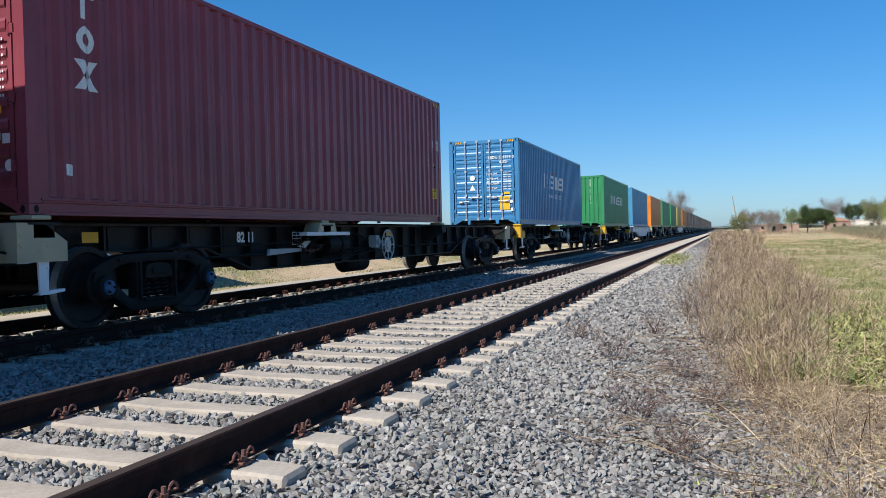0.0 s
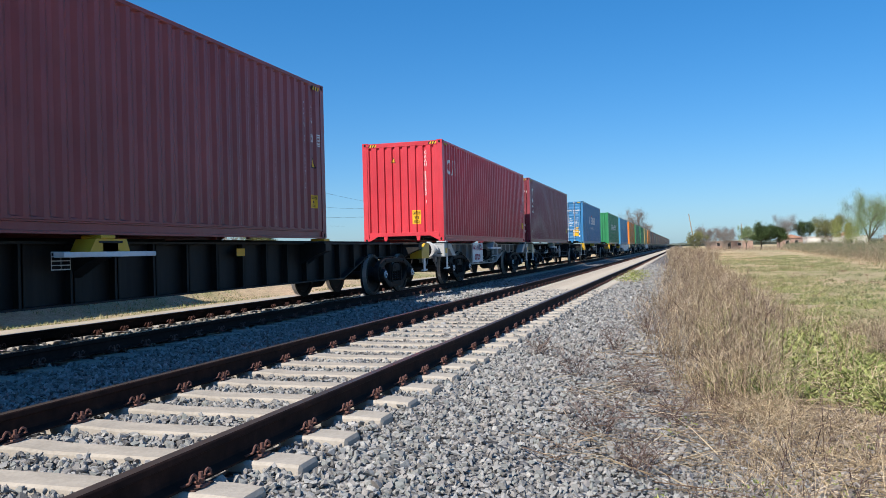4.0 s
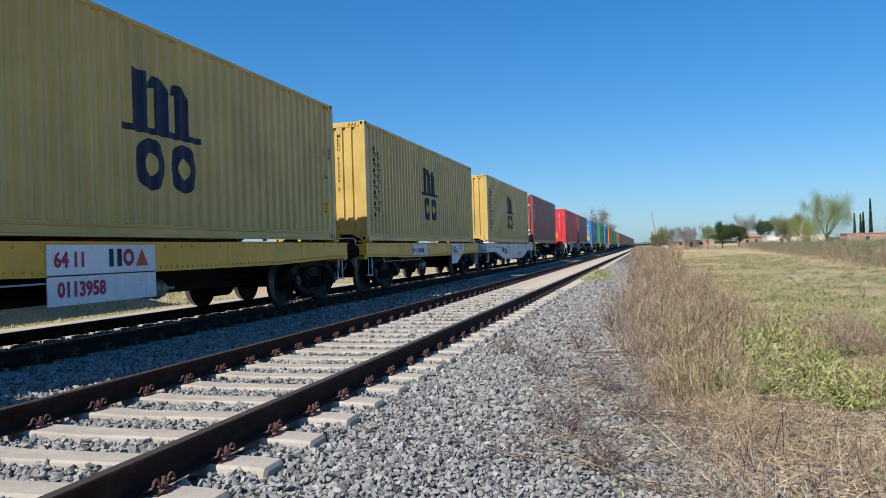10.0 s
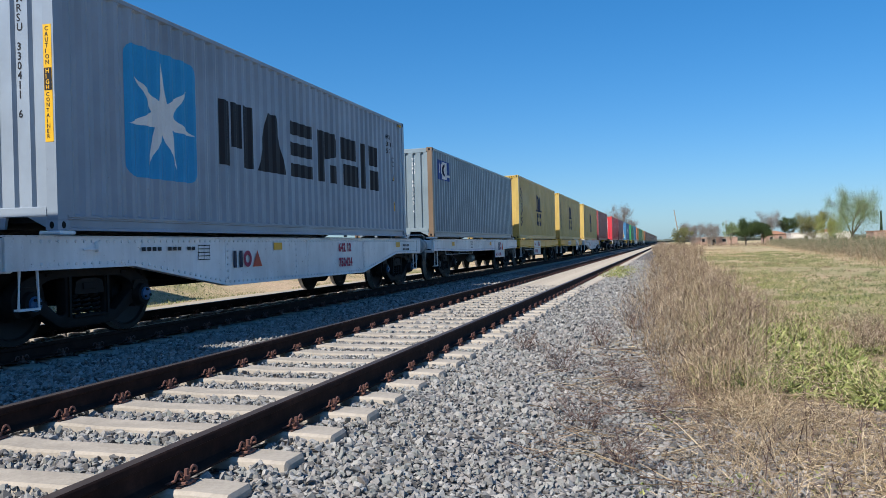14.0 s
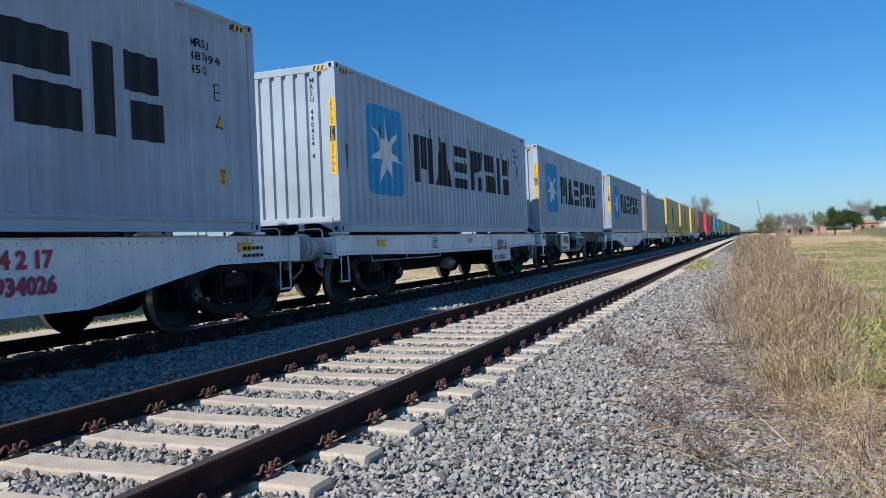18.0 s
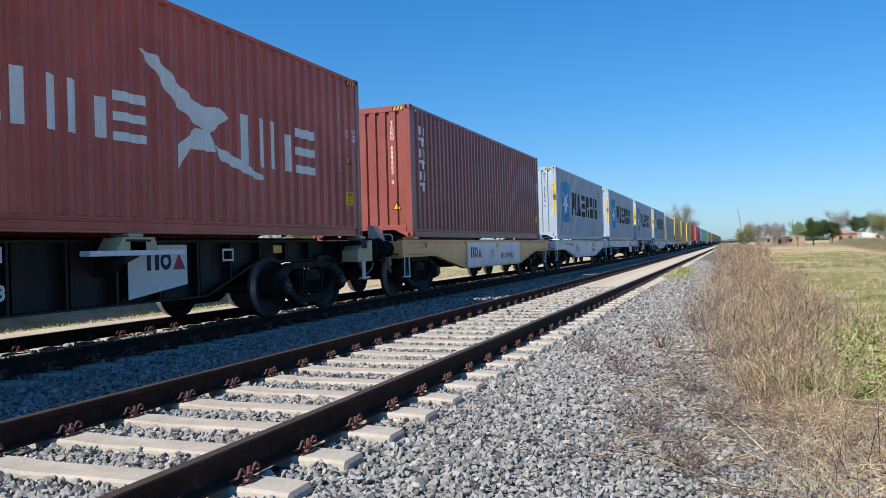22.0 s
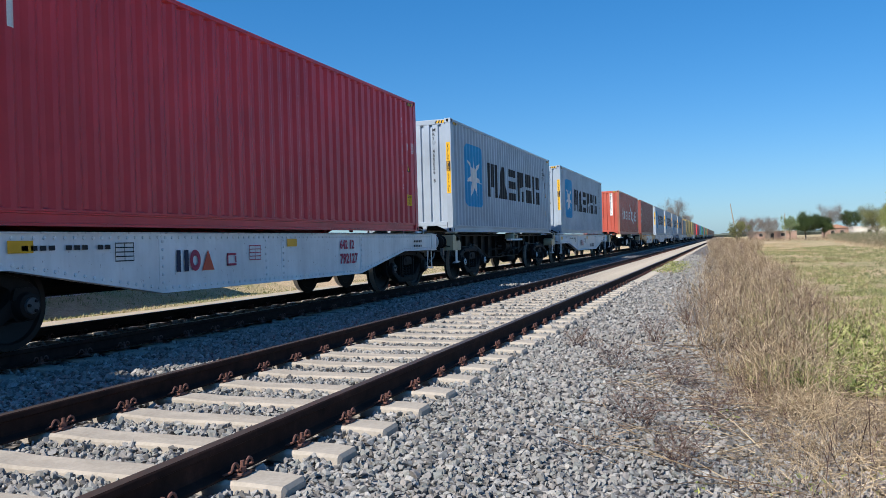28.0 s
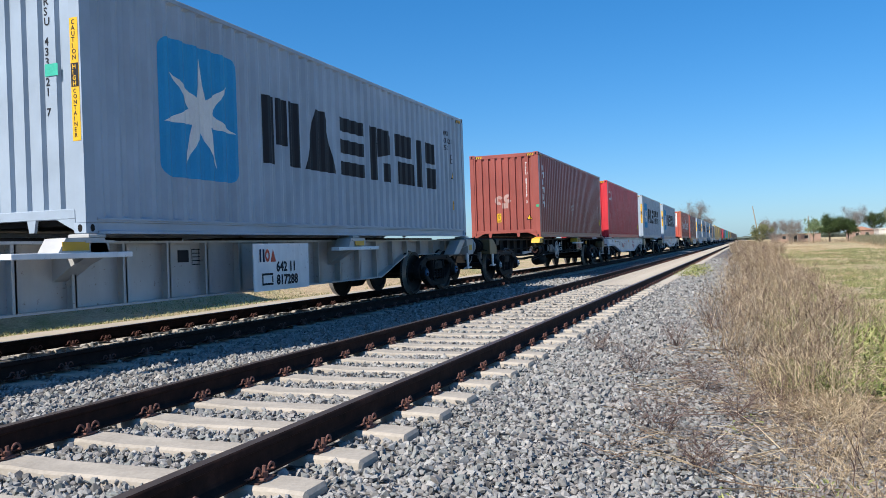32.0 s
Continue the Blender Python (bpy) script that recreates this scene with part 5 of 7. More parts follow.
train["red1"] = load(-7.53, SKEL, DEEP_RED, "deep red shipping container with pale lettering and yellow stickers", "weathered grey skeletal wagon with a white sign board", SILVER, cap=0, corner=SILVER)
train["maroon2"] = load(-27.56, LONG_REAR, (0.27, 0.066, 0.069), "maroon shipping container with red barred doors and pale lettering", BLACK_LONG + ", with yellow corner brackets", BLACK, doors=True, corner=GOLD, deep=0.45)
train["sand1"] = load(-41.85, FISH, SAND, "sand yellow shipping container with a large navy emblem", "white fish-bellied flat wagon with black numbers", WHITE, cap=2)
train["sand2"] = load(-57.08, SILL, SAND, "sand yellow shipping container with navy lettering and emblem", "ochre flat wagon with a white triangular sign board", TAN, cap=2)
train["sand3"] = load(-71.29, SILL, SAND, "sand yellow shipping container with a navy emblem on its side", "ochre flat wagon with a white hanging sign board", TAN, cap=2)
train["slate"] = load(-85.16, SILL, SLATE, "weathered grey shipping container with blue emblem and rusty posts", "white flat wagon with a hanging sign board", WHITE, tall=LOW, wear=0.9, cap=2, post=paint((0.2, 0.14, 0.095), 1.0))
train["star1"] = load(-99.88, FISH, DULL_GREY, "pale grey shipping container with large dark lettering", "white fish-bellied flat wagon with faded red numbers", WHITE, cap=1, wear=0.6)
train["star2"] = load(-114.44, SKEL, PALE_GREY, "pale grey shipping container with a light blue star emblem", "weathered grey skeletal wagon with a white sign board", SILVER, cap=2, corner=WHITE, wear=0.4)
train["star3"] = load(-128.19, SILL, PALE_GREY, "pale grey shipping container with rust streaks and a star emblem", "white flat wagon with a hanging sign board", WHITE, cap=2, wear=0.9)
train["star4"] = load(-142.75, FISH, PALE_GREY, "pale grey shipping container with a faded star emblem", "white fish-bellied flat wagon with chipped paint", WHITE, cap=2, wear=0.5)
train["russet1"] = load(-158.08, FISH, (0.265, 0.078, 0.068), "russet brown shipping container with pale upright lettering", "ochre fish-bellied flat wagon with a white panel", OCHRE, cap=2, wear=0.5)
train["brick"] = load(-172.79, LONG_FRONT, BRICK, "brick red shipping container with large pale lettering", BLACK_LONG + ", with deep girders", BLACK, cap=2, deep=0.42, wear=1.1, post=paint((0.33, 0.12, 0.08), 1.4))
train["star5"] = load(-193.1, FISH, PALE_GREY, "clean pale grey shipping container with a star emblem", "white fish-bellied flat wagon with a coloured emblem", WHITE, cap=0, wear=0.3)
train["star6"] = load(-207.51, SKEL, PALE_GREY, "pale grey shipping container with a star emblem and yellow sticker", "rusty dark skeletal wagon with cream corners", BLACK, cap=0, wear=0.4)
train["red2"] = load(-222.14, FISH, DEEP_RED, "deep red shipping container with pale lettering and scuffs", "white fish-bellied flat wagon with red numbers", WHITE, cap=2, wear=0.4)
train["russet2"] = load(-236.52, LONG_FRONT, RUSSET, "russet brown shipping container with pale lettering and worn stickers", BLACK_LONG + ", with a hand wheel", BLACK, cap=0, corner=GOLD, wear=0.5, deep=0.66)
train["star7"] = load(-256.38, LONG_FRONT, PALE_GREY, "pale grey shipping container with a star emblem and green sticker", "long pale grey skeletal wagon with a white sign board", SILVER, cap=1, corner=SILVER, wear=0.4, deep=0.45)


# ---- lettering, emblems and stickers on the boxes ----
def on_end(root, name, piece, material, y=-0.003, label=""):
    v, f = piece
    me = bpy.data.meshes.new(name)
    me.from_pydata([(a, y, z) for a, z in v], [], f)
    me.materials.append(material)
    return part(name, me, root, label)


def end_code(root, text, a, ink, top=2.66, size=0.088, step=0.108):
    marking(root, "code_lettering", *column_text(text, a, top, size, step), ink, face="end")


def caution_text(root, a0, a1, z0, z1, face):
    """Three lines of black writing on a yellow sticker."""
    out, h = [], (z1 - z0) / 3.6
    for i, text in enumerate(("CAUTION", "9'6", "HIGH")):
        v, f = lettering(text, 1.0)
        wide, tall = max(p[0] for p in v), max(p[1] for p in v)
        k = (a1 - a0) * (0.86, 0.5, 0.6)[i] / wide
        mid = (a0 + a1) / 2 - k * wide / 2
        out.append(([(mid + p[0] * k, z1 - h * (i + 1) * 1.12 + p[1] / tall * h * 0.8) for p in v], f))
    marking(root, "caution_lettering", *merged(out), INK, face=face, lift=0.006)


def side_codes(root, text, ink, sticker=True):
    """Upright code, type code, frames, triangle and height sticker near the far end."""
    marking(root, "code_lettering", *column_text(text, 11.36, 2.47, 0.1, 0.122), ink)
    marking(root, "type_lettering", *column_text("45G1", 11.66, 2.47, 0.1, 0.122), ink)
    marking(root, "data_frame", *merged(outlined(11.63, 1.78, 0.15, 0.14) + [rect(11.67, 11.685, 1.81, 1.89), rect(11.71, 11.745, 1.81, 1.825), rect(11.71, 11.745, 1.875, 1.89), rect(11.71, 11.722, 1.825, 1.875)]), ink, "small printed type box")
    marking(root, "data_frame", *merged(outlined(11.88, 1.72, 0.14, 0.22) + [rect(11.905, 11.995, 1.755 + 0.06 * i, 1.78 + 0.06 * i) for i in range(3)]), ink, "small printed height box")
    triangle_sign(root, 11.61, 1.3, 0.24)
    if sticker:
        s = marking(root, "height_sticker", *rect(11.58, 11.86, 0.56, 0.8), YELLOW, "yellow height sticker", lift=0.004)
        caution_text(s, 11.58, 11.86, 0.56, 0.8, "side")


def block_row(a0, a1, z0, z1):
    """Six heavy plain blocks with cuts, as broad as they are tall."""
    w, h = (a1 - a0) / 6.0, z1 - z0
    out = []
    for i in range(6):
        a, b = a0 + w * i, a0 + w * (i + 0.84)
        m, s = (a + b) / 2, 0.26 * w
        if i == 0:
            out += [rect(a, a + s, z0, z1), rect(m - s / 2, m + s / 2, z0 + 0.3 * h, z1), rect(b - s, b, z0, z1)]
        elif i == 1:
            out += [poly([(a, z0), (b, z0), (m + s / 2, z1), (m - s / 2, z1)])]
        elif i == 2:
            out += [rect(a, b, z1 - 0.24 * h, z1), rect(a, b, z0 + 0.38 * h, z0 + 0.62 * h), rect(a, b, z0, z0 + 0.24 * h)]
        elif i == 3:
            out += [rect(a, a + s, z0, z1), poly([(a + 1.3 * s, z0 + 0.45 * h), (b, z0 + 0.55 * h), (b, z1 - 0.1 * h), (b - 0.4 * s, z1), (a + 1.3 * s, z1)]), rect(b - 1.2 * s, b, z0, z0 + 0.36 * h)]
        elif i == 4:
            out += [rect(a, b - 0.12 * w, z0 + 0.55 * h, z1), rect(a + 0.12 * w, b, z0, z0 + 0.45 * h)]
        else:
            out += [rect(a, a + s, z0, z1), rect(a + 1.4 * s, b, z0 + 0.55 * h, z1), rect(a + 1.8 * s, b + 0.08 * w, z0, z0 + 0.45 * h)]
    return merged(out)


def star_box(root, code, faint=False):
    """The light blue square with a white star, and six large dark strokes beside it."""
    marking(root, "blue_panel", *rounded(1.23, 2.76, 0.70, 2.40, 0.16), AZURE, "light blue square panel")
    marking(root, "white_star", *star(2.0, 1.53, 0.74, 7, 0.31), CHALK, "white seven-pointed star", lift=0.006)
    marking(root, "large_lettering", *block_row(3.42, 10.4, 1.05, 2.05), INK, "large dark block shapes in a row")
    end_code(root, code, 0.72, INK)
    for s in (-1, 1):
        p = on_end(root, "caution_strip", rect(s * 1.14 - 0.055, s * 1.14 + 0.055, 0.98, 2.28), YELLOW, label="yellow caution strip")
        on_end(p, "caution_lettering", column_text("CAUTION", s * 1.14 - 0.03, 2.26, 0.05, 0.062), INK, -0.005)
        on_end(p, "black_band", rect(s * 1.14 - 0.05, s * 1.14 + 0.05, 1.55, 1.8), INK, -0.005)
        on_end(p, "caution_lettering", column_text("HIGH", s * 1.14 - 0.03, 1.79, 0.05, 0.06), YELLOW, -0.007)
        on_end(p, "caution_lettering", column_text("CONTAINER", s * 1.14 - 0.03, 1.53, 0.045, 0.058), INK, -0.005)
    owner, serial, check = code.split()
    rows = [moved(lettering(ch, 0.11), 10.86 + 0.09 * i, 2.36 - 0.17 * k) for k, text in enumerate((owner, serial + check, "45G1")) for i, ch in enumerate(text)]
    marking(root, "code_lettering", *merged(rows), INK)
    marking(root, "data_frame", *merged([rect(11.28, 11.42, 1.72 + d, 1.735 + d) for d in (0, 0.1, 0.2)] + [rect(11.28 + d, 11.295 + d, 1.735, 1.92) for d in (0, 0.125)]), INK)
    triangle_sign(root, 11.28, 1.36, 0.2)
    s = marking(root, "height_sticker", *rect(11.32, 11.5, 0.62, 0.84), YELLOW, "yellow height sticker", lift=0.004)
    caution_text(s, 11.32, 11.5, 0.62, 0.84, "side")


def emblem_box(root, code):
    """The sand-coloured boxes: upright bars over two rings, and two columns of small strokes."""
    up = [rect(5.22, 5.54, 1.5, 2.25), rect(5.72, 6.04, 1.5, 2.06), rect(6.24, 6.56, 1.5, 2.04), rect(4.98, 6.88, 1.41, 1.5)]
    marking(root, "navy_emblem", *merged(up), NAVY, "navy emblem of upright bars")
    marking(root, "navy_emblem", *merged([poly([(5.54, 2.02), (5.7, 2.22), (5.94, 2.2), (6.04, 2.06), (5.72, 2.06)]), poly([(6.05, 2.02), (6.22, 2.2), (6.46, 2.18), (6.56, 2.04), (6.24, 2.04)])]), NAVY, lift=0.005)
    marking(root, "navy_emblem", *merged([ring_arc(5.62, 1.0, 0.16, 0.36, 0, 360, 22, 0.95), ring_arc(6.42, 1.0, 0.16, 0.36, 0, 360, 22, 0.95)]), NAVY, "two navy rings")
    marking(root, "small_lettering", *bar_column(0.68, 0.9, 2.36, 0.58, 13), NAVY)
    marking(root, "small_lettering", *bar_column(0.98, 1.12, 2.25, 0.72, 11, (8,)), NAVY)
    end_code(root, code, 0.5, INK, 2.6)
    side_codes(root, code, INK)


def door_notes(root, code, ink=CHALK):
    """Code, type and weight lines on the doors of a box."""
    on_end(root, "code_lettering", moved(lettering(code, 0.1), 0.16, tall_z(2.22)), ink, 0.002)
    on_end(root, "type_lettering", moved(lettering("45G1", 0.1), 0.55, tall_z(2.06)), ink, 0.002)
    for i, text in enumerate(("MAX.WT.", "TARE WT.", "PAYLOAD", "CU. CAP.")):
        on_end(root, "weight_lettering", moved(lettering(text, 0.07), 0.1, 1.68 - 0.16 * i), ink, 0.002)
    rows = []
    for i in range(8):
        rows += [rect(a, a + w, 1.745 - 0.08 * i, 1.772 - 0.08 * i) for a, w in ((0.68, 0.02), (0.715, 0.02), (0.75, 0.02), (0.785, 0.02), (0.85, 0.02), (0.885, 0.02), (0.92, 0.02))]
    tagged(on_end(root, "weight_lines", merged(rows), ink, 0.002), kind="stuff")
    on_end(root, "round_sticker", ring_arc(0.98, 0.5, 0.0, 0.06, 0, 360, 14), CHALK, 0.002)
    on_end(root, "small_sticker", rect(0.9, 1.0, 0.72, 0.82), CHALK, 0.002)
    on_end(root, "yellow_sticker", rect(0.7, 0.9, 1.02, 1.1), YELLOW, 0.002)


def tall_z(z):
    return z


def red_box(root, code):
    marking(root, "pale_lettering", *merged([ring_arc(0.76, 2.16, 0.13, 0.22, 60, 300, 12, 0.8), poly([(0.98, 1.94), (1.05, 1.94), (1.24, 2.38), (1.16, 2.38)]), rect(1.08, 1.16, 1.94, 2.38), rect(1.32, 1.42, 1.93, 2.4)]), CHALK, "pale block lettering")
    end_code(root, code, 0.66, CHALK, 2.6, 0.095, 0.118)
    triangle_sign(root, -0.35, 2.3, 0.16, "end")
    s = marking(root, "caution_sticker", *rect(0.28, 0.54, 0.5, 0.9), YELLOW, "yellow caution sticker", "end", 0.004)
    caution_text(s, 0.28, 0.54, 0.5, 0.9, "end")
    side_codes(root, code, CHALK)


def russet_box(root, code):
    marking(root, "pale_lettering", *bar_column(0.62, 0.95, 2.52, 1.0, 6), CHALK, "column of pale lettering")
    end_code(root, code, 0.75, CHALK, 2.55)
    triangle_sign(root, 0.755, 0.6, 0.2, "end")
    s = marking(root, "caution_sticker", *rect(-0.3, -0.14, 0.55, 0.85), YELLOW, "yellow caution sticker", "end", 0.004)
    caution_text(s, -0.3, -0.14, 0.55, 0.85, "end")
    side_codes(root, code, CHALK)


emblem_box(train["sand1"][0], "MSMU 849440 0")
emblem_box(train["sand2"][0], "MEDU 427736 2")
emblem_box(train["sand3"][0], "MSMU 410861 7")
for key, code in (("star1", "MRSU 330411 6"), ("star2", "MRSU 524133 1"), ("star3", "MRSU 440424 4"), ("star4", "MRSU 487994 9"), ("star5", "MRSU 615011 2"), ("star6", "MRSU 455626 8"), ("star7", "MRSU 433321 7")):
    star_box(train[key][0], code)
RUN = plain("rust_run", (0.13, 0.1, 0.075), 0.85, 0, 0.5, 6, 0.2, 40)
r3 = np.random.default_rng(3)
for k in range(26):
    a, top, long, wide = 0.5 + 0.43 * k + r3.uniform(-0.12, 0.12), r3.uniform(1.2, 2.65), r3.uniform(0.15, 0.6), r3.uniform(0.012, 0.035)
    marking(train["star3"][0], "rust_run", *poly([(a - wide, top), (a + wide, top - 0.02), (a + 0.6 * wide, top - 0.6 * long), (a, top - long), (a - 0.7 * wide, top - 0.5 * long)]), RUN, lift=0.0075)
red_box(train["red1"][0], "CAAU 553752 1")
red_box(train["red2"][0], "CAAU 522736 2")
russet_box(train["russet1"][0], "TCKU 689603 0")
russet_box(train["russet2"][0], "TLLU 691313 2")
box = train["russet2"][0]
TORN = plain("torn_paper", (0.42, 0.27, 0.24), 0.8)
marking(box, "worn_sticker", *merged([ring_arc(5.4, 1.15, 0.0, 0.12, 0, 300, 9), rect(5.45, 5.7, 0.85, 1.0), ring_arc(5.7, 1.18, 0.03, 0.12, 40, 330, 9)]), TORN, "torn pale sticker")
marking(box, "worn_sticker", *merged([ring_arc(-0.2, 1.3, 0.05, 0.16, 30, 300, 9), rect(-0.1, 0.12, 1.02, 1.2), ring_arc(0.1, 1.35, 0.02, 0.15, 60, 330, 9)]), TORN, "torn pale sticker", "end")
on_end(box, "green_sticker", rect(1.1, 1.2, 1.02, 1.1), plain("green_sticker", (0.05, 0.4, 0.2), 0.5), label="green sticker on the post")
on_end(train["star7"][0], "green_sticker", rect(0.72, 0.9, 1.7, 1.83), plain("teal_sticker", (0.05, 0.42, 0.3), 0.5), 0.004, "green sticker on the end")
for key, code in (("maroon1", "TXGU 716097 1"), ("maroon2", "TXGU 715629 3")):
    box = train[key][0]
    for i, (z1, z0) in enumerate(((2.5, 2.12), (2.05, 1.75), (1.68, 1.36))):
        marking(box, "pale_lettering", *(merged([rect(0.76, 0.84, z0, z1), rect(0.7, 0.98, z1 - 0.14, z1 - 0.07)]) if i == 0 else ring_arc(0.84, (z0 + z1) / 2, 0.07, 0.15, 0, 360, 14, 0.9) if i == 1 else merged(
            [poly([(0.68, z1), (0.8, z1), (1.0, z0), (0.88, z0)]), poly([(0.9, z1), (1.0, z1), (0.8, z0), (0.68, z0)])])), CHALK, "pale lettering down the side")
    door_notes(box, code)
    marking(box, "small_sticker", *rect(0.5, 0.62, 0.42, 0.54), CHALK)
    side_codes(box, code, CHALK)
box = train["blue"][0]
marking(box, "white_lettering", *bar_row(4.0, 8.2, 1.42, 1.95, 7), CHALK, "row of white lettering")
marking(box, "orange_flash", *poly([(5.2, 2.0), (6.0, 2.12), (5.8, 2.0)]), VERMILION)
marking(box, "white_lettering", *bar_row(4.7, 7.3, 1.06, 1.2, 9), CHALK)
door_notes(box, "NIDU 521919 0")
p = on_end(box, "caution_sign", rect(0.55, 0.9, 0.5, 0.95), YELLOW, 0.003, "yellow caution sign")
on_end(p, "caution_lettering", moved(lettering("CAUTION", 0.055), 0.57, 0.85), INK, 0.001)
on_end(box, "round_sticker", ring_arc(-0.4, 1.6, 0.0, 0.09, 0, 360, 16), CHALK, 0.002)
on_end(box, "warning_triangle", poly([(-0.5, 1.18), (-0.3, 1.18), (-0.4, 1.37)]), CHALK, 0.002)
box = train["green"][0]
marking(box, "white_lettering", *bar_row(3.0, 8.8, 1.35, 1.85, 4), CHALK, "four white letters")
end_code(box, "UACU 821655 4", 0.4, CHALK)
box = train["slate"][0]
p = marking(box, "blue_emblem", *rect(0.69, 2.02, 1.72, 2.3), plain("blue_emblem", (0.02, 0.06, 0.24), 0.5), "blue and white emblem panel")
marking(p, "white_square", *rect(1.12, 1.6, 1.75, 2.27), CHALK, lift=0.005)
marking(p, "blue_ring", *ring_arc(1.36, 2.02, 0.1, 0.19, 0, 360, 18, 0.8), NAVY, lift=0.007)
for piece in (rect(0.76, 0.82, 1.9, 2.2), rect(0.88, 0.94, 1.9, 2.15), rect(1.0, 1.06, 1.9, 2.2), rect(1.7, 1.78, 1.84, 2.15), rect(1.78, 1.93, 1.84, 1.91)):
    marking(p, "white_bar", *piece, CHALK, lift=0.005)
end_code(box, "TDRU 681363 4", 0.6, CHALK, 2.3, 0.09, 0.125)
marking(box, "code_lettering", *column_text("681363", 11.2, 2.32, 0.09, 0.12), CHALK)
box = train["brick"][0]
marking(box, "pale_lettering", *merged([rect(1.69, 1.82, 1.0, 1.84), rect(2.1, 2.23, 1.0, 1.8), rect(1.82, 2.1, 1.36, 1.44)]), CHALK, "tall pale lettering")
marking(box, "pale_lettering", *bar_row(2.4, 6.5, 1.05, 1.62, 6), CHALK, "pale lettering")
marking(box, "pale_lettering", *bar_row(8.3, 10.55, 1.0, 1.72, 3), CHALK, "pale lettering")
for i, piece in enumerate([poly([(6.3, 2.18), (6.62, 2.16), (7.1, 1.85), (7.5, 1.66), (7.3, 1.46), (6.95, 1.62), (6.6, 1.95)]), poly([(7.3, 1.66), (7.9, 1.72), (8.05, 1.6), (7.6, 1.32), (7.3, 1.45)]),
                                           poly([(6.98, 0.78), (7.0, 1.12), (7.35, 1.38), (7.65, 1.35), (7.75, 1.1), (7.2, 1.1)]), poly([(7.7, 1.2), (8.1, 1.12), (8.98, 0.84), (8.8, 0.8), (7.9, 1.0)])]):
    marking(box, "pale_figure", *piece, CHALK, "pale painted figure", lift=0.003 + 0.0015 * i)
p = marking(box, "code_strip", *rect(0.6, 0.78, 1.25, 2.72), CHALK, "white code strip", "end")
marking(p, "code_lettering", *column_text("HASU 435983 3", 0.64, 2.68, 0.085, 0.105), INK, face="end", lift=0.005)
side_codes(box, "HASU 435983", CHALK)

# ---- signs on the wagons ----
TRIO = (NAVY, CRIMSON, VERMILION)


def operator_mark(root, y, z, w, h, x=1.327, inks=TRIO):
    """Three plain blocks in the operator's colours: two bars, a ring and a wedge."""
    d = w / 3
    flat_mark(root, "operator_emblem", merged([rect(y, y + 0.3 * d, z, z + h), rect(y + 0.58 * d, y + 0.9 * d, z, z + h)]), inks[0], x)
    flat_mark(root, "operator_emblem", ring_arc(y + 1.42 * d, z + h / 2, 0.24 * h, 0.5 * h, 0, 360, 20, 0.84 * d / h), inks[1], x)
    flat_mark(root, "operator_emblem", poly([(y + 1.95 * d, z), (y + 2.95 * d, z), (y + 2.45 * d, z + h)]), inks[2], x)


def amber(root, *ys, z=0.98, w=0.3, h=0.12, x=1.327):
    for y in ys:
        flat_mark(root, "amber_reflector", rect(y, y + w, z, z + h), AMBER, x, "amber reflector panel")


def small_table(root, y, z, x=1.327, ink=INK):
    flat_mark(root, "data_table", merged([rect(y, y + 0.3, z + 0.05 * i, z + 0.05 * i + 0.012) for i in range(5)] + [rect(y + 0.145 * i, y + 0.145 * i + 0.01, z, z + 0.2) for i in range(3)]), ink, x)


w = train["sand1"][1]
operator_mark(w, 3.4, 0.72, 0.8, 0.24)
amber(w, -0.5, 4.3, 7.45, 12.4)
flat_mark(w, "outlined_box", merged([rect(4.7, 4.98, 0.86, 0.89), rect(4.7, 4.98, 1.0, 1.03), rect(4.7, 4.73, 0.86, 1.03), rect(4.95, 4.98, 0.9, 0.99)]), INK)
write_on(w, "wagon_number", "64 2 11", 7.07, 0.62, 0.15, INK)
write_on(w, "wagon_number", "932616", 7.85, 0.62, 0.15, INK)
w = train["sand2"][1]
p = flat_mark(w, "white_panel", rect(3.46, 5.11, 0.84, 1.15), CHALK, 1.322, "white painted panel")
write_on(w, "wagon_number", "64 3 11 694588", 3.52, 0.92, 0.13, CRIMSON)
number_plate_board(w, 8.15, 10.0, 0.5, 1.17, cut=0.6)
operator_mark(w, 8.25, 0.85, 0.8, 0.24, 1.335)
small_table(w, 9.3, 0.95, 1.335)
w = train["sand3"][1]
number_plate_board(w, 3.45, 5.45, 0.46, 1.15)
write_on(w, "wagon_number", "64 11", 3.55, 0.9, 0.17, CRIMSON, 1.335)
operator_mark(w, 4.5, 0.88, 0.8, 0.22, 1.335)
write_on(w, "wagon_number", "0113958", 3.6, 0.56, 0.17, CRIMSON, 1.335)
w = train["slate"][1]
amber(w, 1.6, 7.0)
small_table(w, 4.0, 0.9)
number_plate_board(w, 7.95, 9.75, 0.5, 1.15)
operator_mark(w, 8.5, 0.78, 1.0, 0.3, 1.335)
write_on(w, "wagon_number", "642 11 012982", 8.05, 0.56, 0.12, CRIMSON, 1.335)
w = train["star1"][1]
amber(w, 4.8, 11.06)
operator_mark(w, 3.5, 0.72, 0.9, 0.26)
write_on(w, "wagon_number", "642 12", 7.55, 0.92, 0.17, CRIMSON)
write_on(w, "wagon_number", "752424", 7.55, 0.62, 0.17, CRIMSON)
w = train["star2"][1]
number_plate_board(w, 2.6, 3.95, 0.57, 1.17)
operator_mark(w, 2.95, 0.82, 0.85, 0.28, 1.335)
write_on(w, "wagon_number", "642 29 0007120", 2.66, 0.63, 0.095, INK, 1.335)
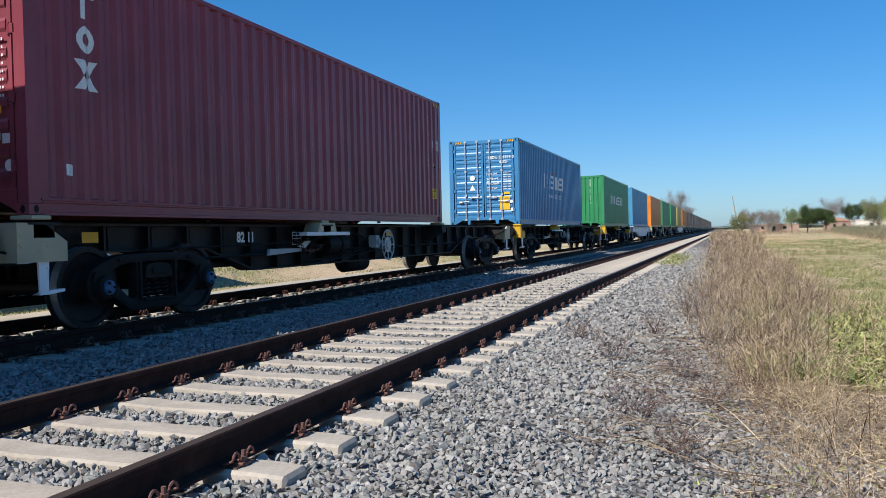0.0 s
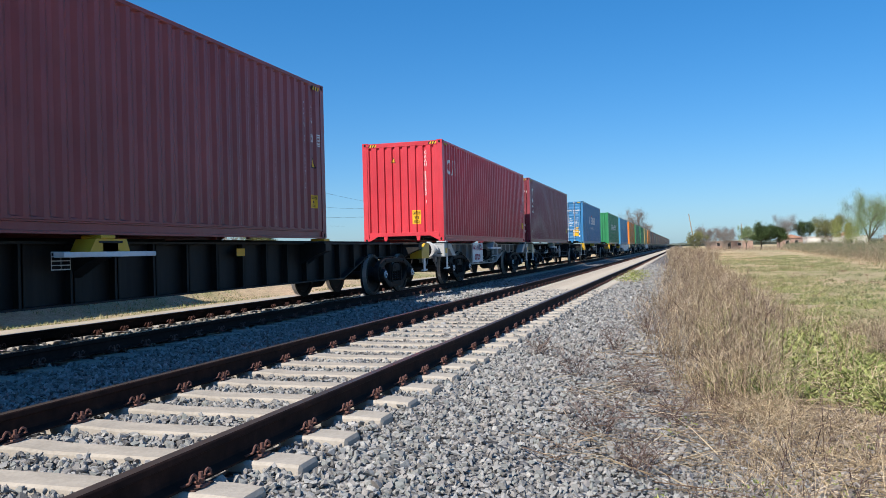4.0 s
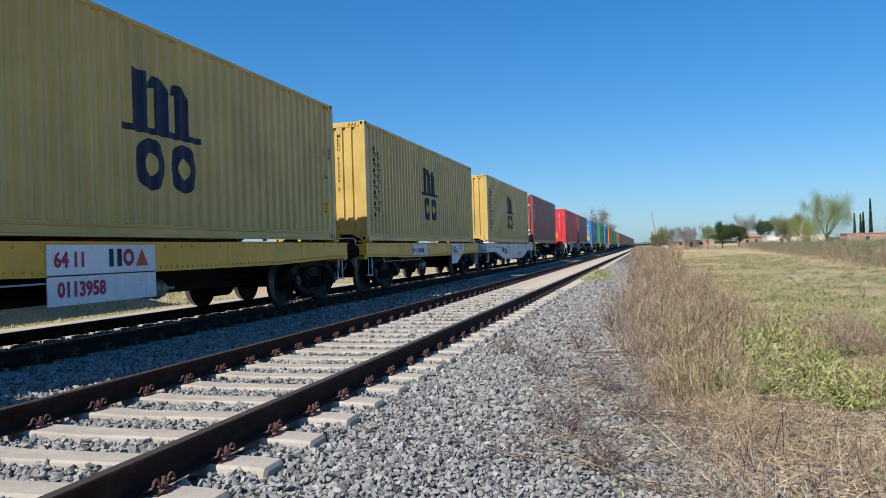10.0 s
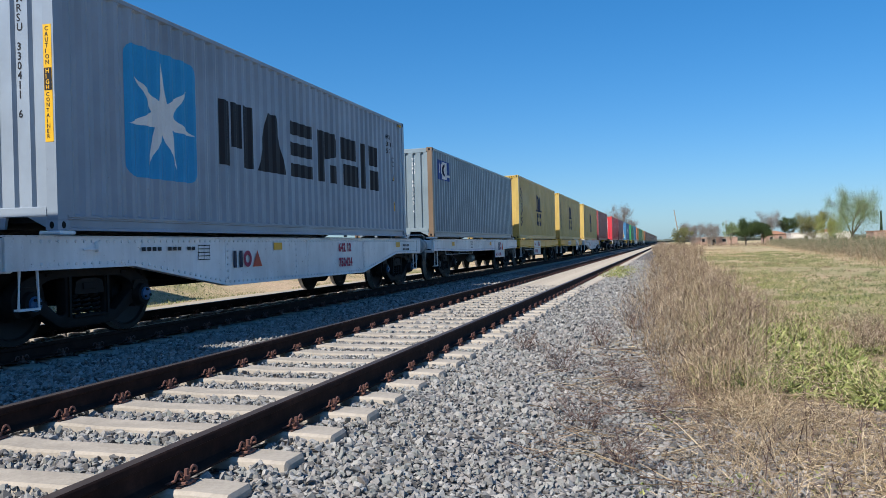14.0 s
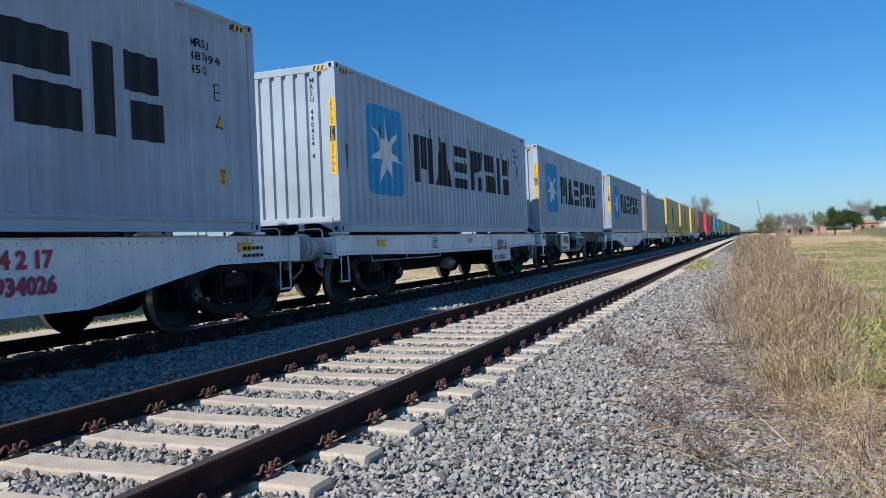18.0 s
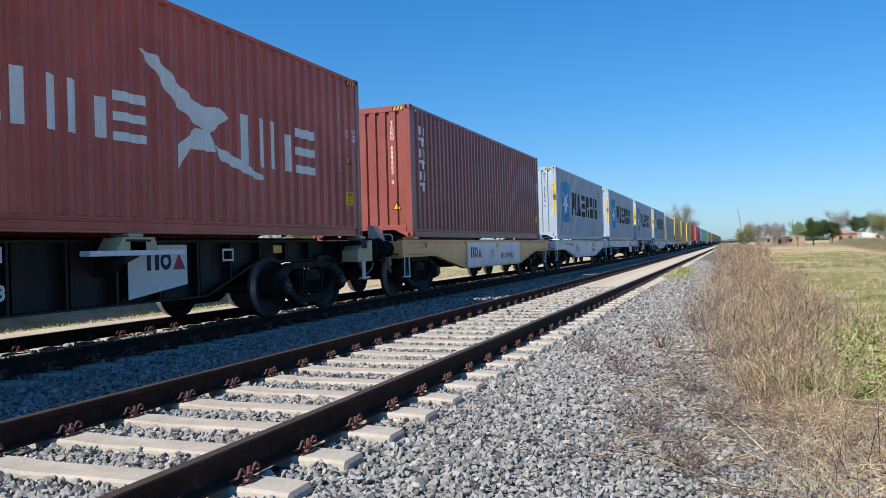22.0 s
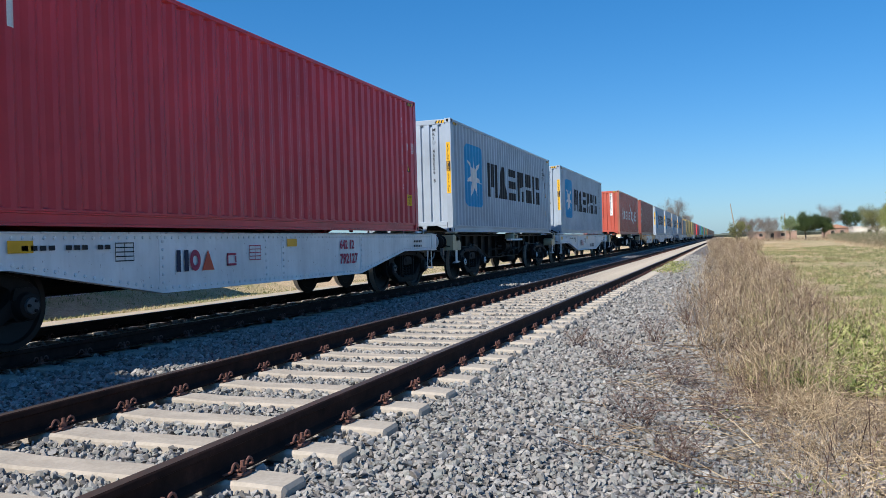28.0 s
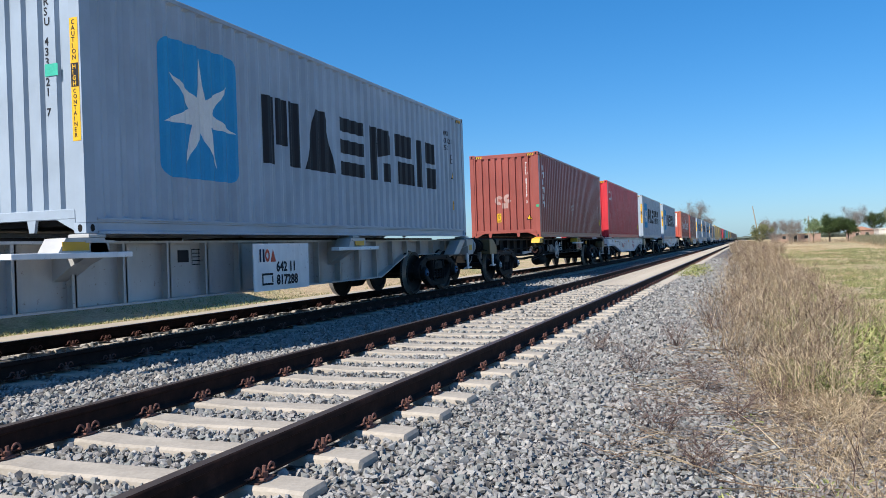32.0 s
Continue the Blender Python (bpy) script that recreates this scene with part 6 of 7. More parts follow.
w = train["star3"][1]
amber(w, 1.2, 6.2)
small_table(w, 3.9, 0.9)
number_plate_board(w, 8.1, 9.75, 0.45, 1.14)
operator_mark(w, 8.55, 0.76, 0.9, 0.28, 1.335)
write_on(w, "wagon_number", "64 2 11 811453", 8.18, 0.52, 0.12, CRIMSON, 1.335)
w = train["star4"][1]
amber(w, 1.01, 6.26, 11.5)
operator_mark(w, 3.63, 0.70, 0.85, 0.26, inks=(plain("faded_blue_marking", (0.06, 0.22, 0.4), 0.6), plain("faded_marking", (0.55, 0.52, 0.52), 0.6), plain("worn_marking", (0.5, 0.5, 0.52), 0.6)))
write_on(w, "wagon_number", "64 2 17", 7.75, 0.9, 0.17, CRIMSON)
write_on(w, "wagon_number", "934026", 7.8, 0.65, 0.17, CRIMSON)
w = train["russet1"][1]
flat_mark(w, "white_panel", rect(3.46, 8.88, 0.485, 1.14), WHITE, 1.322, "white painted panel")
operator_mark(w, 3.75, 0.72, 0.95, 0.28)
amber(w, 6.1, z=0.97)
write_on(w, "wagon_number", "64 2 10 934182", 6.6, 0.66, 0.16, CRIMSON)
small_table(w, 5.6, 0.7)
w = train["star5"][1]
amber(w, -0.67, 5.85, 11.9)
operator_mark(w, 4.05, 0.68, 0.85, 0.26)
small_table(w, 5.25, 0.8)
write_on(w, "wagon_number", "642 12 795153", 6.9, 0.6, 0.15, INK)
w = train["red2"][1]
amber(w, 1.14, 6.25)
operator_mark(w, 3.6, 0.70, 0.78, 0.27)
small_table(w, 5.2, 0.8, ink=CRIMSON)
flat_mark(w, "outlined_box", merged([rect(4.66, 4.88, 0.74, 0.77), rect(4.66, 4.88, 0.88, 0.91), rect(4.66, 4.69, 0.74, 0.91), rect(4.85, 4.88, 0.78, 0.87)]), CRIMSON)
write_on(w, "wagon_number", "642 12", 8.05, 0.92, 0.15, CRIMSON)
write_on(w, "wagon_number", "792127", 8.05, 0.66, 0.17, CRIMSON)
w = train["red1"][1]
number_plate_board(w, 2.8, 4.1, 0.58, 1.19)
write_on(w, "wagon_number", "64 2 19", 2.84, 0.96, 0.155, CRIMSON, 1.335)
operator_mark(w, 3.53, 0.95, 0.54, 0.2, 1.335)
write_on(w, "wagon_number", "007229", 3.0, 0.66, 0.175, CRIMSON, 1.335)
w = train["star7"][1]
number_plate_board(w, 2.86, 4.34, 0.45, 1.12)
operator_mark(w, 3.0, 0.86, 0.42, 0.18, 1.335, (NAVY, VERMILION, VERMILION))
write_on(w, "wagon_number", "642 11", 3.42, 0.72, 0.14, INK, 1.335)
write_on(w, "wagon_number", "817288", 3.42, 0.53, 0.14, INK, 1.335)
flat_mark(w, "outlined_box", merged([rect(3.05, 3.33, 0.53, 0.56), rect(3.05, 3.33, 0.67, 0.7), rect(3.05, 3.08, 0.53, 0.7), rect(3.3, 3.33, 0.57, 0.66)]), INK, 1.335)
flat_mark(w, "dark_panel", rect(1.98, 2.2, 0.9, 1.06), INK, 0.768, "black painted panel")
small_table(w, 2.26, 0.86, 0.768)
for key, rows, y in (("maroon2", ("82 11", "17585"), 4.0), ("russet2", ("82 11", "11720"), 4.2), ("maroon1", ("82 11",), 4.0)):
    w = train[key][1]
    for i, text in enumerate(rows):
        write_on(w, "wagon_number", text, y, 0.92 - 0.2 * i, 0.15, CHALK, 0.905)
    amber(w, y - 3.0, y + 5.5, z=0.96, x=0.905, w=0.25)
    small_table(w, y + 1.6, 0.85, 0.905, CHALK)

w = train["brick"][1]
for text, y, z, size in (("8", 3.55, 0.96, 0.15), ("2", 4.03, 0.98, 0.1), ("1", 4.55, 0.96, 0.15), ("1", 3.5, 0.58, 0.15), ("7", 3.68, 0.58, 0.15), ("3", 3.9, 0.58, 0.15), ("3", 4.55, 0.58, 0.15)):
    write_on(w, "wagon_number", text, y, z, size, CHALK, 0.905)
amber(w, -1.9, 2.65, 9.6, z=0.98, x=0.905, w=0.25)
small_table(w, 0.95, 0.98, 0.905, CHALK)
flat_mark(w, "white_panel", poly([(6.39, 0.46), (7.5, 0.6), (7.5, 1.12), (6.39, 1.12)]), CHALK, 0.884, "white painted panel on the girder")
operator_mark(w, 6.72, 0.8, 0.75, 0.22, 0.888, (NAVY, NAVY, CRIMSON))
flat_mark(w, "outlined_box", merged([rect(8.29, 8.56, 0.88, 0.91), rect(8.29, 8.56, 1.03, 1.06), rect(8.29, 8.32, 0.91, 1.03), rect(8.53, 8.56, 0.91, 1.03)]), CHALK, 0.884)
write_on(train["sand1"][1], "load_lettering", "C 50841  K", 10.05, 1.0, 0.075, INK)
write_on(train["sand1"][1], "load_lettering", "T 19359  K", 10.08, 0.88, 0.075, INK)
for key in ("sand1", "star1", "star4", "star5", "red2"):
    w = train[key][1]
    flat_mark(w, "small_lettering", merged([rect(1.3 + 0.11 * i, 1.38 + 0.11 * i, 1.0, 1.05) for i in range(11) if i not in (4, 8)]), INK, 1.327)
    flat_mark(w, "small_lettering", merged([rect(11.6 + 0.1 * i, 11.67 + 0.1 * i, z, z + 0.045) for i in range(5) for z in (0.9, 1.0)]), INK, 1.327)
    small_table(w, 2.55, 0.86)
flat_mark(train["sand1"][1], "dark_panel", rect(2.95, 3.2, 0.8, 1.02), INK, 1.327, "black painted panel")
w = train["russet2"][1]
flat_mark(w, "painted_board", rect(7.75, 8.85, 0.7, 1.12), CREAM, 0.884, "dirty pale board on the girder")
operator_mark(w, 7.9, 0.78, 0.72, 0.27, 0.888, (NAVY, CRIMSON, CRIMSON))


# ---- beyond the tracks ----
def ribbons(base, way, length, width, droop, rng, segs=2):
    """Thin tapering blades that start at base, go along way and bend down; returns points and quads."""
    n = len(base)
    way = way / np.linalg.norm(way, axis=1)[:, None]
    side = np.cross(way, rng.normal(size=(n, 3)))
    side /= np.linalg.norm(side, axis=1)[:, None] + 1e-9
    rows = []
    for k in range(segs + 1):
        f = k / segs
        mid = base + way * (length * f)[:, None]
        mid[:, 2] -= droop * f * f
        half = (width * (1 - 0.8 * f) / 2)[:, None]
        rows += [mid - side * half, mid + side * half]
    v = np.stack(rows, 1).reshape(-1, 3)
    w = 2 * (segs + 1)
    f = []
    for k in range(segs):
        i = np.arange(n) * w + 2 * k
        f.append(np.stack([i, i + 1, i + 3, i + 2], 1))
    return v, np.concatenate(f)


def gathered(parts):
    vs, fs, k = [], [], 0
    for v, f in parts:
        vs.append(v)
        fs.append(f + k)
        k += len(v)
    return np.concatenate(vs), np.concatenate(fs)


def ground_at(p):
    return np.maximum(land_height(p[:, 0], p[:, 1]), bed_height(p[:, 0]))


def scatter(n, x0, x1, y0, y1, thin=1.0):
    """Places that grow sparser with the distance."""
    u = rng.uniform(size=n)
    y = y0 + (y1 - y0) * u ** (1 + thin)
    return np.column_stack([rng.uniform(x0, x1, n), y])


def on_land(p, dz=0.0):
    return np.column_stack([p, ground_at(p) + dz])


def clumpy(p, scale, cut, shift=0.0):
    """Keeps the places inside irregular patches."""
    val = np.array([noise.noise(Vector((a * scale + shift, b * scale * 0.7, shift))) for a, b in p])
    return p[val > cut]


def weed_field(name, p, lo, hi, twigs, material, label, lean=0.25, width=0.006, fork=0.7):
    """Upright dry weeds: a stem each, with short side twigs on its upper half."""
    n = len(p)
    base = on_land(p, -0.02)
    tall = np.array([0.5 + 0.9 * noise.noise(Vector((a * 0.8, b * 0.45, 9.1))) for a, b in p])
    h = lo + (hi - lo) * np.clip(tall + rng.normal(0, 0.18, n), 0, 1.25)
    way = np.column_stack([rng.normal(0, lean, n), rng.normal(0, lean, n), np.ones(n)])
    far = 1 + np.clip(p[:, 1] - 12, 0, 60) / 22
    out = [ribbons(base, way, h, width * far, h * 0.06, rng, 2)]
    unit = way / np.linalg.norm(way, axis=1)[:, None]
    for k in range(twigs):
        f = rng.uniform(0.25, 0.98, n)
        b2 = base + unit * (h * f)[:, None]
        w2 = unit * 0.7 + np.column_stack([rng.normal(0, fork, n), rng.normal(0, fork, n), rng.uniform(0, 0.5, n)])
        out.append(ribbons(b2, w2, h * rng.uniform(0.12, 0.3, n), width * 0.8 * far, h * 0.03, rng, 1))
    v, f = gathered(out)
    return tagged(new(name, raw_mesh(name, v, f, material)), label, "weeds", kind="stuff")


def litter(name, p, lo, hi, material, label, width=0.005, rise=0.25, lift=0.03):
    """Dead stalks that lie on the ground in all directions."""
    n = len(p)
    base = on_land(p, 0.0)
    base[:, 2] += rng.uniform(0, lift, n)
    a = rng.uniform(0, 2 * math.pi, n)
    way = np.column_stack([np.cos(a), np.sin(a), rng.uniform(0.0, rise, n)])
    ln = rng.uniform(lo, hi, n)
    v, f = ribbons(base, way, ln, np.full(n, width) * (1 + np.clip(p[:, 1] - 8, 0, 40) / 16), ln * rise * 0.45, rng, 2)
    return tagged(new(name, raw_mesh(name, v, f, material)), label, "dead grass", kind="stuff")


def leafy(name, p, lo, hi, leaves, material, label):
    """Low green plants: rosettes of short broad leaves."""
    n = len(p)
    out = []
    for k in range(leaves):
        base = on_land(p, 0.0) + np.column_stack([rng.normal(0, 0.05, n), rng.normal(0, 0.05, n), rng.uniform(0, 0.1, n)])
        a = rng.uniform(0, 2 * math.pi, n)
        way = np.column_stack([np.cos(a), np.sin(a), rng.uniform(0.3, 1.6, n)])
        ln = rng.uniform(lo, hi, n)
        out.append(ribbons(base, way, ln, ln * 0.26 + 0.004, ln * 0.2, rng, 2))
    v, f = gathered(out)
    return tagged(new(name, raw_mesh(name, v, f, material)), label, "plants", kind="stuff")


DRY = blades("dry_stalks", (0.06, 0.034, 0.028), (0.235, 0.165, 0.112), (0.56, 0.45, 0.33), ((0.08, 0.055, 0.034), (0.3, 0.225, 0.14), (0.6, 0.49, 0.33)), 1.3)
SCRUB = blades("scrub_twigs", (0.13, 0.1, 0.065), (0.28, 0.22, 0.15), (0.48, 0.385, 0.27), ((0.11, 0.105, 0.06), (0.22, 0.2, 0.12), (0.38, 0.33, 0.22)), 0.12)
STEM = blades("purple_brown_stems", (0.055, 0.032, 0.03), (0.12, 0.075, 0.065), (0.25, 0.175, 0.14))
STRAW = blades("straw", (0.2, 0.14, 0.085), (0.38, 0.285, 0.175), (0.66, 0.53, 0.36))
MAT = blades("withered_mat", (0.11, 0.078, 0.055), (0.27, 0.2, 0.14), (0.56, 0.45, 0.31))
BROWN = blades("brown_twigs", (0.11, 0.065, 0.045), (0.21, 0.135, 0.09), (0.34, 0.24, 0.16))
GREEN = blades("fresh_leaves", (0.1, 0.125, 0.035), (0.235, 0.265, 0.085), (0.44, 0.43, 0.18))
TURF = blades("pasture_grass", (0.24, 0.165, 0.1), (0.46, 0.335, 0.21), (0.7, 0.53, 0.36), ((0.1, 0.11, 0.045), (0.24, 0.235, 0.1), (0.46, 0.4, 0.22)), 0.4, 0.46)
TUFT = blades("grass_tufts", (0.08, 0.11, 0.04), (0.185, 0.22, 0.085), (0.38, 0.355, 0.175), ((0.12, 0.13, 0.05), (0.26, 0.255, 0.12), (0.46, 0.41, 0.23)), 0.6)

edge = lambda p: p[p[:, 0] > -0.75 + 0.5 * np.sin(p[:, 1] * 0.7) * 0.4 + np.clip(11 - p[:, 1], 0, 6) * 0.28]
band = clumpy(edge(scatter(10500, -0.8, 1.75, 7.3, 75, 0.75)), 1.15, -0.08, 2.0)
band = band[(band[:, 0] < 0.9 + rng.normal(0, 0.25, len(band))) | (band[:, 1] > 13.0 + rng.normal(0, 1.2, len(band)))]
band = band[rng.uniform(size=len(band)) < np.clip(0.35 + (band[:, 0] + 0.7) * 0.9, 0, 1) * np.clip((band[:, 1] - 7.2) / 2.2, 0.12, 1)]
weed_field("leaning_weeds", band[::4] + (0.03, 0.02), 0.25, 0.75, 7, DRY, "leaning and broken dry weeds in the band", 0.65, 0.006)
weed_field("dry_weeds", band, 0.25, 0.86, 8, DRY, "band of tall dry brown weeds along the ballast", 0.3, 0.0066, 0.6)
weed_field("dark_weeds", band[::9] + (-0.04, 0.03), 0.3, 0.95, 9, STEM, "dark stems among the dry weeds", 0.3, 0.0065, 0.6)
weed_field("straw_weeds", clumpy(edge(scatter(2600, -0.2, 2.1, 7.4, 40, 0.8)), 0.7, 0.0, 5.0), 0.2, 0.62, 6, STRAW, "pale straw stalks among the dry weeds")
litter("tangle", clumpy(np.column_stack([rng.uniform(0.2, 2.4, 3000), rng.uniform(6.4, 8.6, 3000)]), 1.0, -0.08, 67.0), 0.15, 0.5, DRY, "tangle of broken brown stalks before the weeds", 0.0045, 0.9, 0.1)
clump = clumpy(np.column_stack([rng.uniform(1.5, 3.1, 2200), rng.uniform(10.6, 13.6, 2200)]), 0.9, -0.02, 61.0)
weed_field("dry_clump", clump, 0.15, 0.5, 8, DRY, "tangled clump of dry brown weeds beside the band", 0.45)
far_band = scatter(5000, -1.3, 3.2, 75, 190, 0.4)
weed_field("far_weeds", far_band, 0.5, 1.1, 5, DRY, "dry weeds along the track in the distance", width=0.008)
litter("dead_grass", clumpy(clumpy(scatter(21000, -0.1, 5.0, 3.2, 12, 0.2), 0.8, -0.12), 3.0, -0.1, 41.0), 0.05, 0.19, MAT, "matted dead grass on the stony verge", 0.006, 0.6)
short = lambda p: p[p[:, 1] < np.interp(p[:, 0], [0.0, 0.8, 1.6], [9.5, 8.6, 7.7]) + rng.normal(0, 0.35, len(p))]
litter("yellow_straw", clumpy(short(scatter(9000, 0.0, 4.6, 3.2, 9.5, 0.2)), 0.9, -0.05, 17.0), 0.06, 0.3, STRAW, "yellow straw lying on the verge", 0.0058, 0.6, 0.05)
heaps = np.column_stack([rng.uniform(0.1, 2.4, 44), rng.uniform(4.0, 7.9, 44)])
weed_field("straw_heaps", np.repeat(heaps, 46, 0) + rng.normal(0, 0.14, (44 * 46, 2)), 0.08, 0.34, 3, STRAW, "heaps of pale bent straw on the verge", 1.3, 0.0058, 0.5)
weed_field("single_stems", scatter(150, -0.2, 2.8, 4.4, 8.6, 0.2), 0.12, 0.42, 5, STEM, "single dark stems standing in the verge", 0.25, 0.007, 0.4)
fallen = np.column_stack([rng.normal(-0.25, 0.45, 170), rng.uniform(4.6, 10.5, 170)])
litter("fallen_stalks", fallen, 0.35, 0.95, DRY, "long fallen stalks lying across the edge of the stones", 0.0085, 0.22, 0.05)
litter("broken_stems", clumpy(scatter(4200, 0.0, 4.2, 3.4, 9.5, 0.2), 0.9, -0.05, 19.0), 0.08, 0.4, STEM, "broken dark stems lying in the straw", 0.0042, 0.9, 0.06)
weed_field("straw_stubble", clumpy(scatter(5200, 0.2, 4.6, 3.6, 9.0, 0.2), 1.0, -0.05, 47.0), 0.04, 0.2, 3, STRAW, "short upright straw on the stony verge", 0.5, 0.0036)
weed_field("short_stubble", clumpy(scatter(7000, 0.0, 4.6, 3.4, 10.5, 0.2), 1.2, -0.05, 43.0), 0.05, 0.26, 4, MAT, "short upright stubble on the stony verge", 0.3, 0.0038)
litter("loose_stalks", clumpy(scatter(5200, -1.0, 2.2, 4.0, 12, 0.3), 1.1, 0.02, 7.0), 0.12, 0.5, DRY, "fallen brown stalks across the stones", 0.0045, 0.5)
litter("pale_mat", scatter(1300, 0.2, 1.4, 7.2, 10.5, 0.0), 0.2, 0.6, STRAW, "flattened pale straw at the foot of the weeds", 0.005, 0.35, 0.12)
fresh = clumpy(clumpy(scatter(19000, 0.9, 5.0, 7.4, 15, 0.8), 0.6, -0.15, 3.0), 2.2, -0.12, 13.0)
fresh = fresh[fresh[:, 1] > 8.3 + 0.7 * np.sin(2.3 * fresh[:, 0]) + rng.normal(0, 0.35, len(fresh))]
leafy("green_weeds", fresh, 0.03, 0.085, 8, GREEN, "bright green low weeds behind the dry ones")
leafy("band_greens", clumpy(scatter(9000, 0.3, 2.0, 7.8, 30, 0.6), 1.3, 0.04, 21.0), 0.05, 0.15, 7, GREEN, "green shoots among the dry weeds")
leafy("small_sprouts", clumpy(scatter(150, -0.2, 2.4, 3.6, 9, 0.2), 1.2, 0.1, 11.0), 0.02, 0.045, 8, GREEN, "small green sprouts between the stones")
turf = scatter(230000, 1.4, 40, 9, 130, 1.1)
turf = turf[turf[:, 0] < 2 + turf[:, 1] * 0.42]
soft = np.array([noise.noise(Vector((a * 0.13 + 31, b * 0.1, 3.0))) for a, b in turf])
turf = clumpy(turf[soft + rng.normal(0, 0.22, len(soft)) > -0.12], 0.9, -0.3, 37.0)
# trodden earth before the scrub keeps only a few blades
bare = turf[:, 0] - 11.5 - (turf[:, 1] - 45) * 0.066
turf = turf[(bare < -6.5) | (rng.uniform(size=len(turf)) < 0.16 + 0.1 * np.clip(-bare - 4, 0, 2.5))]
base = on_land(turf)
v, f = ribbons(base, np.column_stack([rng.normal(0, 0.5, len(turf)), rng.normal(0, 0.5, len(turf)), np.ones(len(turf))]), rng.uniform(0.04, 0.14, len(turf)), 0.004 + turf[:, 1] * 0.0003, np.full(len(turf), 0.01), rng, 1)
tagged(new("pasture_grass", raw_mesh("pasture_grass", v, f, TURF)), "short patchy green and tan pasture grass", "grass", kind="stuff")
heart = clumpy(scatter(6500, 1.8, 32, 9.5, 95, 0.9), 0.2, -0.12, 53.0)
heart = heart[heart[:, 0] < 5.0 + heart[:, 1] * 0.08 + rng.normal(0, 1.2, len(heart))]
p = np.repeat(heart, 34, 0) + rng.normal(0, 1, (len(heart) * 34, 2)) * np.repeat(rng.uniform(0.08, 0.34, len(heart)), 34)[:, None] * (1.3, 1.0)
v, f = ribbons(on_land(p), np.column_stack([rng.normal(0, 0.7, len(p)), rng.normal(0, 0.7, len(p)), np.ones(len(p))]), rng.uniform(0.05, 0.18, len(p)), 0.005 + p[:, 1] * 0.00035, np.full(len(p), 0.02), rng, 1)
tagged(new("grass_tufts", raw_mesh("grass_tufts", v, f, TUFT)), "green tufts of grass scattered in the pasture", "grass", kind="stuff")
p = clumpy(np.column_stack([rng.normal(3.1, 0.8, 26000), 8.6 + 26 * rng.uniform(0, 1, 26000) ** 1.6]), 1.3, -0.02, 71.0)
p = p[(p[:, 0] > 1.7) & (p[:, 1] > 9.3 + rng.normal(0, 0.4, len(p)))]
v, f = ribbons(on_land(p), np.column_stack([rng.normal(0, 0.8, len(p)), rng.normal(0, 0.8, len(p)), np.ones(len(p))]), rng.uniform(0.03, 0.11, len(p)), 0.008 + p[:, 1] * 0.0003, np.full(len(p), 0.03), rng, 2)
tagged(new("green_strip", raw_mesh("green_strip", v, f, GREEN)), "strip of fresh green weeds behind the dry band", "weeds", kind="stuff")
heart = scatter(1500, 2.6, 34, 11, 80, 0.7)
heart = heart[heart[:, 0] < 4 + heart[:, 1] * 0.3]
leafy("field_weeds", np.repeat(heart, 7, 0) + rng.normal(0, 0.13, (len(heart) * 7, 2)), 0.035, 0.09, 6, blades("field_weed_leaves", (0.08, 0.1, 0.045), (0.17, 0.19, 0.085), (0.32, 0.31, 0.16)), "dull green weeds in clumps over the pasture")
tuft = scatter(170, 4, 30, 22, 75, 0.5)
litter("field_tufts", np.repeat(tuft, 26, 0) + rng.normal(0, 0.16, (170 * 26, 2)), 0.1, 0.28, BROWN, "dark dry tufts in the pasture", 0.007, 2.0, 0.05)
left_turf = clumpy(scatter(42000, -26, -13.7, 9, 45, 0.3), 0.3, -0.35)
v, f = ribbons(on_land(left_turf), np.column_stack([rng.normal(0, 0.5, len(left_turf)), rng.normal(0, 0.5, len(left_turf)), np.ones(len(left_turf))]), rng.uniform(0.04, 0.12, len(left_turf)), np.full(len(left_turf), 0.02), np.full(len(left_turf), 0.01), rng, 1)
tagged(new("roadside_grass", raw_mesh("roadside_grass", v, f, TUFT)), "short green grass beyond the train", "grass", kind="stuff")


# ---- single dry shrubs at the stones' edge ----
def dry_shrub(x, y, size, label):
    n = 34
    out = []
    a = rng.uniform(0, 2 * math.pi, n)
    root = np.array([[x, y, float(np.maximum(bed_height(x), land_height(x, y))) - 0.01]])
    way = np.column_stack([np.cos(a), np.sin(a), rng.uniform(0.5, 2.4, n)])
    ln = size * rng.uniform(0.5, 1.0, n)
    out.append(ribbons(np.repeat(root, n, 0) + rng.normal(0, 0.04, (n, 3)) * (1, 1, 0), way, ln, np.full(n, 0.005), ln * 0.15, rng, 2))
    unit = way / np.linalg.norm(way, axis=1)[:, None]
    for k in range(9):
        f = rng.uniform(0.3, 1.0, n)
        b2 = root + unit * (ln * f)[:, None]
        b2[:, 2] -= ln * 0.15 * f * f
        out.append(ribbons(b2, unit * 0.6 + rng.normal(0, 0.6, (n, 3)), ln * rng.uniform(0.15, 0.4, n), np.full(n, 0.0034), ln * 0.03, rng, 1))
    v, f = gathered(out)
    return tagged(new("dry_shrub", raw_mesh("dry_shrub", v, f, STEM)), label, "shrub", "dry shrubs on the stones")


for x, y, s in ((-1.6, 9.0, 0.36), (-1.03, 7.9, 0.5), (-0.6, 5.8, 0.56), (-0.83, 10.1, 0.52), (-0.3, 5.0, 0.4), (-0.1, 6.6, 0.48), (-0.42, 7.6, 0.5), (0.3, 7.3, 0.5), (-0.5, 12.6, 0.6)):
    dry_shrub(x, y, s, "bare brown dry shrub on the edge of the stones")


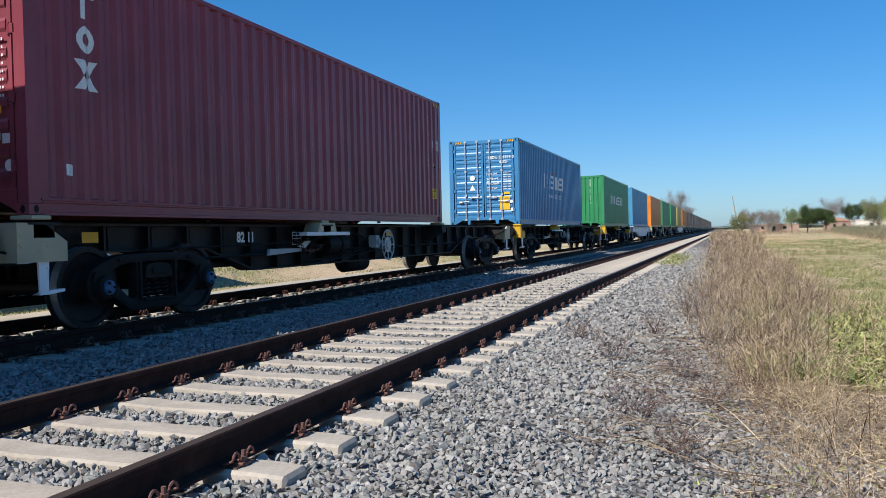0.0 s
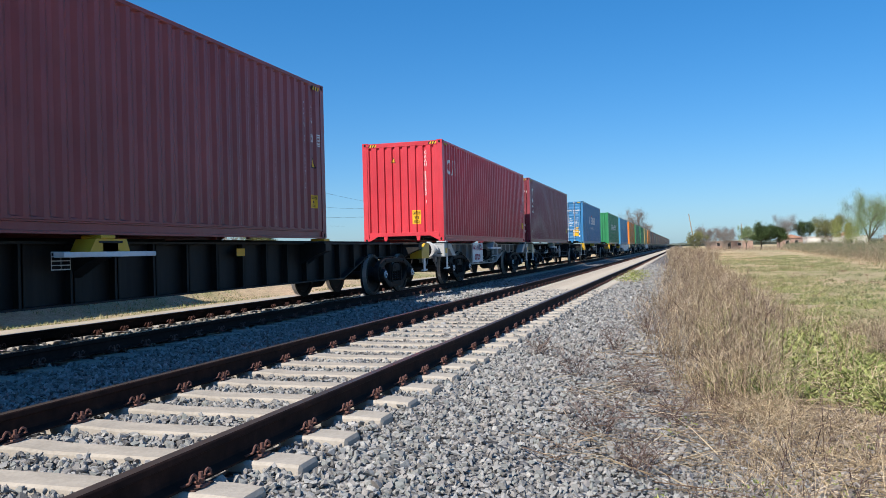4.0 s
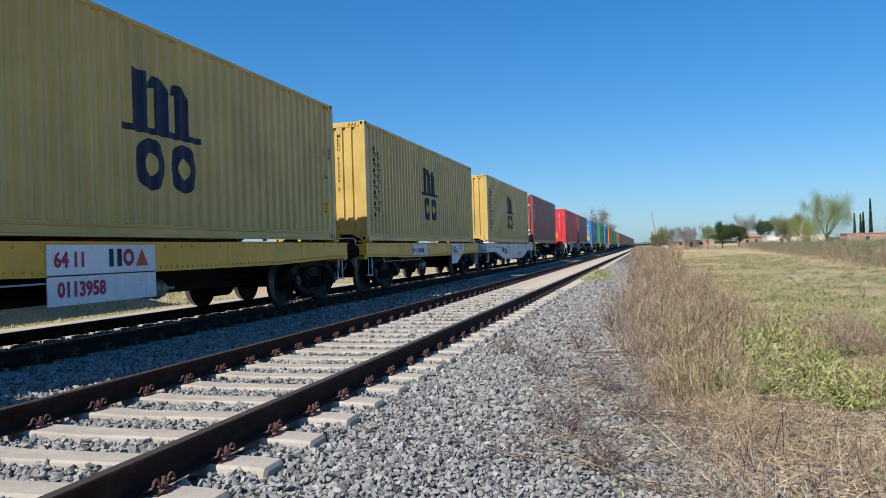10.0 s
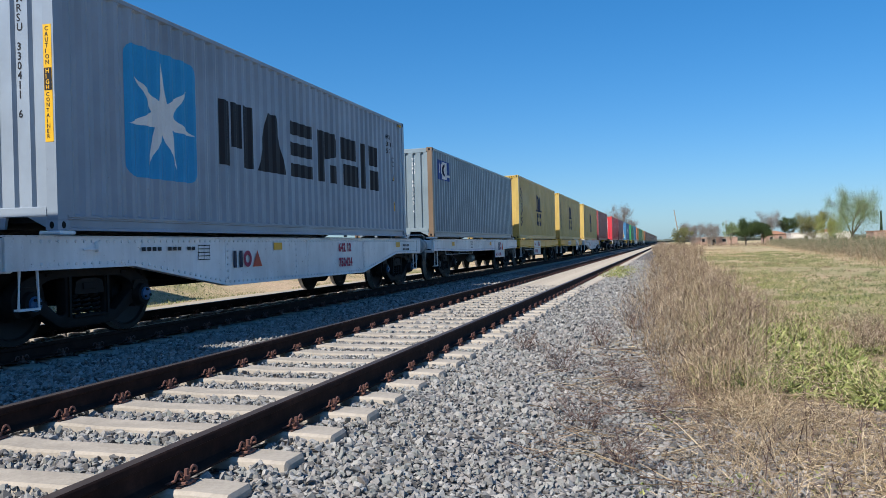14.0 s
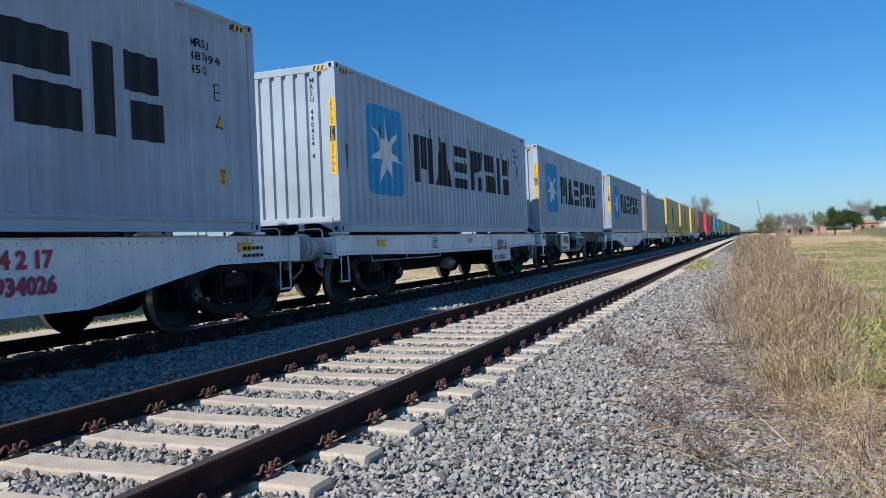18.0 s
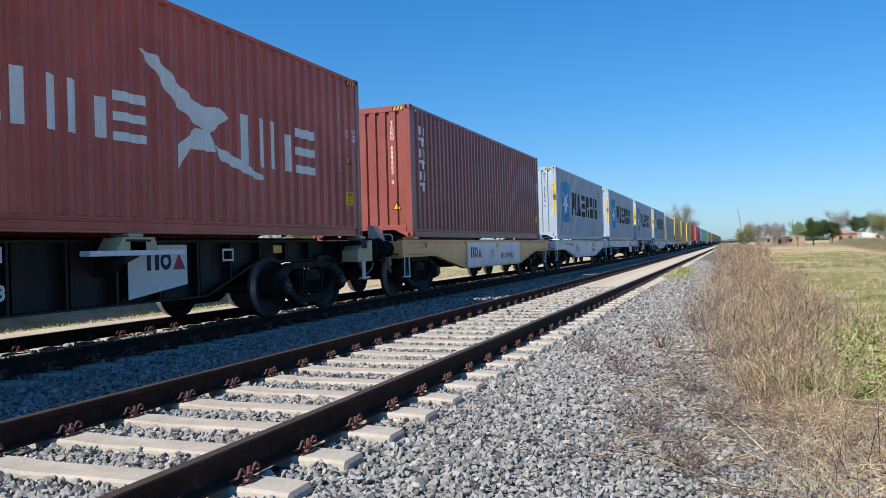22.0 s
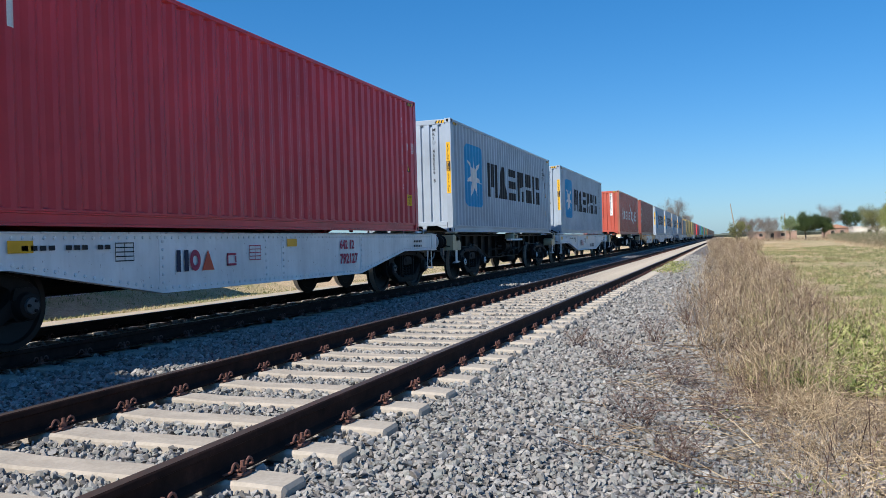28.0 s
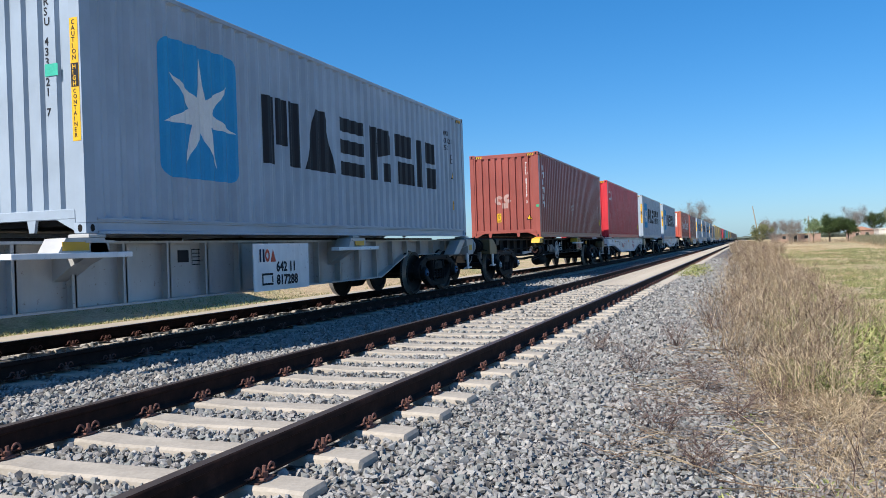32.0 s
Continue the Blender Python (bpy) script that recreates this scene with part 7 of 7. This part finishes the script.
# ---- trees ----
def bark(name, colour):
    return plain(name, colour, 0.95, 0, 0.3, 1.5, 0.6, 12)


def limb(m, start, way, length, radius, rng2, depth, tips, bend=0.25):
    """A crooked tapering branch that forks."""
    pts, p, d = [Vector(start)], Vector(start), Vector(way).normalized()
    for k in range(4):
        d = (d + Vector(rng2.normal(0, bend, 3)) * 0.5 + Vector((0, 0, 0.06))).normalized()
        p = p + d * length / 4
        pts.append(p.copy())
    m.tube(pts, [radius * (1 - 0.14 * k) for k in range(5)], 5 if depth > 0 else 4)
    tips.append((pts[-1], d))
    tips.append((pts[2], d))
    if depth > 0:
        for k in range(rng2.integers(2, 4)):
            side = Vector(rng2.normal(0, 1, 3))
            limb(m, pts[rng2.integers(2, 5)], d * 0.8 + side * 0.55 + Vector((0, 0, 0.25)), length * rng2.uniform(0.55, 0.8), radius * 0.55, rng2, depth - 1, tips, bend)


def tree(x, y, height, spread, trunk, leaf, count, leaf_size, label, seed, hang=0.0, depth=3, twigs=False, base_z=-0.36, low=0.22, slim=0.7):
    """Trunk with forking limbs and a crown of many small separate leaves set round the twigs, fitted to its height and spread."""
    r2 = np.random.default_rng(seed)
    root = empty("tree", pose(x, y, base_z), label, "tree")
    m, tips = Mesher(), []
    stem = height * low
    m.tube([(0, 0, 0), (0.05, 0.03, stem * 0.5), (0, 0, stem)], [height * 0.032, height * 0.026, height * 0.022], 8)
    for k in range(6):
        a = 2 * math.pi * k / 6 + r2.uniform(0, 0.8)
        limb(m, (0, 0, stem * r2.uniform(0.75, 1.0)), (math.cos(a) * spread / height * 1.7, math.sin(a) * spread / height * 1.7, r2.uniform(0.5, 1.1)), height * 0.34, height * 0.014, r2, depth, tips)
    pts = np.array([t[0] for t in tips])
    pts = pts[pts[:, 2] > stem * 0.7]
    up = 0.95 * height / pts[:, 2].max()
    wide = 0.85 * spread / np.percentile(np.hypot(pts[:, 0], pts[:, 1]), 96)
    m.v = [(p[0] * wide, p[1] * wide, p[2] * up) for p in m.v]
    part("trunk", m.mesh("trunk", trunk, True), root)
    pts = pts * (wide, wide, up)
    k = r2.integers(0, len(pts), count)
    c = pts[k] + r2.normal(0, spread * 0.09, (count, 3))
    if hang:
        c[:, 2] -= np.abs(r2.normal(0, hang, count))
    c[:, 2] = np.maximum(c[:, 2], stem * 0.6)
    way = r2.normal(0, 1, (count, 3))
    way[:, 2] += 1.0 if twigs else -2.5 if hang else 0
    v, f = ribbons(c, way, leaf_size * r2.uniform(0.7, 1.5, count), leaf_size * (0.07 if twigs else 0.25 if hang else slim) * r2.uniform(0.7, 1.3, count), np.zeros(count), r2, 2)
    part("crown", raw_mesh("crown", v, f, leaf), root, "crown of small leaves" if not twigs else "fine bare twigs")
    return root


BARK, PALE_BARK = bark("grey_bark", (0.12, 0.09, 0.07)), bark("pale_bark", (0.26, 0.22, 0.18))
DARK_LEAF = blades("dark_leaves", (0.025, 0.045, 0.015), (0.05, 0.08, 0.028), (0.1, 0.13, 0.05))
WILLOW_LEAF = blades("willow_leaves", (0.1, 0.15, 0.075), (0.18, 0.245, 0.115), (0.3, 0.36, 0.18))
YELLOW_LEAF = blades("yellow_willow_leaves", (0.14, 0.17, 0.05), (0.24, 0.27, 0.09), (0.36, 0.37, 0.15))
OLIVE_LEAF = blades("olive_leaves", (0.1, 0.112, 0.045), (0.185, 0.19, 0.08), (0.29, 0.275, 0.13))
TWIG = blades("bare_twigs", (0.12, 0.105, 0.095), (0.19, 0.175, 0.16), (0.3, 0.28, 0.26))
PINE_LEAF = blades("pine_needles", (0.015, 0.03, 0.014), (0.03, 0.05, 0.022), (0.05, 0.075, 0.035))
tree(17.4, 196, 6.3, 4.2, BARK, DARK_LEAF, 15000, 0.17, "dense dark evergreen tree with a broad flat crown", 1, low=0.3)
tree(21.6, 200, 5.4, 2.8, BARK, DARK_LEAF, 9000, 0.17, "dense dark evergreen tree beside another", 2, low=0.32)
tree(33.4, 165, 11.6, 5.2, BARK, WILLOW_LEAF, 21000, 0.19, "light green willow with hanging twigs", 3, hang=1.2, low=0.16)
tree(30.0, 168, 7.0, 2.6, BARK, YELLOW_LEAF, 9000, 0.2, "yellow green young willow beside the larger one", 24, hang=0.9, low=0.14)
tree(28.2, 174, 7.0, 3.6, BARK, OLIVE_LEAF, 11000, 0.19, "olive green spring tree", 4, low=0.15, slim=0.4)
tree(26.8, 235, 9.0, 4.4, PALE_BARK, TWIG, 5200, 0.5, "bare grey tree behind the houses", 5, twigs=True)
tree(33.0, 240, 7.6, 3.6, BARK, DARK_LEAF, 3800, 0.26, "dark round tree behind the houses", 6)
tree(2.6, 150, 4.2, 2.2, BARK, OLIVE_LEAF, 2600, 0.16, "tangled greenish bush beside the track", 7, low=0.08)
tree(4.6, 156, 4.6, 2.6, PALE_BARK, TWIG, 3200, 0.4, "bare thorny bush beside the track", 8, twigs=True, low=0.08)
tree(9.0, 190, 5.2, 2.8, PALE_BARK, TWIG, 3000, 0.4, "bare slender tree among bushes", 9, twigs=True, low=0.12)
tree(13.4, 185, 5.6, 2.2, BARK, WILLOW_LEAF, 1700, 0.17, "slender light green tree", 10, low=0.2)
tree(5.8, 210, 6.0, 3.0, PALE_BARK, TWIG, 3200, 0.45, "bare grey tree among the bushes", 11, twigs=True)
tree(11.5, 230, 6.2, 3.2, PALE_BARK, TWIG, 3200, 0.45, "bare grey tree near the brick house", 12, twigs=True)
tree(-14.5, 250, 13.2, 5.8, PALE_BARK, TWIG, 7000, 0.6, "tall bare spreading tree beyond the train", 13, twigs=True)
tree(-12.5, 300, 11.0, 5.0, PALE_BARK, TWIG, 5200, 0.6, "bare spreading tree beyond the train", 14, twigs=True)
tree(-24.2, 200, 13.4, 2.6, BARK, PINE_LEAF, 3200, 0.3, "dark pine beyond the train", 15, low=0.5)
tree(60.5, 215, 8.0, 3.4, BARK, DARK_LEAF, 4500, 0.24, "dark round tree behind the brick wall", 16)

tree(-67.5, 110, 8.4, 4.2, PALE_BARK, TWIG, 4200, 0.4, "bare grey tree behind the wires", 17, twigs=True, low=0.2)
tree(-61.5, 108, 6.6, 3.6, BARK, OLIVE_LEAF, 5200, 0.2, "olive green bushy tree behind the wires", 18, low=0.15)


def cypress(x, y, height, seed):
    r2 = np.random.default_rng(seed)
    root = empty("cypress", pose(x, y, -0.36), "slim dark cypress behind the wall", "tree", "cypresses behind the wall")
    part("trunk", Mesher().tube([(0, 0, 0), (0, 0, height * 0.9)], [0.16, 0.03], 6).mesh("trunk", BARK), root)
    n = 1500
    z = r2.uniform(0.08, 1, n)
    r = 0.045 * height * (1 - z) ** 0.7 * r2.uniform(0.4, 1.05, n)
    a = r2.uniform(0, 2 * math.pi, n)
    c = np.column_stack([r * np.cos(a), r * np.sin(a), z * height])
    v, f = ribbons(c, np.column_stack([np.cos(a) * 0.4, np.sin(a) * 0.4, np.ones(n)]), r2.uniform(0.25, 0.5, n), np.full(n, 0.12), np.zeros(n), r2, 1)
    part("crown", raw_mesh("crown", v, f, PINE_LEAF), root)


for x, y, h, s in ((53.6, 215, 10.8, 1), (52.7, 218, 7.6, 2), (51.6, 216, 7.2, 3), (50.9, 219, 7.4, 4)):
    cypress(x, y, h, s)

# scrub along the field's far side
n = 11000
p = np.column_stack([rng.uniform(8, 75, n), np.zeros(n)])
p[:, 1] = 42 + 140 * rng.uniform(0, 1, n) ** 1.4
p[:, 0] = 11.5 + (p[:, 1] - 45) * 0.066 + rng.exponential(3.2, n) + rng.uniform(-0.8, 0.5, n)
weed_field("scrub", p, 0.4, 1.25, 10, SCRUB, "belt of brown scrub on the far side of the pasture", 0.45, 0.0065, 0.9)
weed_field("scrub_skirt", p[::4] - (1.6, 0.5), 0.2, 0.5, 4, STRAW, "pale dry grass at the foot of the scrub", 0.5, 0.007, 0.6)
weed_field("green_scrub", p[::2] + (0.3, 4.0), 0.9, 1.75, 7, blades("scrub_green", (0.09, 0.1, 0.055), (0.17, 0.165, 0.1), (0.28, 0.25, 0.165)), "dull green scrub on the far side of the pasture", 0.45, 0.008, 0.9)
n = 2600
p = np.column_stack([rng.uniform(-1.2, 30, n), rng.uniform(150, 215, n)])
weed_field("far_scrub", p, 0.4, 1.0, 5, DRY, "low dry scrub before the houses", 0.35, 0.008, 0.5)

# ---- houses and walls in the distance ----
BRICK_WALL = plain("weathered_brick", (0.35, 0.235, 0.185), 0.9, 0, 0.3, 0.8, 0.3, 9)
LIME = plain("limewash", (0.62, 0.58, 0.52), 0.9, 0, 0.2, 0.5, 0.2, 6)
TILE = plain("tiled_roof", (0.4, 0.22, 0.15), 0.9, 0, 0.25, 1.0, 0.3, 7)
DARKNESS = plain("dark_opening", (0.02, 0.02, 0.022), 0.5, 0, 0.2, 2, 0)


def streaked(name, colour, stain, rough=0.92):
    """Cement render with blotches, repaired patches and dark runs down the wall."""
    m, n, l, b = shader(name, rough, 0.0, 0.15)
    c = coords(n)
    col = ramp(n, l, noise_of(n, l, c, 0.55, 6, 0.65), [(0.3, shade(colour, 0.78)), (0.7, shade(colour, 1.18))])
    runs = noise_of(n, l, c, 1.0, 6, 0.7, (1.6, 1.6, 0.16))
    col = mixed(n, l, ramp(n, l, runs, [(0.46, (0, 0, 0)), (0.68, (0.75, 0.75, 0.75))]), col, stain)
    patches = noise_of(n, l, c, 0.28, 3, 0.5)
    col = mixed(n, l, ramp(n, l, patches, [(0.56, (0, 0, 0)), (0.6, (0.4, 0.4, 0.4))]), col, shade(colour, 1.3))
    l.new(col, b.inputs["Base Color"])
    bumped(n, l, b, noise_of(n, l, c, 9.0, 5), 0.4, 0.01)
    return m


CEMENT = streaked("cement_render", (0.5, 0.455, 0.475), (0.3, 0.27, 0.285))
STAINED = streaked("stained_cement", (0.23, 0.21, 0.2), (0.055, 0.05, 0.05))


def house(x0, x1, y0, y1, height, wall, roof, openings, label, pitch=0.0):
    root = empty("house", pose((x0 + x1) / 2, y0, -0.36), label, "house")
    w, d = (x1 - x0) / 2, y1 - y0
    # the front wall in pieces round its openings
    m, cuts, x = Mesher(), sorted(openings), -w
    for a, b, lo, hi in cuts:
        m.box(x, a, 0, 0.25, 0, height)
        m.box(a, b, 0, 0.25, 0, lo) if lo > 0 else None
        m.box(a, b, 0, 0.25, hi, height)
        x = b
    m.box(x, w, 0, 0.25, 0, height)
    m.box(-w, -w + 0.25, 0.25, d, 0, height).box(w - 0.25, w, 0.25, d, 0, height).box(-w + 0.25, w - 0.25, d - 0.25, d, 0, height)
    part("wall", m.mesh("wall", wall), root)
    m = Mesher()
    if pitch:
        m.prism([(-w - 0.3, height), (w + 0.3, height), (0, height + pitch)], "y", -0.3, d + 0.3)
    else:
        m.box(-w - 0.15, w + 0.15, -0.15, d + 0.15, height, height + 0.18)
    part("roof", m.mesh("roof", roof), root)
    for a, b, lo, hi in cuts:
        win = part("window" if lo > 0.3 else "door", Mesher().box(a, b, 0.14, 0.18, lo, hi).mesh("pane", DARKNESS), root)
        part("frame", Mesher().box(a, a + 0.06, 0.1, 0.2, lo, hi).box(b - 0.06, b, 0.1, 0.2, lo, hi).box(a + 0.06, b - 0.06, 0.1, 0.2, hi - 0.06, hi).mesh("frame", LIME), win)
    return root


house(6.5, 18.5, 232, 240, 2.2, BRICK_WALL, LIME, [(-3.4, -2.4, 0.9, 1.8), (-0.6, 0.4, 0.0, 1.9), (2.0, 3.2, 0.9, 1.8)], "low unplastered brick house with a flat roof")
house(24.5, 30, 225, 232, 2.6, BRICK_WALL, TILE, [(-1.4, -0.4, 0.9, 2.0), (0.8, 1.8, 0.9, 2.0)], "low brick house with a shallow tiled roof", 0.9)
house(29.6, 43.5, 214, 222, 2.6, LIME, LIME, [(-4.0, -3.0, 0.9, 2.0), (2.2, 3.4, 0.9, 2.0)], "long pale limewashed shed")
house(42.5, 47.5, 250, 257, 3.0, LIME, TILE, [(-1.4, -0.6, 1.2, 2.4)], "white house behind the trees", 1.0)
house(46, 78, 205, 212, 2.5, BRICK_WALL, TILE, [(-12.0, -11.0, 0.9, 2.0), (-4.0, -3.0, 0.9, 2.0)], "long low brick wall of a yard", 0.0)

# ---- the grey block beyond the train ----
root = empty("warehouse", pose(-16.83, 0, -0.36), "tall blank building of grey cement render", "building")
m = Mesher().box(-11, 0, -3.0, 17.81, 0, 5.56)
part("wall", m.mesh("wall", CEMENT), root, "blank cement wall with lighter patches")
part("roof", Mesher().box(-11.05, 0.05, -3.05, 17.85, 5.56, 5.65).mesh("roof", STAINED), root)
part("gutter", Mesher().tube([(0.09, -3.0, 5.53), (0.09, 17.85, 5.53)], 0.045, 6).mesh("gutter", STAINED), root)
root = empty("shed", pose(-30.0, 0, -0.36), "stained concrete shed with a pale side", "building")
part("wall", Mesher().box(-7, 0, 33.3, 36.1, 0, 4.75).mesh("wall", STAINED), root, "dark stained concrete wall")
part("side_wall", Mesher().box(-7, 0.02, 31.4, 33.3, 0, 4.7).mesh("side_wall", LIME), root, "pale plastered wall")
part("window", Mesher().box(0.02, 0.04, 31.9, 33.2, 1.5, 2.6).mesh("window", DARKNESS), root)
part("parapet", Mesher().box(-7.05, 0.06, 31.3, 36.15, 4.75, 4.85).mesh("parapet", LIME), root)
root = empty("water_tower", pose(-30.0, 35.55, -0.36), "white plastic water tank on a brick stack", "water tank")
part("stack", Mesher().box(-0.6, 0.0, 0.02, 0.58, 4.85, 5.95).mesh("stack", BRICK_WALL), root, "brick stack")
part("tank", Mesher().lathe("z", (-0.3, 0.3), [(5.95, 0.36), (5.97, 0.4), (6.3, 0.4), (6.32, 0.385), (6.36, 0.4), (6.62, 0.4), (6.7, 0.34), (6.76, 0.18), (6.8, 0.16), (6.82, 0.0)], 24).mesh("tank", plain("white_plastic", (0.75, 0.76, 0.78), 0.4, 0, 0.06, 2, 0), True), root, "ribbed white tank")
part("pipe", Mesher().tube([(0.05, 0.1, 5.9), (0.06, 0.3, 3.5), (0.08, 0.6, 1.0)], 0.03, 6).mesh("pipe", STAINED), root)

WOOD = plain("weathered_pole_wood", (0.3, 0.26, 0.21), 0.9, 0, 0.2, 1.0, 0.4, 20)
POLE_CEMENT = plain("concrete_pole", (0.42, 0.4, 0.37), 0.9, 0, 0.15, 1.0, 0.3, 15)


def utility_pole(x, y, height, material, label, arms=0, lamp=False, lean=0.0):
    root = empty("utility_pole", pose(x, y, -0.36), label, "utility pole")
    part("pole", Mesher().tube([(0, 0, 0), (lean * 0.5, 0, height * 0.5), (lean, 0, height)], [0.16, 0.13, 0.1], 10).mesh("pole", material, True), root)
    for k in range(arms):
        z = height - 0.35 - 1.35 * k
        part("cross_arm", Mesher().box(-0.06, 0.06, -0.25, 1.0, z, z + 0.1).mesh("cross_arm", material), root)
        part("insulator", Mesher().lathe("z", (0, 0.92), [(z - 0.75, 0.03), (z - 0.7, 0.09), (z - 0.55, 0.09), (z - 0.4, 0.09), (z - 0.2, 0.08), (z, 0.03)], 8).mesh("insulator", DARKNESS), root, "hanging dark insulator")
    if lamp:
        part("lamp_head", Mesher().loft([[(0.1, 0.0, height - 0.1), (0.1, 0.2, height - 0.1), (0.1, 0.2, height + 0.05), (0.1, 0.0, height + 0.05)], [(0.2, 0.35, height - 0.4), (0.2, 0.6, height - 0.4), (0.2, 0.6, height - 0.2), (0.2, 0.35, height - 0.2)]]).mesh("lamp_head", plain("lamp_housing", (0.5, 0.5, 0.5), 0.5, 0, 0.1, 3, 0)), root)
        part("strap", Mesher().cyl("z", (0, 0), 0.125, height - 0.5, height - 0.42, 10).mesh("strap", DARKNESS), root)
    return root


utility_pole(-39.0, 49.6, 10.6, POLE_CEMENT, "concrete power pole with three arms and insulators", 3)
utility_pole(-36.0, 52.2, 10.3, WOOD, "wooden street pole with a lamp head", 0, True)
utility_pole(-60.0, 78.0, 8.0, WOOD, "thin distant wooden pole")
utility_pole(-64.0, 98.0, 8.0, WOOD, "thin distant wooden pole")
utility_pole(2.95, 192, 8.6, WOOD, "leaning weathered wooden pole beside the track", 0, False, -1.3)
utility_pole(14.5, 215, 6.5, WOOD, "thin wooden pole among the bushes")


def wire(a, b, sag, label):
    pts = [(a[0] + (b[0] - a[0]) * f, a[1] + (b[1] - a[1]) * f, a[2] + (b[2] - a[2]) * f - 4 * sag * f * (1 - f)) for f in np.linspace(0, 1, 14)]
    tagged(new("overhead_wire", Mesher().tube(pts, 0.011, 4).mesh("overhead_wire", DARKNESS)), label, "wire", "overhead wires")


for a, b, sag in (((-17.0, 17.5, 4.6), (-39.0, 50.4, 9.2), 0.3), ((-39.0, 50.4, 9.2), (-36, 52.2, 9.6), 0.05), ((-36, 52.2, 9.5), (-40, 110, 8.0), 0.8),
                  ((-27, 17.6, 5.9), (-39.0, 50.4, 7.85), 0.5), ((-39.0, 50.4, 7.85), (-44, 112, 7.8), 1.0), ((-39.0, 50.4, 6.5), (-44, 112, 6.6), 1.0), ((-30, 30, 5.2), (-39.0, 50.4, 6.5), 0.4),
                  ((-30.0, 35.9, 3.6), (-60, 78, 7.0), 0.5), ((-30, 36, 3.0), (-64, 98, 6.8), 0.8), ((-60, 78, 7.2), (-70, 160, 7.0), 0.6)):
    wire(a, b, sag, "dark overhead wire beyond the train")

patch = np.column_stack([rng.normal(-1.85, 0.3, 900), rng.uniform(27, 38, 900)])
leafy("track_grass", patch[::2], 0.04, 0.1, 4, GREEN, "tuft of green grass at the sleepers' ends")
litter("track_straw", patch, 0.1, 0.3, STRAW, "dry grass at the sleepers' ends", 0.008, 1.0)
# pale rubble and a dusty path beyond the far track
p = clumpy(np.column_stack([rng.normal(-22.5, 1.1, 1500), rng.uniform(23, 60, 1500)]), 0.35, -0.15, 4.0)
stones("rubble", np.column_stack([p, land_height(p[:, 0], p[:, 1]) + 0.03]), rng.uniform(0.05, 0.22, len(p)), RUBBLE, "heap of pale broken rubble beyond the path", rng)
DUST = plain("dusty_path", (0.4, 0.34, 0.26), 0.95, 0, 0.2, 0.7, 0.4, 18)
tagged(sheet("dirt_path", [-14.1, -13.6, -12.8, -11.5, -10.4], list(np.arange(-10, 60, 1.0)) + [100, 200, 400], lambda x, y: land_height(x, y) + 0.012 - 0.05 * (x < -14) , DUST), "dusty pale path beside the far track", "path", kind="structure")
DISTANT = plain("distant_trees", (0.1, 0.12, 0.1), 1.0, 0, 0.3, 0.05, 0)
m = Mesher()
n = 90
r2 = np.random.default_rng(77)
for k in range(n):
    x = -260 + k * 9.0
    h = 2.5 + 3 * abs(noise.noise(Vector((k * 0.31, 0.2, 0)))) + r2.uniform(0, 1.5)
    m.lathe("z", (x, 780 + r2.uniform(-30, 30)), [(-0.4, 7.0), (h * 0.4, 8.5), (h * 0.75, 6.0), (h * 0.95, 2.5), (h, 0.0)], 7)
tagged(new("distant_woods", m.mesh("distant_woods", DISTANT)), "low line of woods on the horizon", "woods", kind="stuff")


railway(TRACK_NEAR, RAIL_HEAD, "near track of rusty rails on pale concrete sleepers", 120, 44, 500)
railway(TRACK_FAR, RAIL_SHINY, "far track of polished rails on concrete sleepers, under the train", 90, 40, 400, -0.03)


def motions():
    """Every wagon and box rolls along the far track; wheels turn while they are near."""
    times = [float(k) for k in range(33)]
    for ob, y, z in MOVERS:
        walk(ob, [(t, pose(TRACK_FAR, y + train_at(t), z)) for t in times])
    start = {w: y for w, y, z in MOVERS}
    for ob, wagon, y, dy in WHEELS:
        near = [k / 15 for k in range(0, 481) if -7 < start[wagon] + y + train_at(k / 15) < 40]
        if len(near) < 3:
            continue
        keyed = sorted({0.0, 32.0, *near})
        clamp = lambda t: min(max(t, near[0]), near[-1])
        walk(ob, [(t, pose(0, dy, 0.46, -math.degrees((train_at(clamp(t)) - train_at(near[0])) / 0.46) % 360)) for t in keyed])


motions()
